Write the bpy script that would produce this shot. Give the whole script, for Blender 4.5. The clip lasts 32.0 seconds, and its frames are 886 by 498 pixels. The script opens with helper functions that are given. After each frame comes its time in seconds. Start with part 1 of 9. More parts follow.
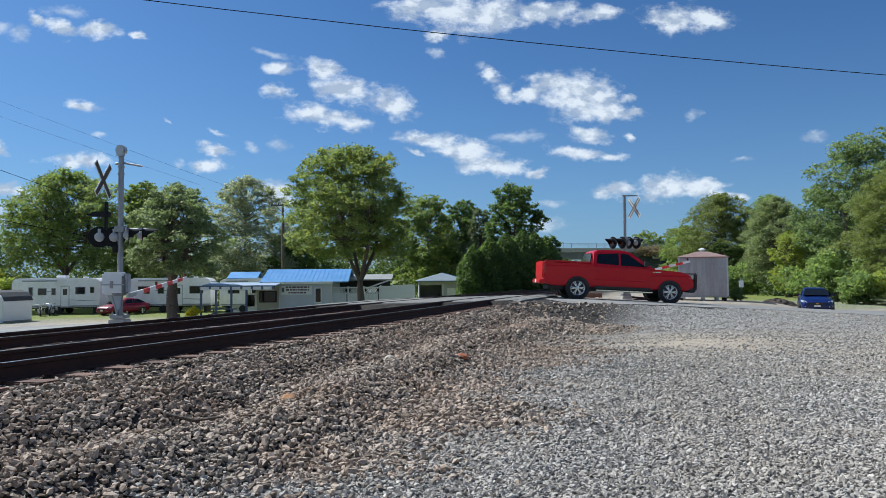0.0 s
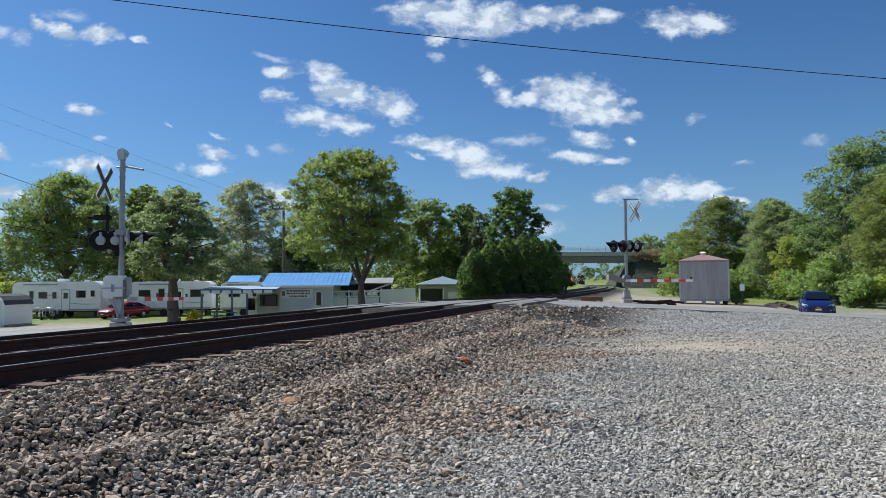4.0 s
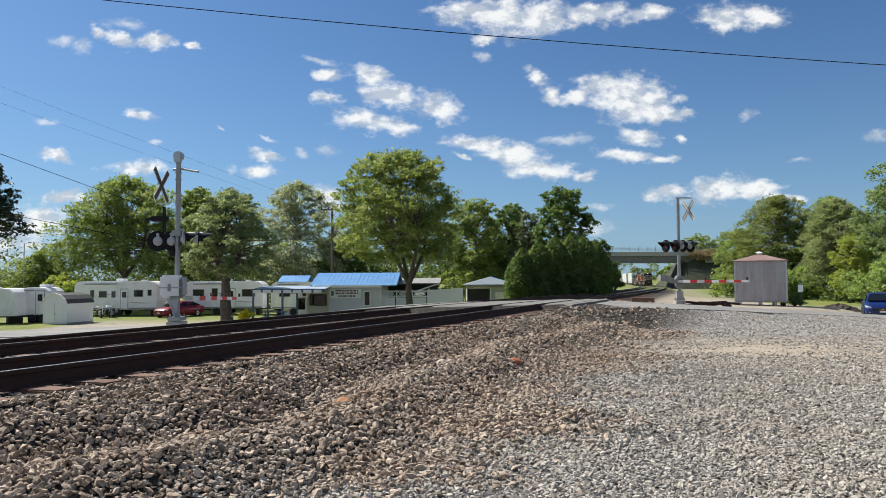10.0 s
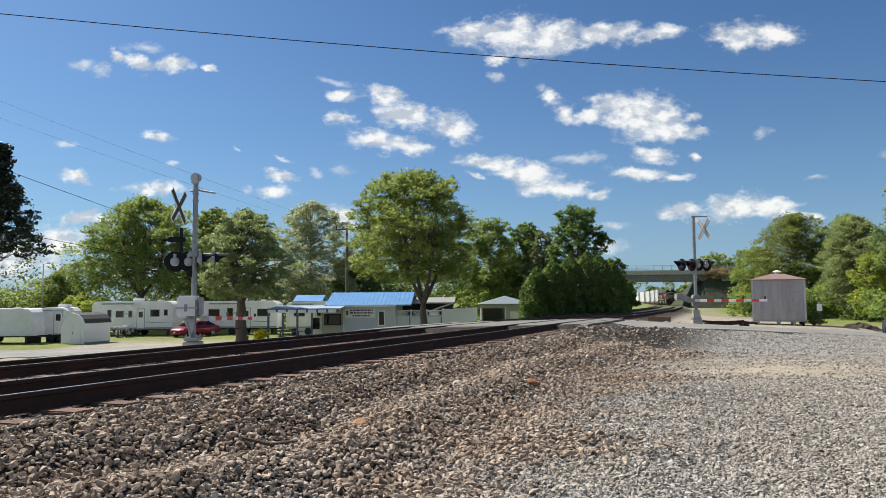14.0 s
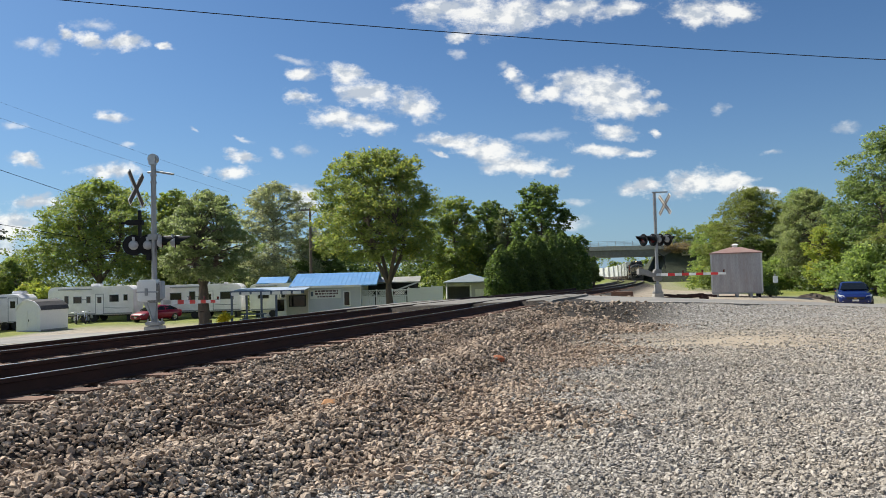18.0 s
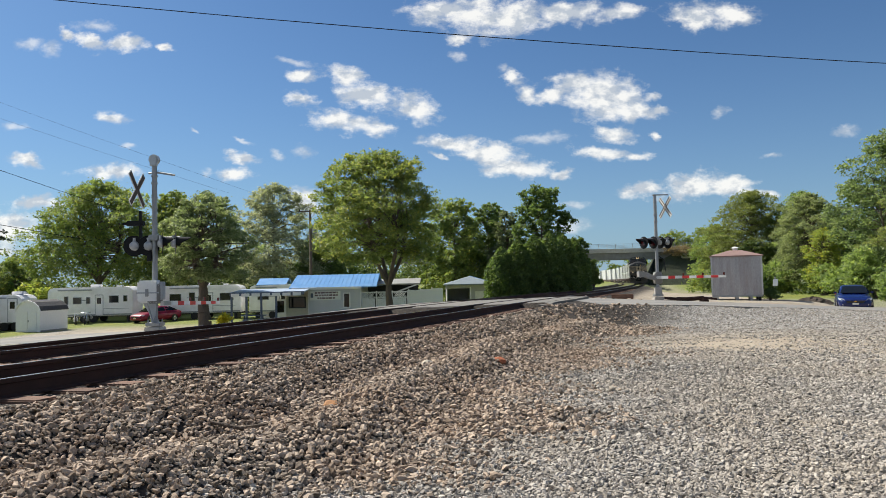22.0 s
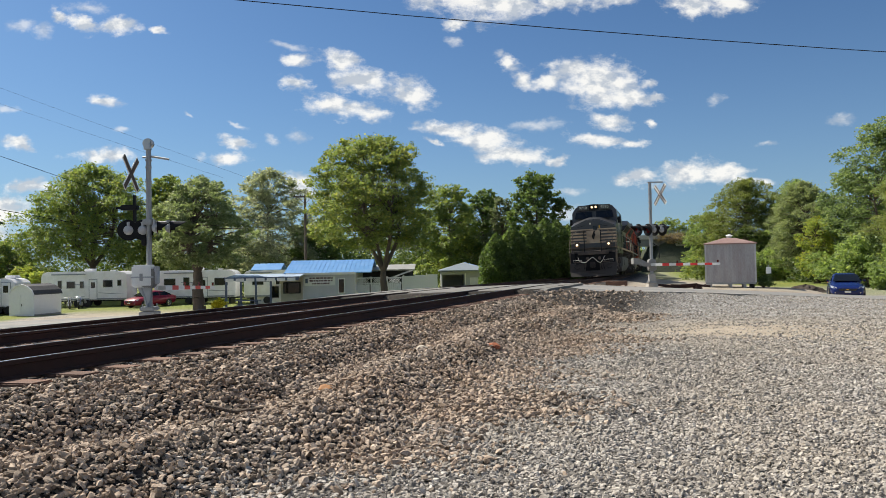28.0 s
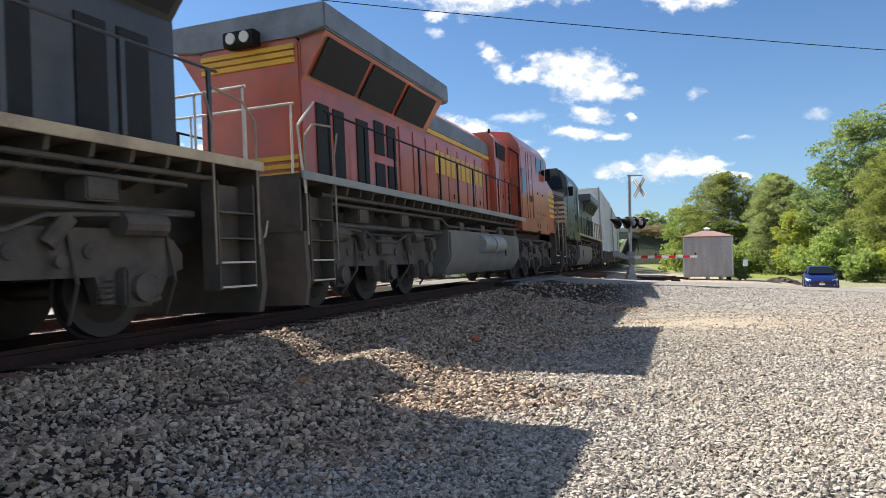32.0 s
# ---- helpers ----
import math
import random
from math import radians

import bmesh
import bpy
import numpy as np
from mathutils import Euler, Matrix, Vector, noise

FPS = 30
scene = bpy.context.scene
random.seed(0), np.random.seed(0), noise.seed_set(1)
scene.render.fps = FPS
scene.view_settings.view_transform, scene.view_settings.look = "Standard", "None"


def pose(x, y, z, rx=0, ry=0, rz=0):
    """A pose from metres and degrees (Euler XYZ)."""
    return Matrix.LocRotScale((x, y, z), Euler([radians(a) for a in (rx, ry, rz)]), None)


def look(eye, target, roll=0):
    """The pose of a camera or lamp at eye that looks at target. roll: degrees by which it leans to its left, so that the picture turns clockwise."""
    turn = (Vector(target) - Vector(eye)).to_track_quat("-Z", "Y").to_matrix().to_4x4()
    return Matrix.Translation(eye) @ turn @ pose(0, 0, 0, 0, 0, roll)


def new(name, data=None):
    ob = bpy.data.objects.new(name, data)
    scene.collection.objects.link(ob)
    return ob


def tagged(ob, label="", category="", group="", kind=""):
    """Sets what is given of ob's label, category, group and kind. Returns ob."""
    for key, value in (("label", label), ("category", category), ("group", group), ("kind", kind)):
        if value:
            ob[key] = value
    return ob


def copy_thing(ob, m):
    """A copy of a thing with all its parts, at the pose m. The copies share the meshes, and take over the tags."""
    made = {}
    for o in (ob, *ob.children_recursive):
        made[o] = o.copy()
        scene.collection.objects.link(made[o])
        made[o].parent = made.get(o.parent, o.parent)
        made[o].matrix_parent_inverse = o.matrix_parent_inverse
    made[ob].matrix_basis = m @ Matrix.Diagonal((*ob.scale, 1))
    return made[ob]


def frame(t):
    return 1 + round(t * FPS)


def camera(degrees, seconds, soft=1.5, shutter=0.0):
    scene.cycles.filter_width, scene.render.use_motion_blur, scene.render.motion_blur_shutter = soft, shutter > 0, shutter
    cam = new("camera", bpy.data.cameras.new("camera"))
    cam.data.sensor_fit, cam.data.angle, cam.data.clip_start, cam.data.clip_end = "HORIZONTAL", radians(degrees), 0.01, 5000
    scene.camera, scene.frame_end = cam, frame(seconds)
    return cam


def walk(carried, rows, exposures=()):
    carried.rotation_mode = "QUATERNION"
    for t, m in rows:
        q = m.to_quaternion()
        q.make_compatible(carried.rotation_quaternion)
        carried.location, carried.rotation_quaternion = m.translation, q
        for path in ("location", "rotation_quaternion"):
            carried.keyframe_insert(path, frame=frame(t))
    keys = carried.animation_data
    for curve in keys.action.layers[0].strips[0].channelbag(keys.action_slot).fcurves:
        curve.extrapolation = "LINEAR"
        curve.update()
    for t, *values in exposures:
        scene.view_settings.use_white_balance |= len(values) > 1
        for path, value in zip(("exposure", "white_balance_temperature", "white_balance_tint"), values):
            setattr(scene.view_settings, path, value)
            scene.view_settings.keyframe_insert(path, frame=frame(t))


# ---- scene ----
cam = camera(65.0, 32.0, soft=0.5, shutter=0.05)
PATH = [
    (0, (0.111, -0.063, 1.496), (0.208, 1.933, 1.569), -0.4),
    (0.5, (0.116, -0.061, 1.495), (0.214, 1.935, 1.565), -0.4),
    (1, (0.109, -0.065, 1.491), (0.207, 1.931, 1.563), -0.4),
    (1.5, (0.109, -0.053, 1.486), (0.202, 1.943, 1.565), -0.5),
    (2, (0.109, -0.054, 1.488), (0.202, 1.942, 1.565), -0.4),
    (2.5, (0.104, -0.053, 1.49), (0.196, 1.943, 1.569), -0.5),
    (3, (0.1, -0.054, 1.486), (0.192, 1.942, 1.565), -0.6),
    (3.5, (0.097, -0.06, 1.491), (0.195, 1.935, 1.573), -0.4),
    (5.5, (0.081, -0.042, 1.485), (0.154, 1.955, 1.57), -0.6),
    (6, (0.069, -0.019, 1.48), (0.13, 1.978, 1.566), -0.7),
    (6.5, (0.073, -0.02, 1.484), (0.12, 1.978, 1.561), -0.7),
    (7, (0.059, 0.002, 1.476), (0.099, 2.001, 1.541), -0.6),
    (7.5, (0.063, -0.021, 1.483), (0.096, 1.978, 1.542), -0.4),
    (8, (0.052, -0.028, 1.491), (0.083, 1.97, 1.566), 0.4),
    (8.5, (0.024, 0.008, 1.493), (0.037, 2.006, 1.593), 0.9),
    (9, (0.02, 0.002, 1.495), (0.018, 1.999, 1.598), 0.5),
    (9.5, (0.023, 0.004, 1.495), (0.009, 2.002, 1.589), 0.0),
    (10, (0.027, 0.021, 1.49), (-0.011, 2.019, 1.575), -0.3),
    (10.5, (0.026, 0.025, 1.493), (-0.027, 2.023, 1.571), -0.4),
    (11, (0.037, 0.022, 1.496), (-0.02, 2.019, 1.569), -0.6),
    (11.5, (0.043, 0.026, 1.496), (0.0, 2.025, 1.563), -0.7),
    (12, (0.048, 0.01, 1.502), (0.004, 2.008, 1.579), -0.9),
    (12.5, (0.036, 0.029, 1.519), (-0.033, 2.024, 1.645), -0.5),
    (13, (0.017, 0.042, 1.514), (-0.062, 2.032, 1.697), -0.1),
    (13.5, (0.004, 0.023, 1.518), (-0.089, 2.013, 1.703), -0.3),
    (14, (0.009, 0.005, 1.511), (-0.069, 1.999, 1.651), -0.4),
    (14.5, (0.016, 0.007, 1.509), (-0.021, 2.004, 1.61), -0.8),
    (15, (0.003, 0.051, 1.505), (0.005, 2.049, 1.592), -1.5),
    (15.5, (0.003, 0.045, 1.511), (0.017, 2.044, 1.593), -1.9),
    (17.5, (-0.017, 0.039, 1.506), (0.021, 2.037, 1.591), -1.8),
    (18, (-0.01, 0.034, 1.503), (0.013, 2.032, 1.581), -1.5),
    (18.5, (-0.013, 0.025, 1.505), (0.013, 2.024, 1.571), -1.6),
    (19, (-0.009, 0.024, 1.506), (0.021, 2.023, 1.568), -1.8),
    (19.5, (-0.017, 0.03, 1.503), (0.004, 2.029, 1.562), -1.8),
    (20, (-0.024, 0.04, 1.496), (-0.008, 2.04, 1.544), -1.6),
    (20.5, (-0.026, 0.044, 1.504), (0.002, 2.043, 1.564), -1.3),
    (21, (-0.016, 0.029, 1.501), (0.022, 2.027, 1.575), -1.4),
    (21.5, (-0.033, 0.034, 1.495), (0.002, 2.032, 1.579), -1.3),
    (22, (-0.039, 0.037, 1.497), (-0.015, 2.036, 1.581), -1.3),
    (22.5, (-0.035, 0.015, 1.502), (-0.013, 2.014, 1.581), -1.4),
    (23, (-0.041, 0.022, 1.505), (-0.019, 2.02, 1.582), -1.5),
    (23.5, (-0.046, 0.025, 1.503), (-0.023, 2.023, 1.582), -1.4),
    (24, (-0.048, 0.034, 1.499), (-0.03, 2.032, 1.58), -1.4),
    (24.5, (-0.046, 0.026, 1.501), (-0.035, 2.025, 1.575), -1.4),
    (25, (-0.046, 0.043, 1.497), (-0.026, 2.042, 1.553), -1.3),
    (25.5, (-0.046, 0.048, 1.496), (-0.024, 2.047, 1.54), -1.3),
    (27.5, (-0.042, 0.018, 1.496), (0.002, 2.017, 1.538), -0.9),
    (28, (-0.043, 0.024, 1.491), (-0.005, 2.023, 1.535), -1.0),
    (28.5, (-0.045, 0.035, 1.489), (-0.008, 2.034, 1.533), -0.9),
    (29, (-0.043, 0.017, 1.493), (0.002, 2.016, 1.536), -0.7),
    (29.5, (-0.047, 0.014, 1.494), (0.011, 2.013, 1.525), -0.7),
    (30, (-0.039, 0.01, 1.497), (0.03, 2.008, 1.516), -0.6),
    (30.5, (-0.028, -0.003, 1.504), (0.051, 1.995, 1.514), -0.5),
    (31, (-0.028, -0.003, 1.504), (0.053, 1.995, 1.51), -0.5),
    (31.5, (-0.028, -0.003, 1.504), (0.056, 1.995, 1.516), -0.5),
    (32, (-0.028, -0.003, 1.504), (0.064, 1.994, 1.524), -0.9),
]
EXPOSURE = [(0.0, 0.32, 5800, 6), (6.2, 0.34, 5900, 6), (9.0, 0.5, 6550, 8), (18.0, 0.52, 6750, 8), (30.3, 0.52, 6900, 9), (31.0, 0.92, 6900, 10), (31.5, 1.04, 6900, 10), (32.0, 1.08, 6900, 10)]
walk(cam, [(t, look(eye, target, roll)) for t, eye, target, roll in PATH], EXPOSURE)

# ---- world, sun ----
SUN_EL, SUN_TO = radians(48), Vector((-0.82, 0.57, 0))
SUN_AZ = math.atan2(SUN_TO.x, SUN_TO.y)


def sun_light():
    data = bpy.data.lights.new("sun", "SUN")
    data.energy, data.angle, data.color = 5.0, radians(0.53), (1.0, 0.95, 0.87)
    d = Vector((math.sin(SUN_AZ) * math.cos(SUN_EL), math.cos(SUN_AZ) * math.cos(SUN_EL), math.sin(SUN_EL)))
    ob = new("sun", data)
    ob.rotation_mode = "QUATERNION"
    ob.rotation_quaternion = d.to_track_quat("Z", "Y")


# cloud banks of the fair-weather sky: tangent-plane centre, radii and tilt of each puff
HIGH_BANKS = [(0.072, 0.38, 0.059, 0.034, 0), (0.045, 0.347, 0.018, 0.007, 0), (0.126, 0.379, 0.049, 0.028, 0), (0.204, 0.384, 0.065, 0.018, 0),
              (0.279, 0.384, 0.033, 0.015, 0), (0.015, 0.391, 0.049, 0.021, 0), (0.395, 0.376, 0.049, 0.023, 0), (0.445, 0.378, 0.037, 0.016, 0)]
STREAK_BANKS = [(-0.524, 0.365, 0.018, 0.011, 25), (-0.492, 0.353, 0.028, 0.011, 25), (-0.443, 0.348, 0.041, 0.014, -5), (-0.383, 0.345, 0.016, 0.006, 30)]
BROKEN_BANKS = [(-0.184, 0.298, 0.023, 0.011, 0), (-0.127, 0.294, 0.028, 0.016, 20), (-0.095, 0.266, 0.042, 0.021, 10), (-0.026, 0.25, 0.037, 0.024, 15),
                (-0.187, 0.264, 0.028, 0.012, 10), (-0.133, 0.23, 0.049, 0.016, 5), (-0.084, 0.221, 0.036, 0.012, 10)]
HEAP_BANKS = [(0.209, 0.279, 0.037, 0.02, 0), (0.249, 0.257, 0.065, 0.036, 8), (0.289, 0.236, 0.049, 0.016, 5), (0.322, 0.257, 0.015, 0.008, 0),
              (0.177, 0.263, 0.026, 0.013, 0), (0.337, 0.237, 0.015, 0.007, 10), (0.118, 0.29, 0.021, 0.011, 35), (0.141, 0.27, 0.018, 0.016, 0),
              (0.263, 0.204, 0.029, 0.011, 10), (0.325, 0.196, 0.012, 0.007, 30), (0.246, 0.176, 0.045, 0.011, 8), (0.297, 0.169, 0.023, 0.007, 0)]
MIDDLE_BANKS = [(0.033, 0.195, 0.054, 0.012, 5), (0.083, 0.179, 0.05, 0.02, 5), (0.118, 0.158, 0.054, 0.015, 0), (0.183, 0.149, 0.021, 0.008, 0),
                (0.006, 0.174, 0.016, 0.005, 15), (0.305, 0.12, 0.039, 0.013, -5), (0.372, 0.127, 0.046, 0.02, -5), (0.433, 0.124, 0.041, 0.015, 8), (0.47, 0.115, 0.026, 0.008, 10)]
LOW_BANKS = [(-0.465, 0.241, 0.024, 0.01, 10), (-0.585, 0.181, 0.033, 0.01, 12), (-0.569, 0.121, 0.037, 0.011, 0), (-0.463, 0.165, 0.046, 0.011, 0),
             (-0.276, 0.181, 0.022, 0.009, 10), (-0.283, 0.161, 0.029, 0.01, 0), (-0.185, 0.117, 0.028, 0.02, 10), (-0.608, 0.087, 0.054, 0.029, 0), (-0.664, 0.061, 0.073, 0.033, 0)]
CLOUDS = HIGH_BANKS + STREAK_BANKS + BROKEN_BANKS + HEAP_BANKS + MIDDLE_BANKS + LOW_BANKS
WISPS = [(-0.577, 0.353, 0.018, 0.007, 0), (-0.55, 0.343, 0.013, 0.011, 0), (-0.2, 0.32, 0.026, 0.006, 10), (0.042, 0.322, 0.007, 0.008, 0),
         (0.156, 0.2, 0.037, 0.007, 0), (0.415, 0.231, 0.012, 0.007, 0), (0.603, 0.202, 0.016, 0.007, 0), (0.497, 0.168, 0.015, 0.004, 0),
         (-0.442, 0.2, 0.011, 0.003, 10), (-0.328, 0.162, 0.01, 0.006, 0), (-0.187, 0.188, 0.015, 0.006, 0), (-0.229, 0.184, 0.008, 0.006, 20),
         (-0.272, 0.204, 0.015, 0.003, 18), (-0.345, 0.219, 0.007, 0.003, 25), (-0.605, 0.235, 0.013, 0.005, 0), (0.202, 0.098, 0.018, 0.005, 0),
         (0.193, 0.071, 0.033, 0.01, 0), (-0.483, 0.374, 0.024, 0.007, 10), (0.098, 0.305, 0.007, 0.006, 30)]


def sky_world():
    w = bpy.data.worlds.new("sky")
    scene.world = w
    w.use_nodes = True
    nt = w.node_tree
    nt.nodes.clear()
    N = nt.nodes.new

    def link(a, b):
        nt.links.new(a, b)

    def math_node(op, a, b=None, c=None, clamp=False):
        n = N("ShaderNodeMath")
        n.operation, n.use_clamp = op, clamp
        for k, v in enumerate((a, b, c)):
            if v is None:
                continue
            if isinstance(v, (int, float)):
                n.inputs[k].default_value = v
            else:
                link(v, n.inputs[k])
        return n.outputs[0]

    sky = N("ShaderNodeTexSky")
    sky.sky_type, sky.sun_disc = "NISHITA", False
    sky.sun_elevation, sky.sun_rotation = SUN_EL, SUN_AZ
    sky.altitude, sky.air_density, sky.dust_density, sky.ozone_density = 200, 1.0, 0.9, 2.4
    tc = N("ShaderNodeTexCoord")
    sep = N("ShaderNodeSeparateXYZ")
    link(tc.outputs["Generated"], sep.inputs[0])
    ahead = math_node("MAXIMUM", sep.outputs[1], 0.02)
    comb = N("ShaderNodeCombineXYZ")
    link(math_node("DIVIDE", sep.outputs[0], ahead), comb.inputs[0])
    link(math_node("DIVIDE", sep.outputs[2], ahead), comb.inputs[1])
    uv = comb.outputs[0]

    def noise_node(scale, detail, rough, vec, colour=False):
        n = N("ShaderNodeTexNoise")
        n.inputs["Scale"].default_value, n.inputs["Detail"].default_value, n.inputs["Roughness"].default_value = scale, detail, rough
        link(vec, n.inputs["Vector"])
        return n.outputs["Color" if colour else "Fac"]

    def vec_node(op, a, b):
        n = N("ShaderNodeVectorMath")
        n.operation = op
        link(a, n.inputs[0])
        if isinstance(b, tuple):
            n.inputs[1].default_value = b
        else:
            link(b, n.inputs[1])
        return n.outputs[0]

    flat = vec_node("MULTIPLY", uv, (0.8, 1.2, 1.0))
    # the banks' outlines are torn by turbulence at three scales
    tear = vec_node("MULTIPLY", vec_node("SUBTRACT", noise_node(20.0, 4.0, 0.6, flat, True), (0.5, 0.5, 0.5)), (0.055, 0.034, 0.0))
    torn = vec_node("ADD", uv, tear)
    curl = noise_node(44.0, 9.0, 0.66, flat)

    def nearest(banks):
        best = None
        for u, v, a, b, tilt in banks:
            m = N("ShaderNodeMapping")
            m.vector_type = "TEXTURE"
            link(torn, m.inputs["Vector"])
            m.inputs["Location"].default_value, m.inputs["Rotation"].default_value = (u, v, 0), (0, 0, -radians(tilt))
            m.inputs["Scale"].default_value = (a * 1.17, b * 1.15, 1)
            ln = N("ShaderNodeVectorMath")
            ln.operation = "LENGTH"
            link(m.outputs[0], ln.inputs[0])
            best = ln.outputs["Value"] if best is None else math_node("SMOOTH_MIN", best, ln.outputs["Value"], 0.25)
        return best

    def density(banks, lo, hi, top, amount):
        d = math_node("ADD", nearest(banks), math_node("MULTIPLY", math_node("SUBTRACT", curl, 0.5), amount))
        r = N("ShaderNodeMapRange")
        r.interpolation_type = "SMOOTHSTEP"
        link(d, r.inputs["Value"])
        r.inputs["From Min"].default_value, r.inputs["From Max"].default_value = hi, lo
        r.inputs["To Min"].default_value, r.inputs["To Max"].default_value = 0.0, top
        return r.outputs["Result"]

    dense = math_node("MAXIMUM", density(CLOUDS, 0.22, 1.04, 0.9, 1.8), density(WISPS, 0.0, 1.3, 0.5, 2.0))
    front = math_node("GREATER_THAN", sep.outputs[1], 0.25)
    # broken cloud goes on unseen behind, its cover set for fill light
    back = N("ShaderNodeTexNoise")
    back.inputs["Scale"].default_value, back.inputs["Detail"].default_value = 5.0, 7.0
    link(tc.outputs["Generated"], back.inputs["Vector"])
    br = N("ShaderNodeMapRange")
    link(back.outputs["Fac"], br.inputs["Value"])
    br.inputs["From Min"].default_value, br.inputs["From Max"].default_value = 0.5, 0.64
    cover = math_node("ADD", math_node("MULTIPLY", dense, front),
                      math_node("MULTIPLY", br.outputs["Result"], math_node("SUBTRACT", 1.0, front)), clamp=True)
    # sunlit tops and grey hollows
    here = noise_node(26.0, 5.0, 0.55, flat)
    there = noise_node(26.0, 5.0, 0.55, vec_node("ADD", flat, (-0.009, 0.012, 0.0)))
    lit = math_node("SUBTRACT", here, there)
    shade = N("ShaderNodeValToRGB")
    shade.color_ramp.elements[0].position, shade.color_ramp.elements[0].color = 0.36, (4.5, 5.0, 5.8, 1)
    shade.color_ramp.elements[1].position, shade.color_ramp.elements[1].color = 0.58, (8.2, 8.25, 8.3, 1)
    link(math_node("ADD", math_node("MULTIPLY", lit, 1.6), 0.5), shade.inputs["Fac"])
    mix = N("ShaderNodeMix")
    mix.data_type = "RGBA"
    link(cover, mix.inputs["Factor"])
    tint = N("ShaderNodeMix")
    tint.data_type, tint.blend_type = "RGBA", "MULTIPLY"
    tint.inputs["Factor"].default_value = 1.0
    link(sky.outputs[0], tint.inputs["A"])
    tint.inputs["B"].default_value = (0.375, 0.57, 0.78, 1)
    # pale haze towards the horizon
    haze = N("ShaderNodeMix")
    haze.data_type = "RGBA"
    low = math_node("POWER", math_node("SUBTRACT", 1.0, math_node("ABSOLUTE", sep.outputs[2]), clamp=True), 7.0)
    link(math_node("MULTIPLY", low, 0.62), haze.inputs["Factor"])
    link(tint.outputs["Result"], haze.inputs["A"])
    haze.inputs["B"].default_value = (3.0, 4.5, 6.25, 1)
    link(haze.outputs["Result"], mix.inputs["A"])
    link(shade.outputs[0], mix.inputs["B"])
    bg = N("ShaderNodeBackground")
    bg.inputs["Strength"].default_value = 0.086
    link(mix.outputs["Result"], bg.inputs["Color"])
    out = N("ShaderNodeOutputWorld")
    link(bg.outputs[0], out.inputs["Surface"])


sun_light()
sky_world()


# ---- plan: the main line and the lie of the land ----
def smooth(a, b, x):
    k = min(1.0, max(0.0, (x - a) / (b - a)))
    return k * k * (3 - 2 * k)


def line_azimuth(s):
    """Heading of the main track in degrees from +y towards +x, s metres from beside the camera."""
    return float(np.interp(s, [-60, -10, 0, 6, 12, 20, 34, 66, 100, 135, 210, 290, 380, 520], [31, 25, 23.8, 23.1, 22.4, 21.6, 20.3, 18.6, 17.5, 16.4, 14.7, 12.0, 6, 0]))


STEP = 0.5
LINE_S = np.arange(-60, 520.01, STEP)


def _trace():
    pts = np.zeros((len(LINE_S), 2))
    i0 = int(np.argmin(np.abs(LINE_S)))
    pts[i0] = (-4.79, 6.62)
    for i in range(i0 + 1, len(LINE_S)):
        a = radians(line_azimuth(LINE_S[i] - STEP / 2))
        pts[i] = pts[i - 1] + STEP * np.array([math.sin(a), math.cos(a)])
    for i in range(i0 - 1, -1, -1):
        a = radians(line_azimuth(LINE_S[i] + STEP / 2))
        pts[i] = pts[i + 1] - STEP * np.array([math.sin(a), math.cos(a)])
    return pts


LINE_XY = _trace()
RAIL_TOP = 0.645


def line_z(s):
    """Height of the rail heads of the main track."""
    return RAIL_TOP - 0.0088 * max(0.0, s - 16) * smooth(5, 40, s)


CANT = 0.033


def on_line(s, off=0.0, up=0.0):
    """A place off metres to the right of the main track's middle and up metres over its rail heads."""
    x, y = np.interp(s, LINE_S, LINE_XY[:, 0]), np.interp(s, LINE_S, LINE_XY[:, 1])
    a = radians(line_azimuth(s))
    return Vector((x + off * math.cos(a), y - off * math.sin(a), line_z(s) + CANT * off + up))


def line_coords(x, y):
    """(s, off) of places, arrays."""
    x, y = np.asarray(x, float).ravel(), np.asarray(y, float).ravel()
    s_out, o_out = np.zeros(len(x)), np.zeros(len(x))
    step = 8
    coarse = LINE_XY[::step]
    for a in range(0, len(x), 4000):
        px, py = x[a:a + 4000], y[a:a + 4000]
        d = (px[:, None] - coarse[None, :, 0]) ** 2 + (py[:, None] - coarse[None, :, 1]) ** 2
        i = np.argmin(d, axis=1) * step
        s0 = LINE_S[np.minimum(i, len(LINE_S) - 1)]
        for _ in range(2):
            cx, cy = np.interp(s0, LINE_S, LINE_XY[:, 0]), np.interp(s0, LINE_S, LINE_XY[:, 1])
            az = np.radians(np.interp(s0, LINE_S, LINE_AZ))
            ds = (px - cx) * np.sin(az) + (py - cy) * np.cos(az)
            off = (px - cx) * np.cos(az) - (py - cy) * np.sin(az)
            s0 = s0 + ds
        s_out[a:a + 4000], o_out[a:a + 4000] = s0, off
    return s_out, o_out


LINE_AZ = np.array([line_azimuth(s) for s in LINE_S])
LINE_H = np.array([line_z(s) for s in LINE_S])


def ss(a, b, x):
    k = np.clip((x - a) / (b - a), 0, 1)
    return k * k * (3 - 2 * k)


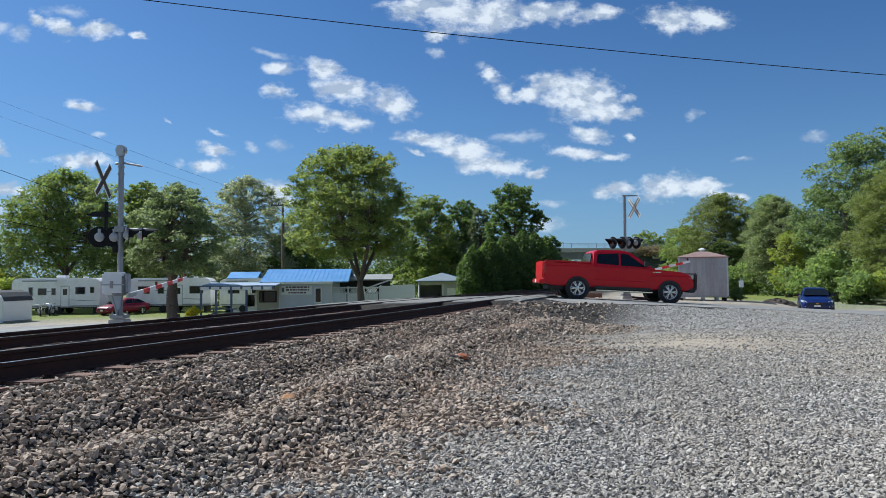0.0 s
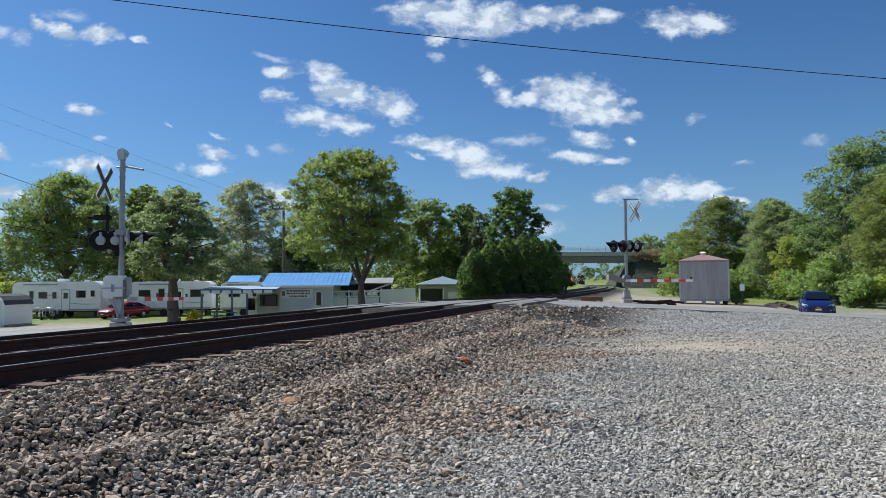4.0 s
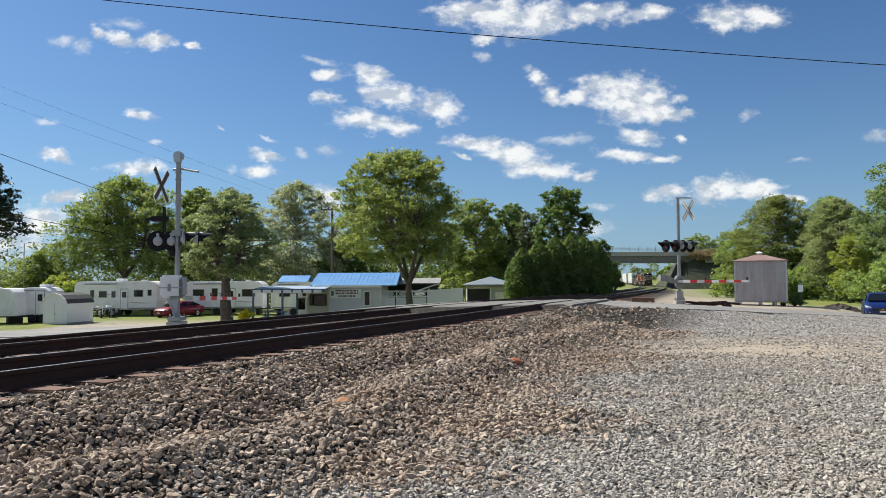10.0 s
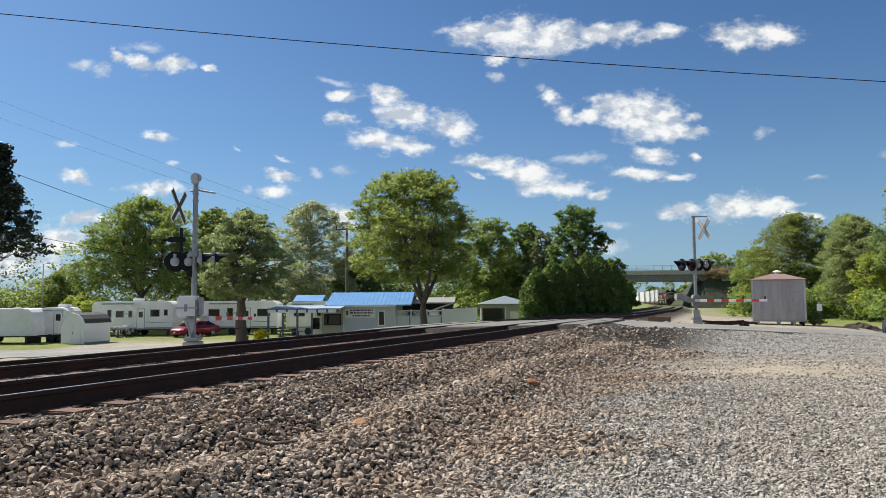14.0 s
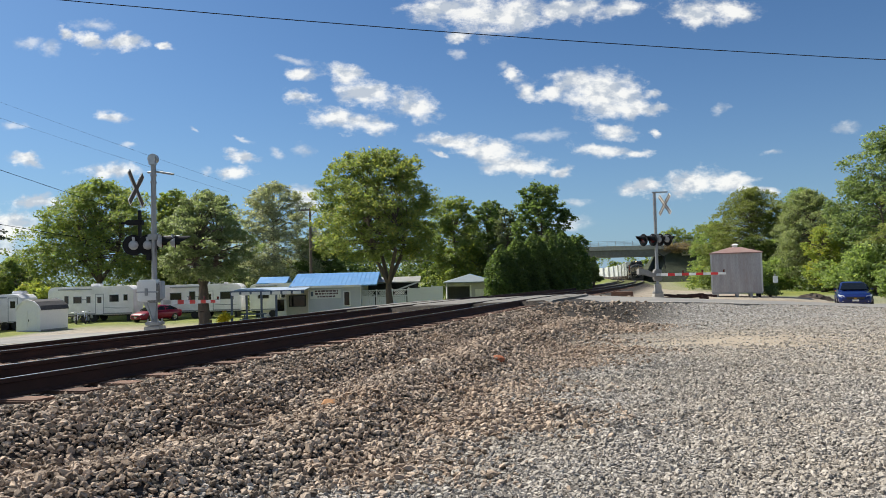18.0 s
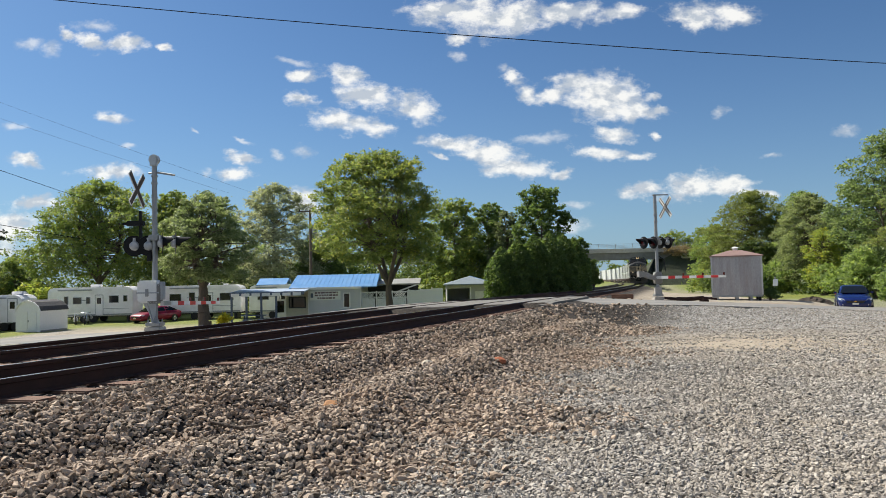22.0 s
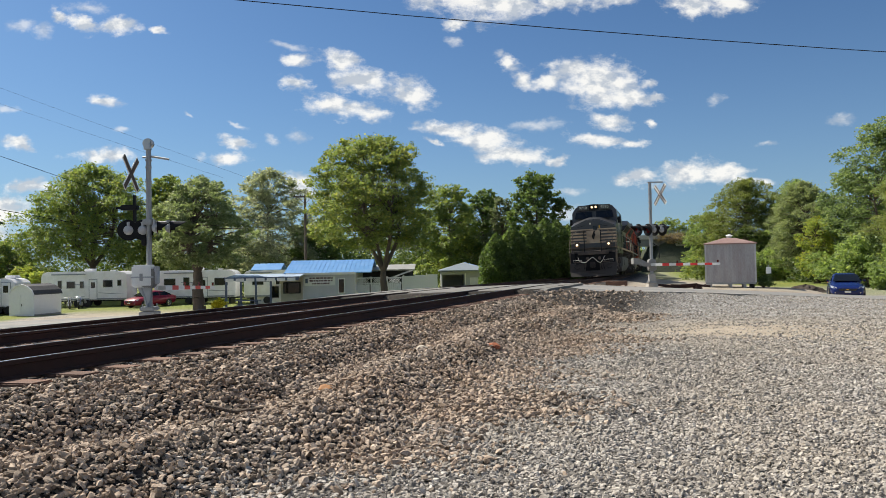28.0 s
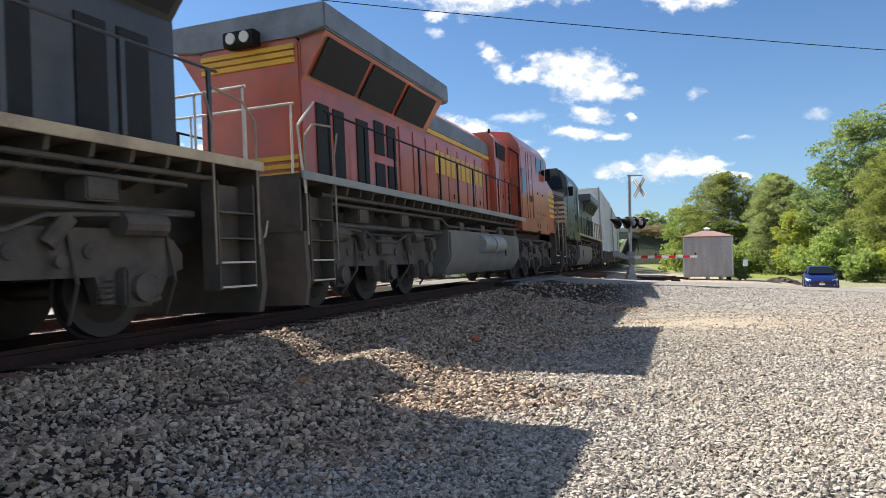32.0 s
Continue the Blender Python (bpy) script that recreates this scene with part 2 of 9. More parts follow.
# the crossing road, as a polyline of (x, y, z, half width)
ROAD = [(-110, 46, -1.6, 3.2), (-45, 38, -1.4, 3.2), (-24, 33.0, -1.1, 3.2), (-12, 29.5, -0.5, 3.2), (-6, 27.6, 0.1, 3.3), (-2.5, 26.8, 0.42, 3.5),
        (3.6, 25.9, 0.6, 3.8), (7, 26.0, 0.52, 4.0), (12, 26.6, 0.24, 4.0), (20, 27.6, -0.25, 4.2), (30, 28.6, -0.7, 4.2), (50, 30, -0.9, 4.0), (120, 34, -1.2, 4.0)]


def road_field(x, y):
    """Distance to the road's middle and its height there, arrays."""
    best = np.full(x.shape, 1e9)
    z = np.zeros(x.shape)
    hw = np.full(x.shape, 3.5)
    for (x0, y0, z0, w0), (x1, y1, z1, w1) in zip(ROAD, ROAD[1:]):
        dx, dy = x1 - x0, y1 - y0
        k = np.clip(((x - x0) * dx + (y - y0) * dy) / (dx * dx + dy * dy), 0, 1)
        d = np.hypot(x - x0 - k * dx, y - y0 - k * dy)
        m = d < best
        best = np.where(m, d, best)
        z = np.where(m, z0 + k * (z1 - z0), z)
        hw = np.where(m, w0 + k * (w1 - w0), hw)
    return best, z, hw


def ground_z(x, y, bumps=True):
    x, y = np.asarray(x, float), np.asarray(y, float)
    shape = x.shape
    s, off = line_coords(x, y)
    x, y = x.ravel(), y.ravel()
    sc = np.clip(s, LINE_S[0], LINE_S[-1])
    lz = np.interp(sc, LINE_S, LINE_H)
    # natural ground
    right = 0.0 - 0.95 * ss(13, 26, x) * (1 - 0.75 * ss(34, 36, y) * (1 - ss(19, 22, x)))
    left = -0.35 - 1.55 * (1 - ss(-15.5, -8, off))
    far = -1.0 * ss(60, 160, y)
    nat = np.where(off > -2, right + far, left + far * 0.6)
    # embankment of the two tracks
    bed = lz - 0.21 + CANT * np.clip(off, -6.5, 2)
    up_r = 1 - ss(0.95, 4.4, off)
    up_l = ss(-9.5, -6.0, off)
    k = np.where(off > 0, up_r, up_l)
    z = nat * (1 - k) + np.maximum(bed, nat - 3) * k
    # a furrow at the foot of the shoulder and the spill ridge beyond it
    run = (1 - ss(13, 17.5, s)) * ss(-12, -6, s)
    wander = 0.16 * np.sin(s * 0.55 + 0.7) + 0.09 * np.sin(s * 1.37)
    z = z + run * (0.15 * np.exp(-((off - 3.25 - wander) / 0.42) ** 2) - 0.14 * np.exp(-((off - 2.4 - wander) / 0.36) ** 2))
    if bumps:
        near = 1 - ss(25, 40, np.hypot(x, y))
        z = z + near * 0.014 * np.sin(x * 5.3 + 1.7 * np.sin(y * 2.1)) * np.sin(y * 4.4 + 1.3 * np.sin(x * 3.1)) * ss(1.0, 1.6, off)
        z = z + near * 0.03 * np.sin(x * 1.1 + 0.5 * np.sin(y * 0.7)) * np.cos(y * 0.8 + 0.4) * (1 - k)
    # the road and its crossing ramp
    d, rz, hw = road_field(x, y)
    rk = 1 - ss(hw, hw + 2.2, d)
    on_track = (off > -6.2) & (off < 1.55)
    rz = np.where(on_track, lz + CANT * off - 0.02, rz)
    z = np.where(rk > 0, z * (1 - rk) + (rz - 0.025) * rk, z)
    z = np.where(on_track & (d > hw - 0.05), bed, z)
    return z.reshape(shape)


def gz(x, y):
    return float(ground_z(np.array([x]), np.array([y]))[0])


# ---- materials ----
def mat(name, color, rough=0.7, metal=0.0, var=0.25, scale=6.0, fine=60.0, bump=0.15, dirt=None, dirt_amt=0.4, dirt_scale=1.2, coord="Object",
        per_object=0.0, per_island=0.0, bump_dist=0.01, spec=0.5, stretch=(1, 1, 1), transmission=0.0, coat=0.0, emit=None):
    """A plain surface with grain, larger stains and fine relief."""
    m = bpy.data.materials.new(name)
    m.use_nodes = True
    nt = m.node_tree
    b = nt.nodes["Principled BSDF"]
    L = nt.links.new
    tc = nt.nodes.new("ShaderNodeTexCoord")
    mp = nt.nodes.new("ShaderNodeMapping")
    mp.inputs["Scale"].default_value = stretch
    L(tc.outputs[coord], mp.inputs[0])
    n1 = nt.nodes.new("ShaderNodeTexNoise")
    n1.inputs["Scale"].default_value, n1.inputs["Detail"].default_value = scale, 5
    n2 = nt.nodes.new("ShaderNodeTexNoise")
    n2.inputs["Scale"].default_value, n2.inputs["Detail"].default_value = fine, 3
    L(mp.outputs[0], n1.inputs["Vector"])
    L(mp.outputs[0], n2.inputs["Vector"])
    add = nt.nodes.new("ShaderNodeMath")
    add.operation = "ADD"
    L(n1.outputs["Fac"], add.inputs[0])
    L(n2.outputs["Fac"], add.inputs[1])
    r = nt.nodes.new("ShaderNodeMapRange")
    r.inputs["From Min"].default_value, r.inputs["From Max"].default_value = 0.6, 1.4
    r.inputs["To Min"].default_value, r.inputs["To Max"].default_value = 1 - var, 1 + var
    L(add.outputs[0], r.inputs["Value"])
    val = r.outputs["Result"]
    if per_object or per_island:
        src = nt.nodes.new("ShaderNodeObjectInfo" if per_object else "ShaderNodeNewGeometry")
        amt = per_object or per_island
        rr = nt.nodes.new("ShaderNodeMapRange")
        rr.inputs["To Min"].default_value, rr.inputs["To Max"].default_value = 1 - amt, 1 + amt
        L(src.outputs["Random" if per_object else "Random Per Island"], rr.inputs["Value"])
        mu = nt.nodes.new("ShaderNodeMath")
        mu.operation = "MULTIPLY"
        L(val, mu.inputs[0])
        L(rr.outputs["Result"], mu.inputs[1])
        val = mu.outputs[0]
    mix = nt.nodes.new("ShaderNodeMix")
    mix.data_type, mix.blend_type = "RGBA", "MULTIPLY"
    mix.inputs["Factor"].default_value = 1
    mix.inputs["A"].default_value = (*color, 1)
    L(val, mix.inputs["B"])
    col = mix.outputs["Result"]
    if dirt:
        n3 = nt.nodes.new("ShaderNodeTexNoise")
        n3.inputs["Scale"].default_value, n3.inputs["Detail"].default_value = dirt_scale, 6
        n3.inputs["Roughness"].default_value = 0.65
        L(mp.outputs[0], n3.inputs["Vector"])
        dr = nt.nodes.new("ShaderNodeMapRange")
        dr.inputs["From Min"].default_value, dr.inputs["From Max"].default_value = 0.42, 0.68
        dr.inputs["To Max"].default_value = dirt_amt
        L(n3.outputs["Fac"], dr.inputs["Value"])
        dm = nt.nodes.new("ShaderNodeMix")
        dm.data_type = "RGBA"
        L(dr.outputs["Result"], dm.inputs["Factor"])
        L(col, dm.inputs["A"])
        dm.inputs["B"].default_value = (*dirt, 1)
        col = dm.outputs["Result"]
    L(col, b.inputs["Base Color"])
    b.inputs["Roughness"].default_value, b.inputs["Metallic"].default_value = rough, metal
    b.inputs["Specular IOR Level"].default_value = spec
    b.inputs["Transmission Weight"].default_value = transmission
    b.inputs["Coat Weight"].default_value = coat
    b.inputs["Coat Roughness"].default_value = 0.08
    if emit:
        b.inputs["Emission Color"].default_value, b.inputs["Emission Strength"].default_value = (*emit[0], 1), emit[1]
    if bump:
        bp = nt.nodes.new("ShaderNodeBump")
        bp.inputs["Strength"].default_value, bp.inputs["Distance"].default_value = bump, bump_dist
        L(add.outputs[0], bp.inputs["Height"])
        L(bp.outputs[0], b.inputs["Normal"])
    return m


M = {}
M["ballast_stone"] = mat("ballast_stone", (0.335, 0.27, 0.212), 0.9, var=0.35, scale=12, fine=90, bump=0.5, per_island=0.7, dirt=(0.32, 0.205, 0.125), dirt_amt=0.45, dirt_scale=0.9, spec=0.3)
M["gravel_stone"] = mat("gravel_stone", (0.345, 0.317, 0.282), 0.9, var=0.3, scale=12, fine=120, bump=0.4, per_island=0.55, dirt=(0.4, 0.34, 0.265), dirt_amt=0.5, dirt_scale=0.45, spec=0.3)
M["rail_head"] = mat("rail_head", (0.55, 0.53, 0.5), 0.25, 1.0, var=0.15, bump=0.05)
M["rail_rust"] = mat("rail_rust", (0.042, 0.016, 0.012), 0.85, 0.1, var=0.4, scale=5, dirt=(0.022, 0.013, 0.011), dirt_amt=0.7)
M["tie_wood"] = mat("tie_wood", (0.17, 0.092, 0.062), 0.9, var=0.45, scale=4, fine=50, stretch=(1, 8, 8), bump=0.5, per_object=0.3, dirt=(0.05, 0.04, 0.035), dirt_amt=0.6)
M["asphalt"] = mat("asphalt", (0.185, 0.182, 0.176), 0.9, var=0.25, scale=0.7, fine=90, bump=0.3, dirt=(0.36, 0.32, 0.26), dirt_amt=0.4, dirt_scale=0.35)
M["crossing_dark"] = mat("crossing_dark", (0.15, 0.145, 0.135), 0.9, var=0.35, scale=1.6, fine=70, bump=0.4, dirt=(0.2, 0.18, 0.15), dirt_amt=0.55, dirt_scale=0.9)
M["steel_paint"] = mat("steel_paint", (0.32, 0.33, 0.34), 0.5, 0.6, var=0.2, scale=3, dirt=(0.3, 0.24, 0.18), dirt_amt=0.25)
M["aluminium"] = mat("aluminium", (0.5, 0.5, 0.5), 0.42, 0.85, var=0.2, scale=3, bump=0.08)
M["lamp_silver"] = mat("lamp_silver", (0.4, 0.41, 0.42), 0.4, var=0.15, scale=6, bump=0.05)
M["black_paint"] = mat("black_paint", (0.01, 0.01, 0.011), 0.55, var=0.3, bump=0.1, spec=0.2)
M["white_paint"] = mat("white_paint", (0.78, 0.78, 0.76), 0.5, var=0.08, scale=2, dirt=(0.5, 0.47, 0.4), dirt_amt=0.25)
M["red_reflective"] = mat("red_reflective", (0.65, 0.03, 0.03), 0.35, var=0.12)
M["red_lens"] = mat("red_lens", (0.1, 0.008, 0.008), 0.15, var=0.1, coat=0.6)
M["concrete"] = mat("concrete", (0.42, 0.4, 0.37), 0.85, var=0.2, scale=2, bump=0.25, dirt=(0.25, 0.22, 0.19), dirt_amt=0.4)
M["glass_dark"] = mat("glass_dark", (0.008, 0.01, 0.012), 0.08, var=0.1, bump=0, spec=0.4)
M["tyre"] = mat("tyre", (0.02, 0.02, 0.02), 0.8, var=0.2)
M["chrome"] = mat("chrome", (0.75, 0.75, 0.76), 0.15, 1.0, var=0.06, bump=0)
M["car_red"] = mat("car_red", (0.52, 0.002, 0.014), 0.3, var=0.05, bump=0, coat=0.22, spec=0.25)
M["car_blue"] = mat("car_blue", (0.006, 0.016, 0.095), 0.25, var=0.05, bump=0, coat=0.35, spec=0.3)
M["rv_white"] = mat("rv_white", (0.86, 0.85, 0.86), 0.45, var=0.06, scale=1.0, bump=0.02, dirt=(0.5, 0.48, 0.42), dirt_amt=0.3)
M["car_maroon"] = mat("car_maroon", (0.22, 0.003, 0.028), 0.35, var=0.05, bump=0, coat=0.35, spec=0.3)


# ---- mesh helpers ----
def box_bm(bm, x0, x1, y0, y1, z0, z1, bevel=0.0, m=None):
    r = bmesh.ops.create_cube(bm, size=1.0, matrix=Matrix.Translation(((x0 + x1) / 2, (y0 + y1) / 2, (z0 + z1) / 2)) @ Matrix.Diagonal((x1 - x0, y1 - y0, z1 - z0, 1)))
    vs = r["verts"]
    if bevel:
        es = list({e for v in vs for e in v.link_edges})
        rb = bmesh.ops.bevel(bm, geom=es, offset=bevel, segments=2, affect="EDGES", clamp_overlap=True)
        vs = list({v for f in rb["faces"] for v in f.verts} | {v for v in vs if v.is_valid})
    if m is not None:
        bmesh.ops.transform(bm, matrix=m, verts=vs)
    return vs


def cyl_bm(bm, p0, p1, r0, r1=None, seg=12, caps=True):
    p0, p1 = Vector(p0), Vector(p1)
    d = p1 - p0
    q = d.to_track_quat("Z", "Y").to_matrix().to_4x4()
    r = bmesh.ops.create_cone(bm, cap_ends=caps, segments=seg, radius1=r0, radius2=r0 if r1 is None else r1, depth=d.length,
                              matrix=Matrix.Translation((p0 + p1) / 2) @ q)
    return r["verts"]


def tube_bm(bm, pts, r, seg=6):
    for a, b in zip(pts, pts[1:]):
        cyl_bm(bm, a, b, r, seg=seg)


def prism_bm(bm, prof, x0, x1, axis="x"):
    """A closed outline (a, b) drawn out along an axis: x -> (y, z), y -> (x, z), z -> (x, y)."""
    def place(t, a, b):
        return {"x": (t, a, b), "y": (a, t, b), "z": (a, b, t)}[axis]
    v0 = [bm.verts.new(place(x0, a, b)) for a, b in prof]
    v1 = [bm.verts.new(place(x1, a, b)) for a, b in prof]
    n = len(prof)
    for i in range(n):
        bm.faces.new((v0[i], v0[(i + 1) % n], v1[(i + 1) % n], v1[i]))
    bm.faces.new(v0[::-1])
    bm.faces.new(v1)
    return v0 + v1


def finish(bm, name, material, smooth_angle=None):
    bmesh.ops.recalc_face_normals(bm, faces=bm.faces)
    me = bpy.data.meshes.new(name)
    bm.to_mesh(me)
    bm.free()
    for x in (material if isinstance(material, (list, tuple)) else [material]):
        me.materials.append(x)
    if smooth_angle:
        me.polygons.foreach_set("use_smooth", [True] * len(me.polygons))
        me.set_sharp_from_angle(angle=radians(smooth_angle))
    return me


def part(name, bm, material, parent=None, label="", smooth_angle=None):
    ob = new(name, finish(bm, name, material, smooth_angle))
    ob.parent = parent
    if label:
        ob["label"] = label
    return ob


def shared(name, me, parent, m=None, label=""):
    ob = new(name, me)
    ob.parent = parent
    if m is not None:
        ob.matrix_local = m
    if label:
        ob["label"] = label
    return ob


def thing(name, m, label, category, group="", kind=""):
    ob = new(name)
    ob.empty_display_size = 0.3
    ob.matrix_world = m
    return tagged(ob, label, category, group, kind)


def B():
    return bmesh.new()


def box_part(name, dims, material, parent, bevel=0.01, label="", m=None):
    bm = B()
    box_bm(bm, *dims, bevel=bevel)
    ob = part(name, bm, material, parent, label)
    if m is not None:
        ob.matrix_local = m
    return ob


def mesh_np(name, verts, faces, material, nside, flat=False):
    me = bpy.data.meshes.new(name)
    verts = np.asarray(verts, np.float32)
    faces = np.asarray(faces, np.int32)
    me.vertices.add(len(verts))
    me.vertices.foreach_set("co", verts.ravel())
    me.loops.add(faces.size)
    me.loops.foreach_set("vertex_index", faces.ravel())
    me.polygons.add(len(faces))
    me.polygons.foreach_set("loop_start", np.arange(0, faces.size, nside, dtype=np.int32))
    me.update(calc_edges=True)
    me.materials.append(material)
    if flat:
        me.polygons.foreach_set("use_smooth", [False] * len(me.polygons))
    return me


# ---- ground ----
def ground_material():
    m = bpy.data.materials.new("ground")
    m.use_nodes = True
    nt = m.node_tree
    b = nt.nodes["Principled BSDF"]
    L = nt.links.new
    tc = nt.nodes.new("ShaderNodeTexCoord")

    def noise_n(scale, detail=5, rough=0.55):
        n = nt.nodes.new("ShaderNodeTexNoise")
        n.inputs["Scale"].default_value, n.inputs["Detail"].default_value, n.inputs["Roughness"].default_value = scale, detail, rough
        L(tc.outputs["Object"], n.inputs["Vector"])
        return n.outputs["Fac"]

    def ramp(src, *stops):
        r = nt.nodes.new("ShaderNodeValToRGB")
        for k, (p, c) in enumerate(stops):
            e = r.color_ramp.elements[k] if k < 2 else r.color_ramp.elements.new(p)
            e.position, e.color = p, (*c, 1)
        L(src, r.inputs["Fac"])
        return r.outputs["Color"]

    def mixc(f, a, c, blend="MIX"):
        x = nt.nodes.new("ShaderNodeMix")
        x.data_type, x.blend_type = "RGBA", blend
        if isinstance(f, float):
            x.inputs["Factor"].default_value = f
        else:
            L(f, x.inputs["Factor"])
        L(a, x.inputs["A"])
        L(c, x.inputs["B"])
        return x.outputs["Result"]

    def attr(n):
        a = nt.nodes.new("ShaderNodeAttribute")
        a.attribute_name = n
        return a.outputs["Fac"]

    vor = nt.nodes.new("ShaderNodeTexVoronoi")
    vor.inputs["Scale"].default_value, vor.inputs["Randomness"].default_value = 26.0, 1.0
    L(tc.outputs["Object"], vor.inputs["Vector"])
    stone = ramp(vor.outputs["Color"], (0.0, (0.06, 0.057, 0.053)), (1.0, (0.52, 0.5, 0.465)), (0.5, (0.25, 0.237, 0.22)))
    tan = ramp(noise_n(3.0), (0.3, (0.3, 0.25, 0.19)), (0.75, (0.42, 0.36, 0.28)))
    # dark gaps between the stones: their shade is painted into the ground colour
    gap_shade = ramp(noise_n(14.0), (0.3, (0.02, 0.018, 0.016)), (0.75, (0.06, 0.05, 0.042)))
    gravel = mixc(attr("dust"), mixc(attr("bed"), stone, gap_shade), tan)
    grass = ramp(noise_n(9.0, 8, 0.7), (0.3, (0.08, 0.115, 0.025)), (0.72, (0.22, 0.255, 0.075)))
    patch = ramp(noise_n(0.5, 5), (0.4, (1, 1, 1)), (0.7, (1.35, 1.15, 0.8)))
    grass = mixc(1.0, grass, patch, "MULTIPLY")
    dirt = ramp(noise_n(1.2, 8, 0.65), (0.3, (0.26, 0.22, 0.17)), (0.7, (0.4, 0.35, 0.28)))
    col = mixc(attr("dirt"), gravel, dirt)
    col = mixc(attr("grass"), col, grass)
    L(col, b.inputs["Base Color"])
    b.inputs["Roughness"].default_value = 0.92
    b.inputs["Specular IOR Level"].default_value = 0.25
    bp = nt.nodes.new("ShaderNodeBump")
    bp.inputs["Strength"].default_value, bp.inputs["Distance"].default_value = 0.8, 0.025
    mul = nt.nodes.new("ShaderNodeMath")
    mul.operation = "MULTIPLY_ADD"
    L(vor.outputs["Distance"], mul.inputs[0])
    mul.inputs[1].default_value = -1.0
    L(noise_n(8.0, 6), mul.inputs[2])
    L(mul.outputs[0], bp.inputs["Height"])
    L(bp.outputs[0], b.inputs["Normal"])
    return m


def axis_lines(lo, hi, fine, grow, far):
    a = list(np.arange(lo, hi, fine))
    d = fine
    x = a[-1]
    while x < far:
        d *= grow
        x += d
        a.append(x)
    d, x = fine, a[0]
    while x > -far:
        d *= grow
        x -= d
        a.insert(0, x)
    return np.array(a)


def build_ground():
    xs = axis_lines(-14, 18, 0.16, 1.09, 4200)
    ys = axis_lines(0, 34, 0.16, 1.09, 4200)
    X, Y = np.meshgrid(xs, ys)
    Z = ground_z(X, Y)
    nx, ny = len(xs), len(ys)
    idx = np.arange(nx * ny).reshape(ny, nx)
    faces = np.stack([idx[:-1, :-1], idx[:-1, 1:], idx[1:, 1:], idx[1:, :-1]], -1).reshape(-1, 4)
    V = np.stack([X.ravel(), Y.ravel(), Z.ravel()], 1)
    me = mesh_np("ground", V, faces, ground_material(), 4)
    me.polygons.foreach_set("use_smooth", [True] * len(me.polygons))
    s, off = line_coords(X, Y)
    x, y = X.ravel(), Y.ravel()
    d, _, hw = road_field(x, y)
    wob = 0.6 * np.sin(x * 0.5 + 1) + 0.5 * np.sin(y * 0.63 + x * 0.31)
    dust = np.clip(1.15 * np.exp(-(((x - 6.5) / 4.2) ** 2 + ((y - 14.5) / 2.2) ** 2)) + 0.5 * ss(2.5, 8, x) * (1 - ss(14, 18, y)), 0, 1)
    dirt = ss(hw + 0.2, hw + 0.9, d) * (1 - ss(hw + 1.0, hw + 5, d + wob)) * ss(22, 27, y) * ss(4, 9, x)
    dirt = np.maximum(dirt, (1 - ss(3.2, 6, np.hypot(x - 16, (y - 36) * 1.3) + wob)) * 0.9)
    dirt = np.maximum(dirt, ss(2.0, 3.0, off) * (1 - ss(5.5, 9.5, off + wob)) * ss(27, 31, y))
    dirt = np.maximum(dirt, 0.95 * ss(29, 31, y) * (1 - ss(42, 45, y + 0.6 * wob)) * ss(11, 14, x) * (1 - ss(38, 46, x)))
    left = (off < -7.5)
    grass = np.where(left, ss(1.0, 2.0, d - hw + 0.4 * wob), 0.0)
    # a pale gravel drive spreads from the road to the campers, grayer leftwards
    verge = np.interp(x, [-60, -40, -33, -31, -30.3, -29.7, -28.5, -25, -21, -17, -14, -12, -6], [39.5, 39.5, 40, 43, 47, 54, 61, 62.5, 61, 56, 48, 44, 43]) + 0.5 * wob
    grass = np.where(left, grass * ss(-1.0, 1.0, y - verge), grass)
    dirt = np.where(left & (x > -75), np.maximum(dirt, (1 - ss(-1.0, 1.0, y - verge)) * ss(22, 27, y) * (0.25 + 0.75 * ss(-31, -24, x))), dirt)
    rightg = ss(9, 13, off + wob) * ss(42, 45, y + 0.8 * wob) * ss(2.2, 3.5, d - hw)
    rightg = 0.5 * np.maximum(rightg, ss(27, 34, x) * ss(1.0, 2.5, d - hw) * ss(42, 45, y + 0.8 * wob))
    grass = np.maximum(grass, np.where(left, 0, rightg))
    grass = np.maximum(grass, np.where(np.abs(off) > 9, ss(52, 62, y), 0))
    behind = ss(4, 14, -y)
    grass = np.maximum(grass, behind * (np.abs(off) > 9))
    # mask of the painted gap shade, kept to the wedge that stones cover
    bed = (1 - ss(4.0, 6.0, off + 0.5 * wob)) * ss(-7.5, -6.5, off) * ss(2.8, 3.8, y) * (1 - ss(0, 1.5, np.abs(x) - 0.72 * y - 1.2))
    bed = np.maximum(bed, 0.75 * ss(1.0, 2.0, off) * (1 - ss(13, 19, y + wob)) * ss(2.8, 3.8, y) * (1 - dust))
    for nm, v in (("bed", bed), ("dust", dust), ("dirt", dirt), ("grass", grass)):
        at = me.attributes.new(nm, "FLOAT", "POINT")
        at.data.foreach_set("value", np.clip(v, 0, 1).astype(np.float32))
    ob = new("ground", me)
    tagged(ob, "gray crushed-stone lot beside the railway, with worn grass beyond", "ground", kind="structure")


build_ground()


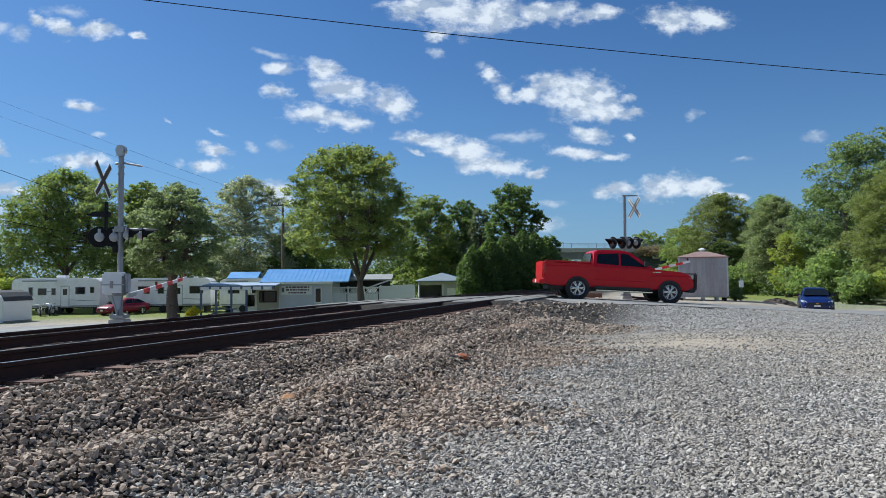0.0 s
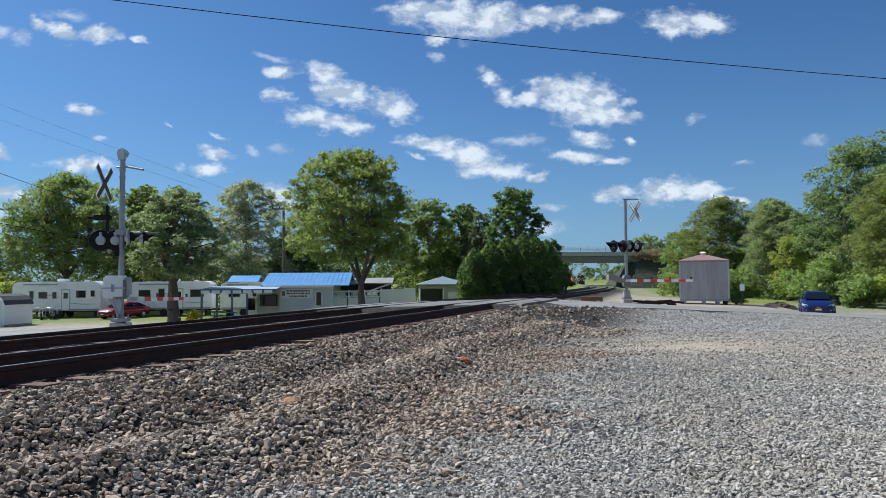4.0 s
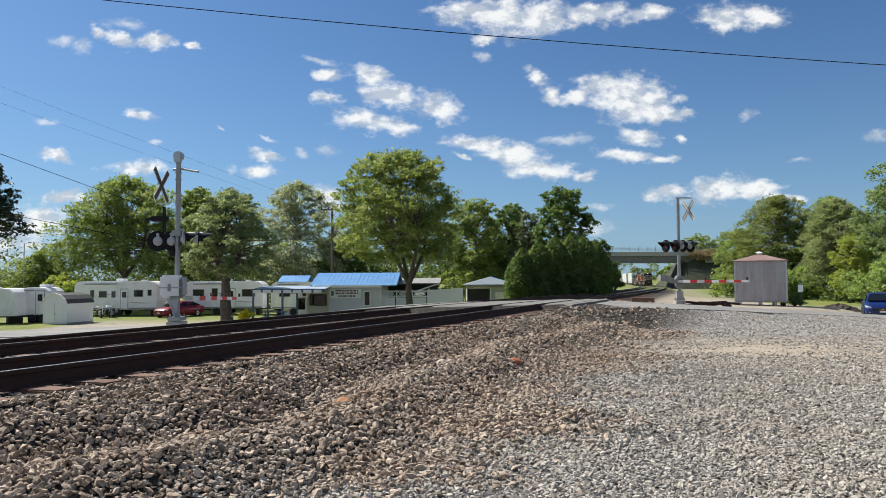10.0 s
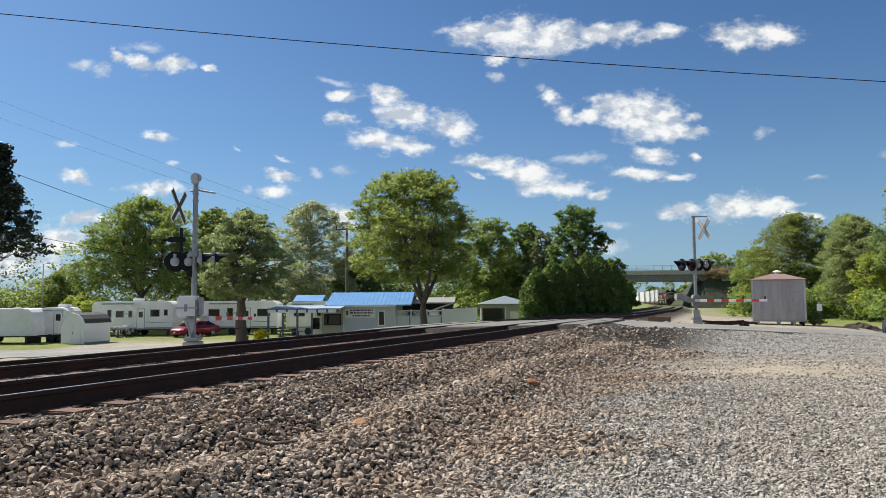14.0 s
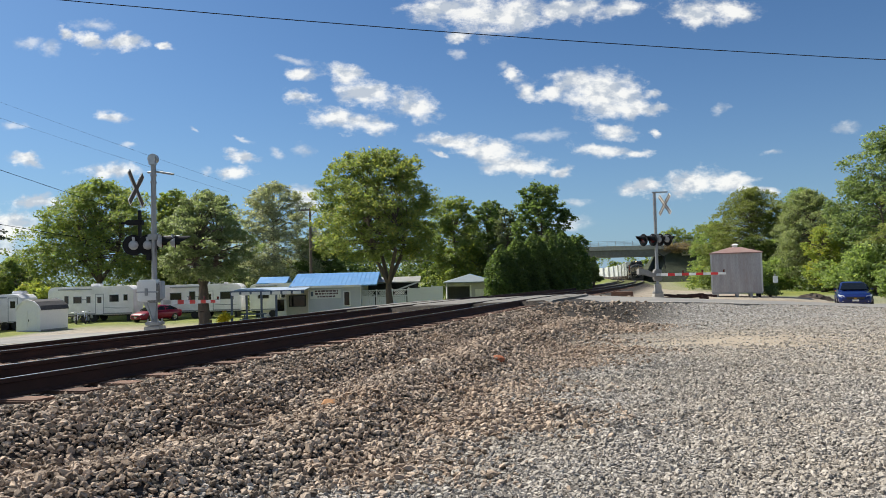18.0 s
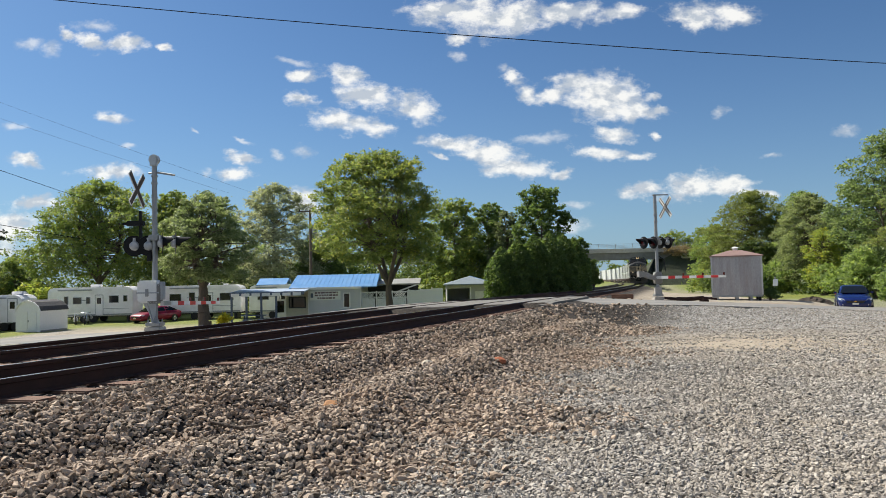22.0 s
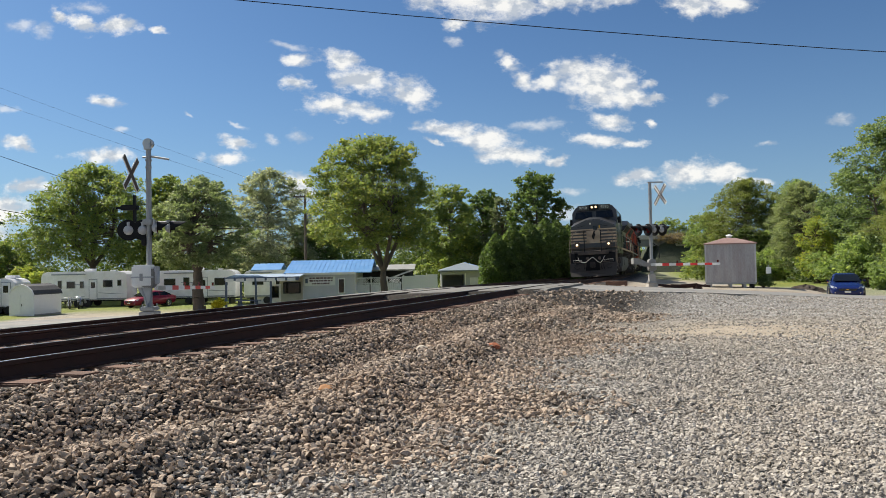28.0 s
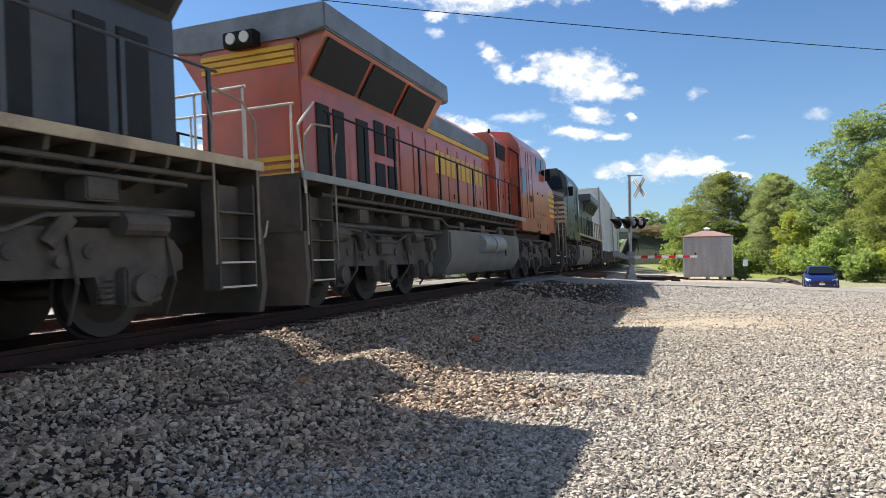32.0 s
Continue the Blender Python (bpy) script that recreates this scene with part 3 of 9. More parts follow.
def strip(name, rows, material, label, category, thick=0.06, kind="structure"):
    """A road-like sheet with edges: rows of (left point, right point)."""
    bm = B()
    prev = None
    for a, c in rows:
        n = 7
        top = [bm.verts.new(Vector(a).lerp(Vector(c), k / n)) for k in range(n + 1)]
        low = [bm.verts.new(Vector(a) - Vector((0, 0, thick))), bm.verts.new(Vector(c) - Vector((0, 0, thick)))]
        if prev:
            for k in range(n):
                bm.faces.new((prev[0][k], prev[0][k + 1], top[k + 1], top[k]))
            bm.faces.new((prev[1][0], prev[0][0], top[0], low[0]))
            bm.faces.new((prev[0][-1], prev[1][1], low[1], top[-1]))
        prev = (top, low)
    ob = part(name, bm, material)
    return tagged(ob, label, category, kind=kind)


def road_strip(pts, name, label):
    rows = []
    rnd = random.Random(17)
    for i, (x, y, z, w) in enumerate(pts):
        x0, y0 = pts[max(0, i - 1)][:2]
        x1, y1 = pts[min(len(pts) - 1, i + 1)][:2]
        d = Vector((x1 - x0, y1 - y0, 0)).normalized()
        n = Vector((-d.y, d.x, 0))
        wl = w + 0.18 * math.sin(x * 0.9) + 0.12 * math.sin(x * 2.3 + 1) + rnd.uniform(-0.1, 0.1)
        wr = w + 0.25 * math.sin(x * 0.7 + 2) + 0.16 * math.sin(x * 2.9) + rnd.uniform(-0.12, 0.12)
        low = Vector((0, 0, 0.012))
        rows.append((Vector((x, y, z)) + n * wl - low, Vector((x, y, z)) - n * wr - low))
    return strip(name, rows, M["asphalt"], label, "road")


def dense(pts, n=22):
    out = []
    for a, c in zip(pts, pts[1:]):
        out += [tuple(a[k] + (c[k] - a[k]) * i / n for k in range(4)) for i in range(n)]
    return out + [pts[-1]]


def build_road():
    pts = dense(ROAD)
    sc, off = line_coords([p[0] for p in pts], [p[1] for p in pts])
    left = [p for p, o in zip(pts, off) if o < -6.3]
    right = [p for p, o in zip(pts, off) if o > 1.7]
    road_strip(left, "road", "sun-bleached asphalt road beside the tracks")
    road_strip(right, "road", "worn gray asphalt road over the gravel")


build_road()


# ---- tracks ----
RAIL_PROFILE = [(-0.07, -0.18), (0.07, -0.18), (0.07, -0.168), (0.012, -0.15), (0.01, -0.055), (0.036, -0.042), (0.037, -0.008), (0.03, 0.0),
                (-0.03, 0.0), (-0.037, -0.008), (-0.036, -0.042), (-0.01, -0.055), (-0.012, -0.15), (-0.07, -0.168)]


def rail_part(parent, off, s0, s1):
    bm = B()
    prev = None
    s = s0
    while s <= s1 + 1e-6:
        a = radians(line_azimuth(s))
        c, h = on_line(s, off), Vector((math.cos(a), -math.sin(a), CANT))
        ring = [bm.verts.new(c + h * u + Vector((0, 0, v))) for u, v in RAIL_PROFILE]
        if prev:
            for k in range(len(ring)):
                f = bm.faces.new((prev[k], prev[(k + 1) % len(ring)], ring[(k + 1) % len(ring)], ring[k]))
                f.material_index = 0 if k == 7 else 1
        prev = ring
        s += 1.0 if s < 60 else 4.0
    return part("rail", bm, [M["rail_head"], M["rail_rust"]], parent)


def build_track(off, s0, s1, ties_to, label):
    t = thing("railway_track", Matrix(), label, "railway track", "main line tracks", "structure")
    for side in (-0.753, 0.753):
        rail_part(t, off + side, s0, s1)
    bm = B()
    box_bm(bm, -1.3, 1.3, -0.115, 0.115, -0.36, -0.185, bevel=0.012)
    me = finish(bm, "tie", M["tie_wood"])
    s = s0
    rnd = random.Random(5)
    while s < ties_to:
        p = on_line(s, off)
        crossing = road_field(np.array([p.x]), np.array([p.y]))
        if crossing[0][0] > crossing[2][0] - 0.5:
            a = -line_azimuth(s) + rnd.uniform(-0.8, 0.8)
            shared("tie", me, t, pose(p.x, p.y, p.z + rnd.uniform(-0.012, 0.01), 0, -math.degrees(math.atan(CANT)), a))
        s += 0.53
    return t


build_track(0.0, -30, 330, 60, "near main track with shiny worn rail heads on brown timber ties")
build_track(-4.25, -30, 330, 45, "second main track with rusty rails beside the first")


# ---- train ----
M["loco_black"] = mat("loco_black", (0.044, 0.047, 0.054), 0.34, var=0.25, scale=1.5, fine=30, bump=0.06, dirt=(0.1, 0.085, 0.07), dirt_amt=0.35, dirt_scale=0.7, coat=0.08, spec=0.5)
M["loco_tan"] = mat("loco_tan", (0.5, 0.385, 0.26), 0.6, var=0.22, scale=2, dirt=(0.16, 0.105, 0.07), dirt_amt=0.7)
M["loco_white"] = mat("loco_white", (0.6, 0.58, 0.53), 0.6, var=0.15, scale=2, dirt=(0.25, 0.21, 0.17), dirt_amt=0.4)
M["loco_orange"] = mat("loco_orange", (0.48, 0.09, 0.045), 0.5, var=0.22, scale=1.5, bump=0.04, dirt=(0.17, 0.09, 0.065), dirt_amt=0.55, coat=0.55)
M["loco_yellow"] = mat("loco_yellow", (0.7, 0.4, 0.03), 0.5, var=0.15, scale=2, dirt=(0.3, 0.18, 0.05), dirt_amt=0.3)
M["loco_roof"] = mat("loco_roof", (0.2, 0.215, 0.24), 0.5, 0.2, var=0.2, scale=1.5, dirt=(0.06, 0.055, 0.05), dirt_amt=0.5)
M["loco_gray"] = mat("loco_gray", (0.3, 0.3, 0.28), 0.55, var=0.15, scale=2, dirt=(0.16, 0.13, 0.1), dirt_amt=0.5)
M["running_gear"] = mat("running_gear", (0.085, 0.07, 0.06), 0.85, var=0.35, scale=3, bump=0.3, dirt=(0.15, 0.115, 0.085), dirt_amt=0.6, dirt_scale=1.5)
M["wheel_steel"] = mat("wheel_steel", (0.06, 0.05, 0.045), 0.6, 0.5, var=0.3, scale=4)
M["grille"] = mat("grille", (0.012, 0.012, 0.013), 0.75, var=0.3, fine=90, bump=0.4)
M["grab_iron"] = mat("grab_iron", (0.6, 0.58, 0.52), 0.5, var=0.2, dirt=(0.3, 0.2, 0.12), dirt_amt=0.4)
M["lamp_on"] = mat("lamp_on", (0.9, 0.85, 0.7), 0.2, var=0.02, bump=0, emit=((1.0, 0.72, 0.36), 1.6))
M["lamp_off"] = mat("lamp_off", (0.6, 0.58, 0.5), 0.15, var=0.05, bump=0, spec=0.8)
M["coupler"] = mat("coupler", (0.035, 0.03, 0.027), 0.8, 0.2, var=0.3, scale=4)
M["tank_gray"] = mat("tank_gray", (0.17, 0.162, 0.15), 0.6, var=0.18, scale=1.5, dirt=(0.11, 0.095, 0.08), dirt_amt=0.5)
M["plough"] = mat("plough", (0.05, 0.043, 0.038), 0.85, var=0.3, scale=2.5, fine=25, bump=0.2, dirt=(0.05, 0.045, 0.04), dirt_amt=0.7, dirt_scale=1.3)
M["grab_tan"] = mat("grab_tan", (0.3, 0.24, 0.17), 0.6, var=0.25, dirt=(0.08, 0.06, 0.05), dirt_amt=0.5)
M["board_dark"] = mat("board_dark", (0.05, 0.05, 0.045), 0.5, var=0.1)
M["board_digit"] = mat("board_digit", (0.62, 0.6, 0.5), 0.5, var=0.05, bump=0)
M["container_white"] = mat("container_white", (0.72, 0.73, 0.72), 0.5, var=0.1, scale=0.8, dirt=(0.42, 0.38, 0.32), dirt_amt=0.3, dirt_scale=0.5)
M["well_car"] = mat("well_car", (0.12, 0.09, 0.075), 0.8, var=0.25, scale=2, dirt=(0.2, 0.14, 0.09), dirt_amt=0.4)


def text_part(body, size, material, parent, m, name="lettering", depth=0.004):
    cu = bpy.data.curves.new("lettering", "FONT")
    cu.body, cu.size, cu.extrude, cu.align_x, cu.align_y = body, size, depth, "CENTER", "CENTER"
    tmp = bpy.data.objects.new("lettering", cu)
    scene.collection.objects.link(tmp)
    bpy.context.view_layer.update()
    me = bpy.data.meshes.new_from_object(tmp.evaluated_get(bpy.context.evaluated_depsgraph_get()))
    bpy.data.objects.remove(tmp)
    me.materials.clear()
    me.materials.append(material)
    return shared(name, me, parent, m)


def loco_truck(loco, xc, flip=False):
    """Three-axle truck: side frames with axle boxes and springs, wheels under them."""
    bm = B()
    for sd in (-1, 1):
        y0, y1 = sd * 1.02, sd * 1.2
        y0, y1 = min(y0, y1), max(y0, y1)
        prof = [(-2.6, 1.06), (-2.2, 1.16), (2.2, 1.16), (2.6, 1.06), (2.75, 0.9), (2.75, 0.72), (2.5, 0.62), (2.36, 0.36), (1.62, 0.36), (1.52, 0.66), (0.48, 0.66), (0.38, 0.36), (-0.38, 0.36),
                (-0.48, 0.66), (-1.52, 0.66), (-1.62, 0.36), (-2.36, 0.36), (-2.5, 0.62), (-2.75, 0.72), (-2.75, 0.9)]
        prism_bm(bm, prof, y0, y1, "y")
        for ax in (-1.98, 0, 1.98):
            box_bm(bm, ax - 0.2, ax + 0.2, min(sd * 1.18, sd * 1.34), max(sd * 1.18, sd * 1.34), 0.33, 0.75, 0.03)
            cyl_bm(bm, (ax, sd * 1.3, 0.53), (ax, sd * 1.42, 0.53), 0.15, seg=14)
        # lightening holes' rims, bolster boss, damper, sand pipes and brake hangers
        for xx in (-1.45, -0.6, 0.6, 1.45):
            cyl_bm(bm, (xx, sd * 1.18, 0.92), (xx, sd * 1.225, 0.92), 0.085, 0.075, seg=12)
        box_bm(bm, -0.3, 0.3, min(sd * 1.18, sd * 1.3), max(sd * 1.18, sd * 1.3), 0.86, 1.2, 0.03)
        for xx in (-2.5, -1.2, 1.2, 2.5):
            tube_bm(bm, [(xx, sd * 1.22, 1.1), (xx + 0.06, sd * 1.26, 0.6), (xx + 0.16, sd * 1.0, 0.2)], 0.022)
        box_bm(bm, -2.62, -2.3, min(sd * 1.16, sd * 1.36), max(sd * 1.16, sd * 1.36), 0.92, 1.22, 0.04)
        cyl_bm(bm, (1.75, sd * 1.3, 1.2), (2.35, sd * 1.3, 1.2), 0.13, seg=12)
        cyl_bm(bm, (-1.7, sd * 1.3, 1.22), (-1.25, sd * 1.3, 1.22), 0.11, seg=12)
        for xx in (-1.05, 1.05):
            cyl_bm(bm, (xx - 0.1, sd * 1.24, 0.98), (xx + 0.1, sd * 1.3, 1.25), 0.09, seg=10)
            cyl_bm(bm, (xx, sd * 1.28, 0.82), (xx, sd * 1.32, 0.82), 0.07, seg=10)
        tube_bm(bm, [(-2.6, sd * 1.3, 1.32), (-0.9, sd * 1.3, 1.24), (-0.5, sd * 1.3, 1.1), (0.5, sd * 1.3, 1.1), (0.9, sd * 1.3, 1.26), (2.6, sd * 1.3, 1.34)], 0.025)
        tube_bm(bm, [(-2.4, sd * 1.1, 1.42), (2.4, sd * 1.1, 1.38)], 0.035)
    box_bm(bm, -2.6, 2.6, -1.0, 1.0, 0.7, 1.0, 0.03)
    fr = part("truck_frame", bm, M["running_gear"], loco)
    fr.matrix_local = pose(xc, 0, 0, 0, 0, 180 if flip else 0)
    bm = B()
    for sd in (-1, 1):
        cyl_bm(bm, (0, sd * 0.68, 0), (0, sd * 0.82, 0), 0.525, 0.525, seg=28)
        cyl_bm(bm, (0, sd * 0.66, 0), (0, sd * 0.69, 0), 0.56, 0.56, seg=28)
        cyl_bm(bm, (0, sd * 0.81, 0), (0, sd * 0.86, 0), 0.4, 0.3, seg=24)
    cyl_bm(bm, (0, -1.1, 0), (0, 1.1, 0), 0.1, seg=10)
    me = finish(bm, "wheelset", M["wheel_steel"], 40)
    for ax in (-1.98, 0, 1.98):
        shared("wheelset", me, fr, pose(ax, 0, 0.535))
    bm = B()
    for k in range(5):
        cyl_bm(bm, (0, 0, 0.06 * k), (0, 0, 0.06 * k + 0.035), 0.1, seg=12)
    me = finish(bm, "spring", M["running_gear"])
    for ax in (-1.98, 0, 1.98):
        for dx in (-0.32, 0.32):
            for sd in (-1, 1):
                shared("spring", me, fr, pose(ax + dx, sd * 1.16, 0.38))


def steps(loco, x, sd, depth_dir):
    for z in (0.48, 0.78, 1.08, 1.38):
        box_part("step", (x - 0.32, x + 0.32, min(sd * 1.28, sd * 1.5), max(sd * 1.28, sd * 1.5), z - 0.02, z), M["running_gear"], loco, 0)
    for xx in (x - 0.34, x + 0.34):
        box_part("step_side", (xx - 0.015, xx + 0.015, min(sd * 1.25, sd * 1.5), max(sd * 1.25, sd * 1.5), 0.44, 1.7), M["running_gear"], loco, 0)
    box_part("step_back", (x - 0.33, x + 0.33, min(sd * 1.24, sd * 1.26), max(sd * 1.24, sd * 1.26), 0.44, 1.7), M["running_gear"], loco, 0)
    for z in (0.48, 0.78):
        box_part("step_edge", (x - 0.32, x + 0.32, min(sd * 1.5, sd * 1.512), max(sd * 1.5, sd * 1.512), z - 0.02, z + 0.004), M["grab_iron"], loco, 0, "pale painted step edge")


def handrail(loco, pts, material, r=0.018):
    bm = B()
    tube_bm(bm, pts, r, 7)
    return part("handrail", bm, material, loco)


def raise_body(loco):
    """Body heights over the walkway are drawn out to the full loading gauge."""
    def up(z):
        return z if z < 1.2 else 1.2 + (z - 1.2) * 1.12
    done = set()
    for ob in loco.children_recursive:
        if ob.name.split(".")[0] in ("truck_frame", "wheelset", "spring"):
            continue
        at = ob.location.copy()
        if ob.data.name not in done:
            if at.length < 1e-6:
                for v in ob.data.vertices:
                    v.co.z = up(v.co.z)
                done.add(ob.data.name)
            elif ob.name.startswith("hood_door"):
                for v in ob.data.vertices:
                    v.co.z *= 1.12
                done.add(ob.data.name)
        if at.length > 1e-6:
            ob.location.z = up(at.z)


def locomotive(body, stripe, sill, label, lettered=False, roof="loco_roof"):
    loco = thing("locomotive", Matrix(), label, "locomotive", "freight train")
    body_m, stripe_m, sill_m = M[body], M[stripe], M[sill]
    L = 21.2
    end_truck = -17.25 if lettered else -17.8
    # underframe and walkway
    bm = B()
    box_bm(bm, -L + 0.3, -0.5, -0.75, 0.75, 1.05, 1.9, 0.03)
    for k in range(38):
        x = -1.6 - k * 0.5
        prism_bm(bm, [(-1.44, 1.9), (1.44, 1.9), (1.4, 1.78), (0.8, 1.6), (-0.8, 1.6), (-1.4, 1.78)], x - 0.03, x + 0.03, "x")
    for sd in (-1, 1):
        tube_bm(bm, [(-7.2, sd * 1.36, 1.74), (-L + 0.8, sd * 1.36, 1.74)], 0.03)
        tube_bm(bm, [(-6.9, sd * 1.3, 1.62), (-9.5, sd * 1.3, 1.62), (-9.8, sd * 1.3, 1.5), (-14.2, sd * 1.3, 1.5), (-14.6, sd * 1.3, 1.64), (-L + 1.2, sd * 1.3, 1.64)], 0.026)
        for k in range(7):
            x = -7.4 - k * 1.9
            box_bm(bm, x - 0.2, x + 0.2, min(sd * 1.0, sd * 1.32), max(sd * 1.0, sd * 1.32), 1.4, 1.62, 0.02)
    tube_bm(bm, [(-1.5, -1.2, 1.35), (-L + 1, -1.2, 1.35)], 0.04)
    tube_bm(bm, [(-1.5, 1.2, 1.35), (-L + 1, 1.2, 1.35)], 0.04)
    tube_bm(bm, [(-1.5, -1.05, 1.22), (-L + 1, -1.05, 1.25)], 0.03)
    part("underframe", bm, M["running_gear"], loco)
    box_part("walkway", (-L, -0.35, -1.5, 1.5, 1.9, 1.96), M["running_gear"], loco, 0)
    for sd in (-1, 1):
        box_part("side_sill", (-L, -6.6, min(sd * 1.5, sd * 1.535), max(sd * 1.5, sd * 1.535), 1.88, 1.99), sill_m, loco, 0.006, "pale painted walkway edge")
    # pilots, couplers, hoses at both ends
    for end, sg in ((0.0, 1), (-L, -1)):
        if sg > 0:
            # a plough with a notch round the coupler, black recess behind it
            for k, prof in enumerate(([(-1.52, 1.02), (-0.5, 0.98), (-0.5, 0.5), (0.42, 0.5), (0.42, 0.98), (1.52, 1.02), (1.54, 0.5), (1.46, 0.12), (-1.46, 0.12), (-1.54, 0.5)],)):
                bm = B()
                vs = prism_bm(bm, prof, end - 0.1, end - 0.04, "x")
                for v in bm.verts:
                    v.co.x += 0.22 * max(0.0, 0.6 - v.co.z) / 0.48 + 0.08 * (1 - abs(v.co.y) / 1.5)
                part("plough", bm, M["plough"], loco, "dusty gray snow plough with a coupler notch")
            box_part("recess_plate", (end - 0.5, end - 0.45, -1.45, 1.45, 0.4, 1.62), M["black_paint"], loco, 0)
            for sd in (-1, 1):
                box_part("recess_side", (end - 0.45, end - 0.1, min(sd * 1.2, sd * 1.45), max(sd * 1.2, sd * 1.45), 1.0, 1.6), M["black_paint"], loco, 0.02)
                box_part("step_box", (end - 0.2, end - 0.08, min(sd * 0.62, sd * 1.3), max(sd * 0.62, sd * 1.3), 1.04, 1.1), M["running_gear"], loco, 0.01)
                bm = B()
                tube_bm(bm, [(end - 0.02, sd * 0.75, 1.12), (end + 0.04, sd * 0.75, 1.2), (end + 0.04, sd * 1.3, 1.2), (end - 0.02, sd * 1.3, 1.1)], 0.012)
                part("uncoupling_lever", bm, M["grab_iron"], loco)
                bm = B()
                for k in range(11):
                    a0, a1 = k / 11 * 5.2 + 0.6, (k + 1) / 11 * 5.2 + 0.6
                    cyl_bm(bm, (end + 0.06, sd * 1.05 + 0.17 * math.cos(a0), 0.78 + 0.17 * math.sin(a0)), (end + 0.06, sd * 1.05 + 0.17 * math.cos(a1), 0.78 + 0.17 * math.sin(a1)), 0.018, seg=6)
                part("brake_hose", bm, M["black_paint"], loco, "black looped brake hose")
                bm = B()
                cyl_bm(bm, (end - 0.44, sd * 0.4, 1.3), (end - 0.3, sd * 0.4, 1.3), 0.1, seg=12)
                part("receptacle", bm, M["running_gear"], loco)
            box_part("anticlimber", (end - 0.42, end - 0.2, -1.0, 1.0, 1.52, 1.68), M["running_gear"], loco, 0.02, "worn anticlimber beam")
        else:
            bm = B()
            prism_bm(bm, [(-1.48, 1.2), (1.48, 1.2), (1.52, 0.45), (1.45, 0.12), (-1.45, 0.12), (-1.52, 0.45)], end + 0.02, end + 0.12, "x")
            part("pilot", bm, M["running_gear"], loco, "dull gray pilot plate")
        bm = B()
        box_bm(bm, end - 0.1, end + sg * 0.45 if sg > 0 else end + 0.1, -0.11, 0.11, 0.75, 1.0, 0.02) if sg > 0 else box_bm(bm, end - 0.45, end + 0.1, -0.11, 0.11, 0.75, 1.0, 0.02)
        box_bm(bm, end + sg * 0.42 - 0.14, end + sg * 0.42 + 0.14, -0.17, 0.17, 0.68, 1.06, 0.04)
        part("coupler", bm, M["coupler"], loco)
        if sg < 0:
            box_part("end_plate", (end, end + 0.05, -1.45, 1.45, 1.2, 1.96), M["running_gear"], loco, 0)
        # one pale jumper hose hangs in two loops over the coupler
        bm = B()
        knots = [(-0.95, 1.36), (-0.9, 1.16), (-0.72, 1.05), (-0.45, 1.06), (-0.25, 1.22), (-0.02, 1.36), (0.14, 1.26), (0.3, 1.08), (0.48, 1.0), (0.62, 1.12), (0.72, 1.32), (0.8, 1.42)]
        tube_bm(bm, [Vector((end + sg * 0.08, y, z)) for y, z in knots], 0.017, 6)
        part("air_hose", bm, M["grab_iron"], loco, "pale looped jumper hose")
        for y in (-0.62, -0.45, 0.5, 0.66):
            bm = B()
            tube_bm(bm, [(end + sg * 0.02, y, 1.0), (end + sg * 0.12, y + 0.03, 0.75), (end + sg * 0.16, y + 0.1, 0.55)], 0.025)
            part("brake_hose", bm, M["black_paint"], loco)
        for sd in (-1, 1):
            steps(loco, end - sg * 0.55, sd, sg)
            hx = end - sg * 0.12
            handrail(loco, [(hx, sd * 1.5, 1.0), (hx, sd * 1.5, 2.45), (hx - sg * 0.25, sd * 1.5, 2.65), (hx - sg * 0.8, sd * 1.5, 2.7)] if sg < 0 else
                     [(hx, sd * 1.52, 0.9), (hx, sd * 1.52, 2.2), (hx - 0.05, sd * 1.45, 2.6), (hx - 0.05, sd * 1.0, 2.95)], M["grab_tan"], 0.016)
            handrail(loco, [(end - sg * 0.98, sd * 1.52, 0.75), (end - sg * 0.98, sd * 1.52, 2.3), (end - sg * 1.1, sd * 1.52, 2.62)], M["grab_tan"], 0.016)
    # fuel tank
    bm = B()
    prof = [(-1.42, 1.42), (1.42, 1.42), (1.42, 0.75), (1.18, 0.36), (-1.18, 0.36), (-1.42, 0.75)]
    prism_bm(bm, prof, -14.4, -7.3, "x")
    bmesh.ops.bevel(bm, geom=list(bm.edges), offset=0.05, segments=2, affect="EDGES")
    tank = part("fuel_tank", bm, M["tank_gray"], loco, "gray fuel tank with sloped lower sides", 35)
    for sd in (-1, 1):
        box_part("fuel_gauge", (-9.2, -9.1, min(sd * 1.42, sd * 1.44), max(sd * 1.42, sd * 1.44), 0.8, 1.2), M["black_paint"], tank, 0.005)
        if body != "loco_black":
            for xx in (-10.2, -11.4):
                bm = B()
                cyl_bm(bm, (xx - 0.52, sd * 1.36, 1.12), (xx + 0.52, sd * 1.36, 1.12), 0.25, seg=18)
                part("air_reservoir", bm, M["loco_gray"], tank, smooth_angle=40)
    loco_truck(loco, -3.85)
    loco_truck(loco, end_truck, True)
    # nose with a ridged top, and the cab
    bm = B()
    fx, bx = -0.95, -2.5
    w = 1.5
    v = {}
    for k, (x, y, z) in dict(a=(fx, -w, 1.66), b=(fx, w, 1.66), c=(fx, w, 3.24), d=(fx, 0.4, 3.66), e=(fx, -0.4, 3.66), f=(fx, -w, 3.24),
                             a2=(bx, -w, 1.66), b2=(bx, w, 1.66), c2=(bx, w, 3.58), d2=(bx, 0.35, 3.93), e2=(bx, -0.35, 3.93), f2=(bx, -w, 3.58)).items():
        v[k] = bm.verts.new((x, y, z))
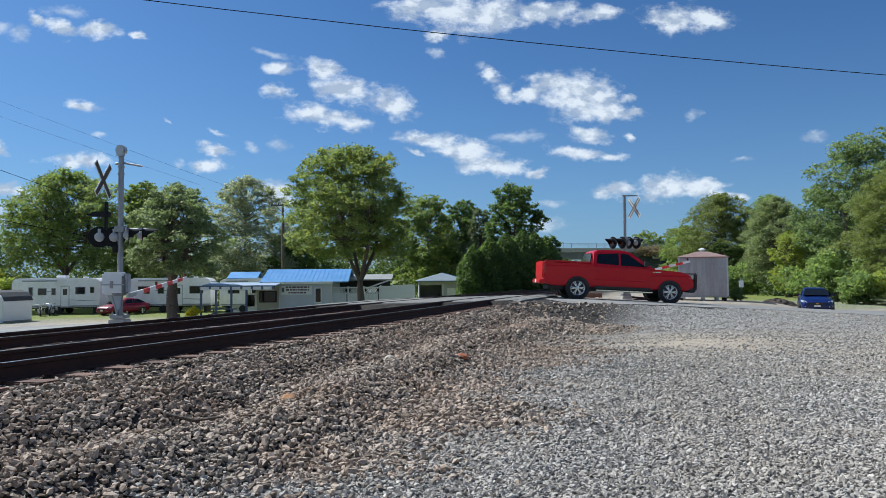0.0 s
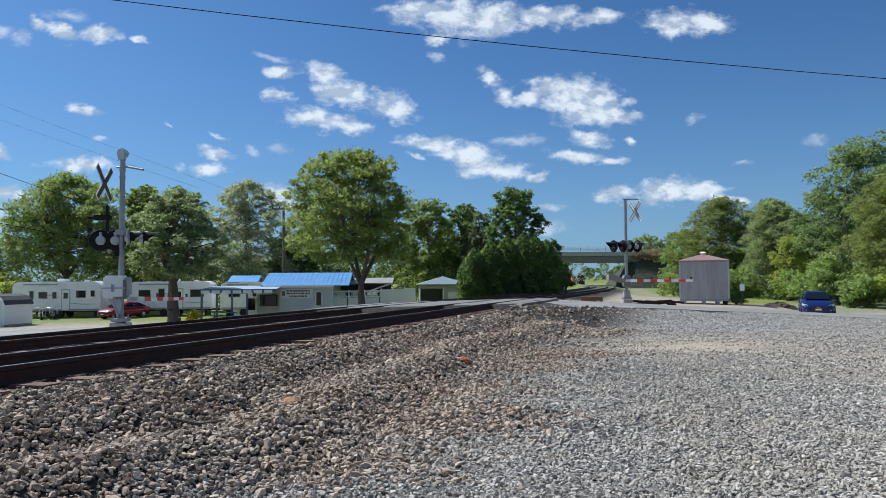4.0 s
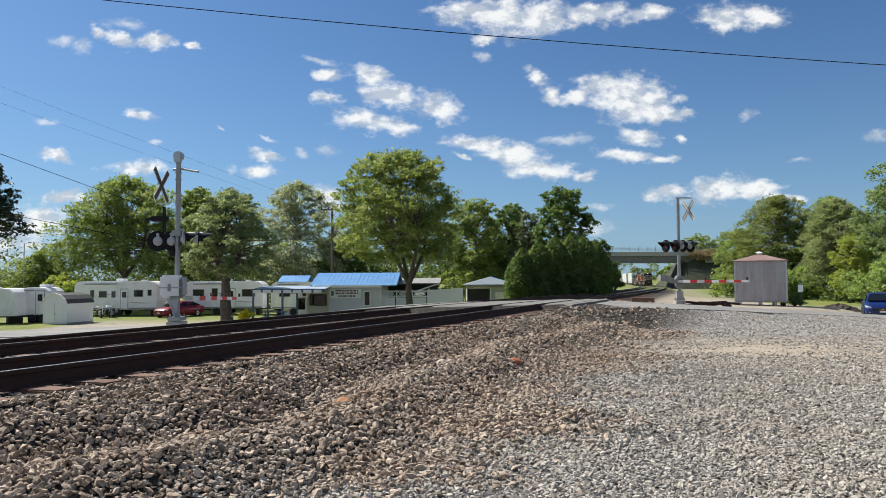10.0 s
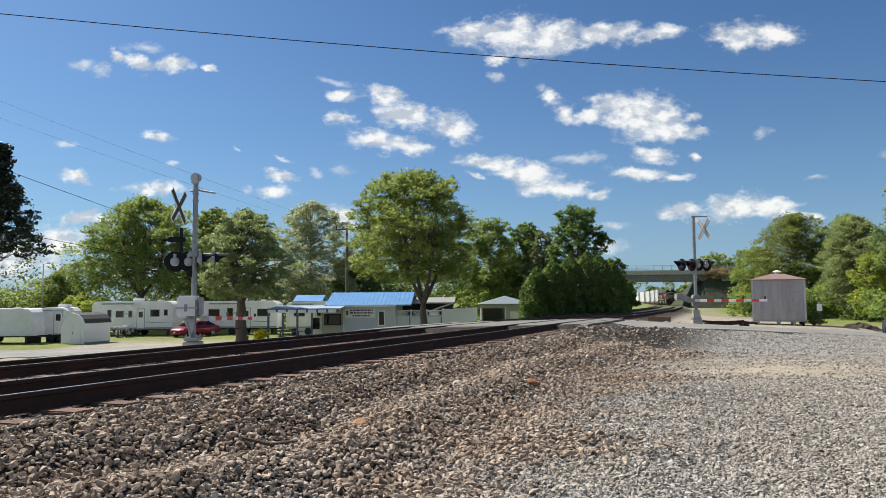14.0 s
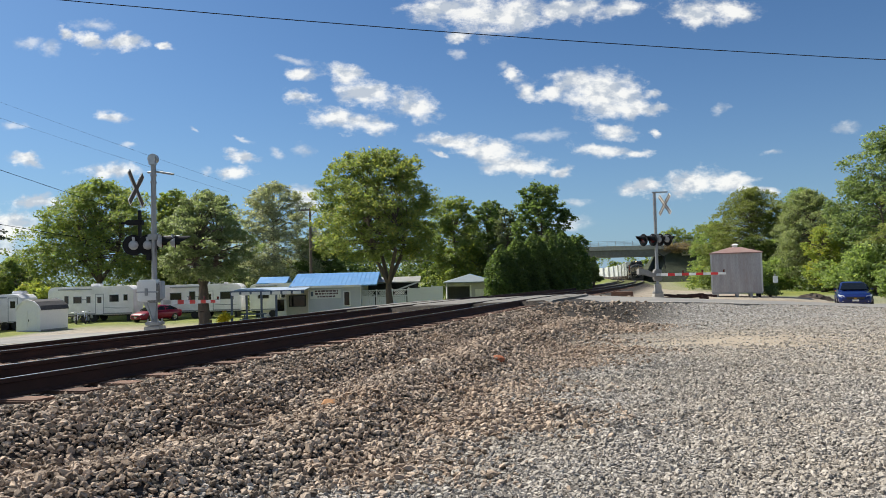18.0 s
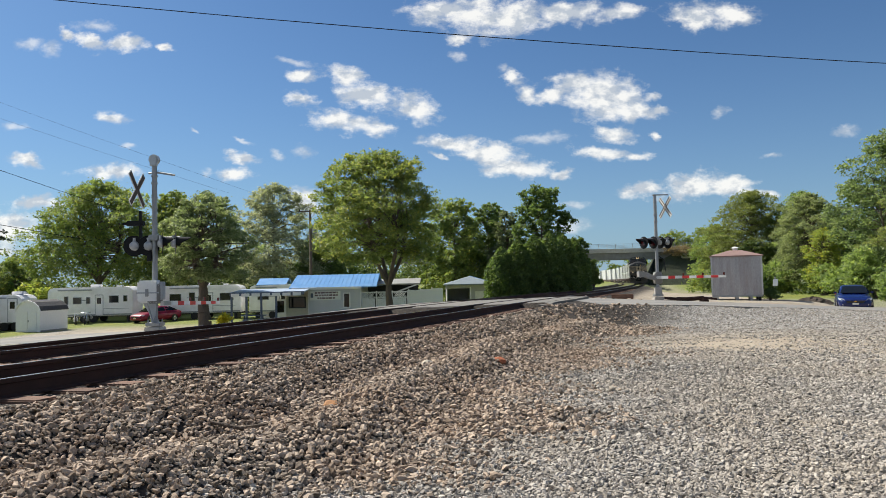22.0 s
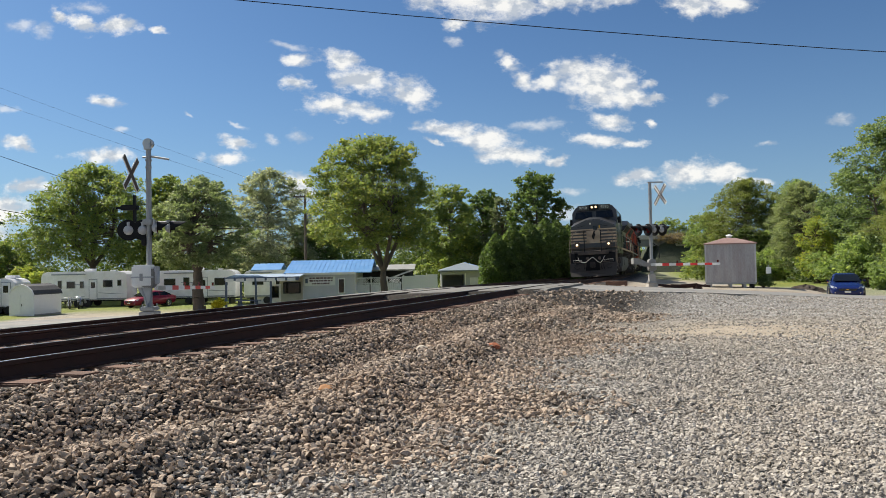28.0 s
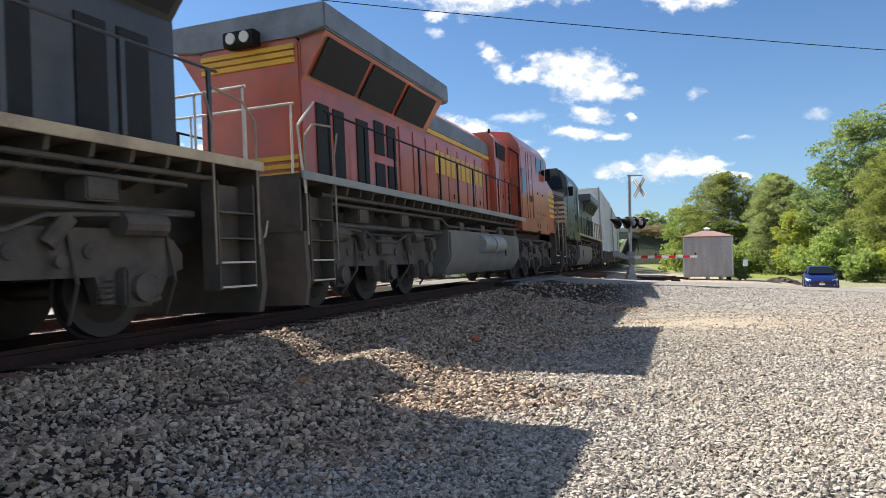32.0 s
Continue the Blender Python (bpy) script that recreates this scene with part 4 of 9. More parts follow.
    bm.faces.new([v[k] for k in "abcdef"])
    for p, q in (("b", "c"), ("c", "d"), ("d", "e"), ("e", "f"), ("f", "a")):
        bm.faces.new((v[p], v[p + "2"], v[q + "2"], v[q]))
    bm.faces.new([v[k + "2"] for k in "fedcba"])
    bmesh.ops.bevel(bm, geom=list(bm.edges), offset=0.05, segments=2, affect="EDGES")
    nose = part("nose", bm, body_m, loco, smooth_angle=35)
    box_part("nose_door", (fx + 0.005, fx + 0.04, -0.32, 0.36, 1.75, 3.38), body_m, nose, 0.02)
    box_part("door_window", (fx + 0.04, fx + 0.055, 0.02, 0.28, 3.02, 3.26), M["glass_dark"], nose, 0.01)
    bm = B()
    cyl_bm(bm, (fx + 0.01, -0.16, 3.4), (fx + 0.12, -0.16, 3.4), 0.06, seg=10)
    part("nose_light", bm, M["lamp_off"], nose)
    box_part("warning_plate", (fx + 0.04, fx + 0.05, 0.4, 0.48, 3.1, 3.28), M["loco_yellow"], nose, 0.004)
    # horizontal nose bands with the middle emblem field
    for k in range(5):
        z = 2.22 + 0.19 * k
        wide = k in (0, 4)
        for sd in (-1, 1):
            y0, y1 = sd * (0.0 if wide else 0.42), sd * 1.51
            bm = B()
            box_bm(bm, fx + 0.0, fx + 0.046, min(y0, y1), max(y0, y1), z, z + (0.095 if not wide else 0.11), 0.004)
            prism_bm(bm, [(fx + 0.03, z), (-2.26 + 0.07 * (4 - k), z), (-2.3 + 0.07 * (4 - k), z + 0.1), (fx + 0.03, z + 0.1)], *sorted((sd * 1.49, sd * 1.512)), "y")
            part("nose_band", bm, stripe_m, nose, "pale horizontal nose band")
    box_part("emblem_field", (fx, fx + 0.048, -0.44, 0.44, 2.3, 3.02), stripe_m, nose, 0.004, "pale panel with a dark rearing emblem")
    bm = B()
    prism_bm(bm, [(-0.05, 2.5), (0.05, 2.42), (0.1, 2.62), (0.16, 2.72), (0.1, 2.9), (0.2, 2.98), (0.06, 2.97), (-0.02, 2.8), (-0.1, 2.66)], fx + 0.048, fx + 0.058, "x")
    part("emblem", bm, M["black_paint"], nose, "dark emblem shape")
    bm = B()
    cw = 1.52
    prof = [(-cw, 1.66), (cw, 1.66), (cw, 4.2), (1.24, 4.58), (0.5, 4.68), (-0.5, 4.68), (-1.24, 4.58), (-cw, 4.2)]
    prism_bm(bm, prof, -7.15, -2.1, "x")
    for vv in bm.verts:
        if vv.co.x > -2.6 and vv.co.z > 3.6:
            vv.co.x -= (vv.co.z - 3.6) * 0.42
    bmesh.ops.bevel(bm, geom=list(bm.edges), offset=0.04, segments=2, affect="EDGES")
    cab = part("cab", bm, body_m, loco, smooth_angle=35)
    def front_x(z):
        return -2.1 - max(0, z - 3.6) * 0.42
    for y0, y1 in ((-1.32, -0.14), (0.14, 1.32)):
        bm = B()
        zz = (3.8, 4.24)
        vs = [bm.verts.new((front_x(z) + 0.012, y, z)) for y, z in ((y0, zz[0]), (y1, zz[0]), (y1 - (0.08 if y1 > 1 else 0), zz[1]), (y0 + (0.08 if y0 < -1 else 0), zz[1]))]
        bm.faces.new(vs)
        r = bmesh.ops.extrude_face_region(bm, geom=bm.faces[:])
        bmesh.ops.translate(bm, vec=(0.012, 0, 0), verts=[e for e in r["geom"] if isinstance(e, bmesh.types.BMVert)])
        part("windshield", bm, M["glass_dark"], cab)
        bm = B()
        tube_bm(bm, [(front_x(4.2) + 0.05, (y0 + y1) / 2, 4.24), (front_x(3.9) + 0.05, (y0 + y1) / 2 + 0.28, 3.88)], 0.012)
        part("wiper", bm, M["black_paint"], cab)
    for sd in (-1, 1):
        for x0, x1 in ((-3.5, -2.85), (-4.4, -3.65)):
            ys = (min(sd * 1.515, sd * 1.535), max(sd * 1.515, sd * 1.535))
            box_part("side_window", (x0, x1, *ys, 3.62, 4.12), M["glass_dark"], cab, 0.004)
        box_part("cab_door", (-7.0, -6.25, min(sd * 1.51, sd * 1.535), max(sd * 1.51, sd * 1.535), 2.0, 4.1), body_m, cab, 0.015)
        box_part("door_window", (-6.9, -6.35, min(sd * 1.53, sd * 1.545), max(sd * 1.53, sd * 1.545), 2.75, 3.5), M["glass_dark"], cab, 0.006)
        box_part("mirror", (-2.81, -2.75, min(sd * 1.54, sd * 1.75), max(sd * 1.54, sd * 1.75), 3.45, 3.85), M["black_paint"], cab, 0.01)
        box_part("battery_box_door", (-5.1, -2.9, min(sd * 1.51, sd * 1.53), max(sd * 1.51, sd * 1.53), 2.05, 2.85), body_m, cab, 0.012)
        for xx in (-3.4, -4.4):
            box_part("latch", (xx - 0.04, xx + 0.04, min(sd * 1.53, sd * 1.55), max(sd * 1.53, sd * 1.55), 2.86, 2.94), M["black_paint"], cab, 0.006)
        # jacking pads and lifting holes along the skirt, with its rivets
        for x0, x1, z0 in ((-2.3, -1.35, 1.72), (-4.0, -2.3, 1.58), (-4.6, -4.0, 1.68), (-7.1, -4.6, 1.6)):
            box_part("lower_skirt", (x0, x1, *sorted((sd * 1.5, sd * 1.525)), z0, 2.02), body_m, cab, 0.01)
        for x in (-3.0, -3.45, -3.9, -4.55):
            bm = B()
            cyl_bm(bm, (x, sd * 1.52, 2.24), (x, sd * 1.535, 2.24), 0.045, seg=10)
            part("lifting_hole", bm, M["grille"], cab)
        for x in (-2.75, -4.05, -4.4):
            box_part("lifting_hole", (x - 0.05, x + 0.05, *sorted((sd * 1.522, sd * 1.532)), 1.74, 1.9), M["grille"], cab, 0.004)
        box_part("louvre_panel", (-5.62, -5.3, *sorted((sd * 1.512, sd * 1.532)), 2.55, 2.75), M["grille"], cab, 0.004)
        for x in (-5.2, -5.75, -6.1):
            box_part("panel_seam", (x - 0.012, x + 0.012, *sorted((sd * 1.51, sd * 1.528)), 2.02, 4.1), M["black_paint"], cab, 0)
        for z in (2.62, 3.15, 3.6):
            box_part("sticker", (-5.55, -5.47, *sorted((sd * 1.52, sd * 1.528)), z, z + 0.09), M["loco_white"], cab, 0)
        bm = B()
        tube_bm(bm, [(-7.2, sd * 1.5, 2.0), (-7.2, sd * 1.5, 3.9), (-7.2, sd * 1.2, 4.1)], 0.02)
        part("handrail", bm, M["black_paint"], cab)
    # number boards and headlights over the windshield
    for sd in (-1, 1):
        bd = box_part("number_board", (front_x(4.4) - 0.3, front_x(4.4) + 0.14, min(sd * 0.36, sd * 1.12), max(sd * 0.36, sd * 1.12), 4.32, 4.64), M["board_dark"], cab, 0.02)
        if lettered:
            text_part("9710", 0.27, M["board_digit"], bd, Matrix.Translation((front_x(4.4) + 0.145, sd * 0.74, 4.48)) @ Euler((radians(90), 0, radians(90))).to_matrix().to_4x4())
    box_part("headlight_housing", (front_x(4.4) - 0.2, front_x(4.4) + 0.15, -0.32, 0.32, 4.34, 4.68), M["black_paint"], cab, 0.03)
    on = M["lamp_on"] if lettered else M["lamp_off"]
    for sd in (-1, 1):
        bm = B()
        cyl_bm(bm, (front_x(4.4) + 0.13, sd * 0.13, 4.5), (front_x(4.4) + 0.175, sd * 0.13, 4.5), 0.07, seg=16)
        part("headlight", bm, on, cab)
        box_part("ditch_light_box", (-0.6, -0.34, min(sd * 0.88, sd * 1.2), max(sd * 0.88, sd * 1.2), 1.95, 2.3), M["running_gear"], loco, 0.03)
        bm = B()
        cyl_bm(bm, (-0.35, sd * 1.04, 2.13), (-0.3, sd * 1.04, 2.13), 0.07, seg=16)
        part("ditch_light", bm, on, loco)
    if lettered:
        for sd in (-1, 1):
            text_part("9710", 0.56, M["loco_white"], cab, Matrix.Translation((-3.85, sd * 1.527, 3.3)) @ Euler((radians(90), 0, radians(180 if sd > 0 else 0))).to_matrix().to_4x4())
            for x0, x1 in ((-2.0, -1.4), (-2.6, -2.08), (-3.75, -3.1), (-5.0, -4.25), (-7.1, -5.15)):
                box_part("skirt_stripe", (x0, x1, *sorted((sd * 1.518, sd * 1.532)), 1.87, 1.98), stripe_m, cab, 0, "worn tan stripe along the cab skirt")
            box_part("lettering_bar", (-4.85, -4.4, *sorted((sd * 1.52, sd * 1.528)), 3.1, 3.17), M["loco_white"], cab, 0)
    # front railing
    for y in (-1.3, -0.55, 0.55, 1.3):
        bm = B()
        cyl_bm(bm, (-0.3, y, 1.66), (-0.3, y, 2.95), 0.035 if abs(y) < 1 else 0.02, seg=8)
        part("stanchion", bm, M["black_paint"] if abs(y) < 1 else M["running_gear"], loco)
    handrail(loco, [(-0.3, -1.35, 2.95), (-0.3, -0.5, 2.98), (-0.3, 0.5, 2.98), (-0.3, 1.35, 2.95)], M["running_gear"])
    handrail(loco, [(-0.3, -1.3, 1.72), (-0.3, 1.3, 1.72)], M["running_gear"], 0.03)
    handrail(nose, [(-0.88, 0.55, 3.3), (-0.78, 0.55, 3.3), (-0.78, 1.0, 3.2), (-0.88, 1.0, 3.2)], M["black_paint"], 0.014)
    handrail(nose, [(-0.88, -0.55, 3.3), (-0.78, -0.55, 3.3), (-0.78, -1.0, 3.2), (-0.88, -1.0, 3.2)], M["black_paint"], 0.014)
    handrail(nose, [(-0.88, -0.5, 2.95), (-0.76, -0.5, 2.95), (-0.76, -0.95, 2.93), (-0.88, -0.95, 2.93)], M["black_paint"], 0.014)
    handrail(cab, [(-2.5, -1.2, 4.28), (-2.3, -1.2, 4.3), (-2.3, 1.2, 4.3), (-2.5, 1.2, 4.28)], M["black_paint"], 0.014)
    # long hood
    hw, hx0, hx1 = 0.98, -7.1, -20.25
    bm = B()
    prof = [(-hw, 1.9), (hw, 1.9), (hw, 4.0), (0.7, 4.22), (-0.7, 4.22), (-hw, 4.0)]
    prism_bm(bm, prof, hx1, hx0, "x")
    bmesh.ops.bevel(bm, geom=list(bm.edges), offset=0.03, segments=2, affect="EDGES")
    hood = part("hood", bm, body_m, loco, smooth_angle=35)
    bm = B()
    prism_bm(bm, [(-1.18, 1.95), (1.18, 1.95), (1.18, 4.14), (0.98, 4.34), (-0.98, 4.34), (-1.18, 4.14)], -9.1, -7.12, "x")
    bmesh.ops.bevel(bm, geom=list(bm.edges), offset=0.03, segments=2, affect="EDGES")
    cabinet = part("equipment_cabinet", bm, body_m, loco, smooth_angle=35)
    for sd in (-1, 1):
        box_part("cabinet_grille", (-8.85, -7.75, *sorted((sd * 1.17, sd * 1.205)), 3.62, 4.06), M["grille"], cabinet, 0.01)
        for k in range(6):
            z = 3.67 + k * 0.065
            box_part("grille_slat", (-8.83, -7.77, *sorted((sd * 1.2, sd * 1.215)), z, z + 0.022), M["black_paint"], cabinet, 0)
        for x0, x1 in ((-7.95, -7.2), (-8.55, -8.0), (-9.05, -8.6)):
            box_part("cabinet_door", (x0, x1, *sorted((sd * 1.17, sd * 1.2)), 2.1, 3.5), body_m, cabinet, 0.01)
            box_part("door_latch", ((x0 + x1) / 2 - 0.03, (x0 + x1) / 2 + 0.03, *sorted((sd * 1.2, sd * 1.22)), 2.5, 2.62), M["black_paint"], cabinet, 0.004)
        box_part("louvre_panel", (-7.6, -7.3, *sorted((sd * 1.19, sd * 1.21)), 2.15, 2.4), M["grille"], cabinet, 0.004)
        bm = B()
        tube_bm(bm, [(-7.3, sd * 1.26, 3.9), (-7.35, sd * 1.26, 3.2), (-8.1, sd * 1.26, 3.05), (-8.15, sd * 1.26, 2.2)], 0.022)
        part("conduit", bm, body_m, cabinet)
        box_part("lifting_eye", (-9.05, -8.95, *sorted((sd * 1.0, sd * 1.06)), 4.3, 4.42), M["black_paint"], cabinet, 0.01)
    box_part("roof_cover", (hx1 + 0.3, hx0, -0.6, 0.6, 4.21, 4.27), M[roof], hood, 0.02)
    rnd = random.Random(3)
    bm = B()
    box_bm(bm, -0.37, 0.37, -0.015, 0.015, 0, 1.36, 0.012)
    door_me = finish(bm, "hood_door", body_m)
    for sd in (-1, 1):
        k, x = 0, -9.5
        while x > -16.0:
            shared("hood_door", door_me, hood, pose(x, sd * (hw + 0.012), 2.02))
            if k % 3 == 1:
                box_part("door_latch", (x - 0.03, x + 0.03, min(sd * (hw + 0.02), sd * (hw + 0.045)), max(sd * (hw + 0.02), sd * (hw + 0.045)), 2.2, 2.32), M["black_paint"], hood, 0.004)
            x -= 0.8
            k += 1
        for x0, x1, z0, z1 in ((-16.9, -16.45, 2.7, 3.3), (-17.5, -17.05, 2.7, 3.3), (-16.9, -16.45, 2.0, 2.55), (-17.5, -17.05, 2.0, 2.55),
                               (-18.3, -17.8, 2.05, 3.2), (-19.2, -18.8, 1.9, 3.2), (-19.8, -19.35, 1.9, 3.2)):
            box_part("grille", (x0, x1, min(sd * (hw + 0.0), sd * (hw + 0.022)), max(sd * (hw + 0.0), sd * (hw + 0.022)), z0, z1), M["grille"], hood, 0.004)
        if lettered:
            for k in range(6):
                z = 3.36 + 0.1 * k
                box_part("hood_band", (-13.7, -9.2, min(sd * (hw + 0.0), sd * (hw + 0.032)), max(sd * (hw + 0.0), sd * (hw + 0.032)), z, z + 0.075), M["loco_white"], hood, 0, "off-white horizontal hood band")
            bm = B()
            yy = sorted((sd * (hw + 0.03), sd * (hw + 0.036)))
            # two slanted blocks and a rounded one stand for the emblem
            prism_bm(bm, [(-13.83, 3.33), (-13.83, 3.96), (-14.03, 3.96), (-14.36, 3.6), (-14.36, 3.96), (-14.54, 3.96), (-14.54, 3.33), (-14.36, 3.33), (-14.01, 3.72), (-14.01, 3.33)], yy[0], yy[1], "y")
            prism_bm(bm, [(-14.9 - 0.3 * math.cos(q * 0.3927), 3.64 + 0.32 * math.sin(q * 0.3927)) for q in range(16)], yy[0], yy[1], "y")
            part("emblem", bm, M["loco_white"], hood, "off-white interlocked emblem shapes")
            for z, n in ((2.8, 7), (2.5, 8)):
                for k in range(n):
                    x = -13.47 - k * 0.265
                    box_part("lettering_bar", (x - 0.19, x, *sorted((sd * (hw + 0.028), sd * (hw + 0.034))), z, z + 0.24), M["loco_white"], hood, 0)
        elif body == "loco_orange":
            box_part("hood_band", (-18.0, -7.2, *sorted((sd * (hw + 0.0), sd * (hw + 0.033)))  , 3.52, 3.62), M["loco_yellow"], hood, 0, "yellow line along the hood")
            box_part("hood_band", (-18.0, -7.2, *sorted((sd * (hw + 0.0), sd * (hw + 0.033))), 1.99, 2.1), M["loco_yellow"], hood, 0)
            box_part("upper_panel", (-16.4, -7.2, *sorted((sd * (hw - 0.02), sd * (hw + 0.02))), 3.64, 3.98), M["loco_roof"], hood, 0.005)
            for k in range(10):
                x = -10.0 - k * 0.42
                box_part("lettering_bar", (x - 0.3, x, *sorted((sd * (hw + 0.028), sd * (hw + 0.034))), 2.7, 3.2), M["loco_yellow"], hood, 0)
        # walkway railing
        hy = sd * 1.47
        n = 10
        for k in range(n + 1):
            x = -7.25 - k * 1.3
            bm = B()
            box_bm(bm, x - 0.03, x + 0.03, hy - 0.015, hy + 0.015, 1.96, 2.9)
            part("stanchion", bm, M["black_paint"] if body != "loco_black" else body_m, loco)
        handrail(loco, [(-7.2, hy, 2.9), (-20.4, hy, 2.9)], body_m if body == "loco_black" else M["black_paint"])
    # radiator wings at the rear
    bm = B()
    h0, h1 = (3.98, 4.3) if lettered else (4.12, 4.5)
    prof = [(-1.5, h0), (-1.5, h1), (1.5, h1), (1.5, h0), (0.98, h0 - 0.06), (-0.98, h0 - 0.06)]
    w0 = -15.3 if lettered else -14.3
    prism_bm(bm, prof, -20.3, w0, "x")
    bmesh.ops.bevel(bm, geom=list(bm.edges), offset=0.025, segments=2, affect="EDGES")
    rad = part("radiator_wing", bm, M[roof], hood, "overhanging slab-sided radiator housing", 35)
    for sd in (-1, 1):
        bm = B()
        prof = [(sd * 0.97, 3.45), (sd * 0.97, h0 - 0.03), (sd * 1.46, h0 + 0.01)]
        prism_bm(bm, prof, -20.2, w0 - 0.3, "x")
        part("radiator_cheek", bm, body_m, hood)
        for x0, x1 in ((-17.3, -15.9), (-18.7, -17.4), (-20.05, -18.8)) if lettered else ((-16.6, -15.0), (-18.3, -16.8), (-20.05, -18.5)):
            bm = B()
            pts = []
            for x in (x0, x1):
                for f in (0.12, 0.9):
                    y, z = 0.99 + 0.47 * f, 3.45 + (h0 - 3.44) * f
                    pts.append((x, sd * (y + 0.015), z - 0.01))
            vs = [bm.verts.new(p) for p in (pts[0], pts[2], pts[3], pts[1])]
            bm.faces.new(vs)
            r = bmesh.ops.extrude_face_region(bm, geom=bm.faces[:])
            bmesh.ops.translate(bm, vec=(0, sd * 0.02, -0.012), verts=[e for e in r["geom"] if isinstance(e, bmesh.types.BMVert)])
            part("radiator_grille", bm, M["grille"], hood)
    # rear end: bands, headlights, railing
    for k in range(3):
        z = 2.05 + 0.12 * k
        box_part("end_band", (-20.29, -20.25, -0.9, 0.9, z, z + 0.07), stripe_m, hood, 0)
    for k in range(3):
        z = 3.7 + 0.1 * k
        box_part("end_band", (-20.29, -20.25, -0.9, 0.9, z, z + 0.07), stripe_m, hood, 0)
    box_part("rear_lamp_box", (-20.5, -20.27, -0.3, 0.3, 4.0, 4.22), M["black_paint"], hood, 0.02)
    for sd in (-1, 1):
        bm = B()
        cyl_bm(bm, (-20.49, sd * 0.13, 4.11), (-20.53, sd * 0.13, 4.11), 0.085, seg=14)
        part("rear_headlight", bm, M["lamp_off"], hood)
    for y in (-1.3, -0.5, 0.5, 1.3):
        bm = B()
        cyl_bm(bm, (-L + 0.1, y, 1.9), (-L + 0.1, y, 2.9), 0.018, seg=7)
        part("stanchion", bm, M["grab_iron"], loco)
    handrail(loco, [(-L + 0.1, -1.35, 2.9), (-L + 0.1, 1.35, 2.9)], M["grab_iron"])
    handrail(loco, [(-L + 0.1, -1.5, 1.7), (-L + 0.1, -1.4, 2.6), (-L + 0.6, -1.4, 3.0)], M["grab_iron"])
    # roof: horn, exhaust, antenna
    box_part("exhaust_stack", (-10.8, -9.8, -0.35, 0.35, 4.26, 4.42), M["black_paint"], hood, 0.03)
    bm = B()
    for k in range(3):
        cyl_bm(bm, (-7.9, -0.15 + 0.15 * k, 4.38), (-7.5, -0.15 + 0.15 * k, 4.4), 0.02, 0.06, 9)
    box_bm(bm, -7.95, -7.85, -0.2, 0.2, 4.24, 4.4)
    part("horn", bm, M["grab_iron"], hood)
    raise_body(loco)
    return loco


def well_car(n):
    """A double-stack well car with its two white containers."""
    car = thing("well_car", Matrix(), "rust-brown well car carrying two stacked white containers", "freight car", "freight train")
    Lc = 21.0
    bm = B()
    for sd in (-1, 1):
        box_bm(bm, -18.2, -2.8, min(sd * 1.33, sd * 1.42), max(sd * 1.33, sd * 1.42), 0.45, 1.35, 0.02)
    box_bm(bm, -18.2, -2.8, -1.33, 1.33, 0.38, 0.47)
    for x0, x1 in ((-2.9, -0.3), (-20.7, -18.1)):
        box_bm(bm, x0, x1, -1.2, 1.2, 0.95, 1.2, 0.02)
    part("well_frame", bm, M["well_car"], car)
    for k in range(9):
        for sd in (-1, 1):
            x = -3.4 - k * 1.78
            box_part("side_post", (x - 0.06, x + 0.06, min(sd * 1.42, sd * 1.48), max(sd * 1.42, sd * 1.48), 0.5, 1.33), M["well_car"], car, 0)
    for xc in (-1.6, -19.4):
        bm = B()
        for sd in (-1, 1):
            prism_bm(bm, [(xc - 1.15, 0.7), (xc + 1.15, 0.7), (xc + 1.1, 0.35), (xc + 0.6, 0.38), (xc + 0.35, 0.28), (xc - 0.35, 0.28), (xc - 0.6, 0.38), (xc - 1.1, 0.35)],
                     min(sd * 0.95, sd * 1.1), max(sd * 0.95, sd * 1.1), "y")
        box_bm(bm, xc - 0.25, xc + 0.25, -1.0, 1.0, 0.45, 0.95)
        tr = part("truck_frame", bm, M["running_gear"], car)
        for ax in (-0.9, 0.9):
            bm = B()
            for sd in (-1, 1):
                cyl_bm(bm, (xc + ax, sd * 0.68, 0.46), (xc + ax, sd * 0.82, 0.46), 0.46, seg=20)
            cyl_bm(bm, (xc + ax, -0.9, 0.46), (xc + ax, 0.9, 0.46), 0.08, seg=8)
            part("wheelset", bm, M["wheel_steel"], tr, smooth_angle=40)
    for z in (0.5, 3.42):
        bm = B()
        x0, x1 = (-18.1, -2.9) if z < 1 else (-18.6, -2.4)
        prof = []
        box_bm(bm, x0, x1, -1.29, 1.29, z, z + 2.9, 0.02)
        xx = x0 + 0.4
        while xx < x1 - 0.3:
            for sd in (-1, 1):
                box_bm(bm, xx - 0.04, xx + 0.04, min(sd * 1.285, sd * 1.315), max(sd * 1.285, sd * 1.315), z + 0.15, z + 2.8)
            xx += 0.62
        c = part("container", bm, M["container_white"], car, "white ribbed freight container")
        for sd in (-1, 1):
            for xe in (x0, x1):
                box_part("corner_post", (xe - 0.09, xe + 0.09, min(sd * 1.2, sd * 1.32), max(sd * 1.2, sd * 1.32), z, z + 2.92), M["loco_gray"], c, 0.01)
    return car


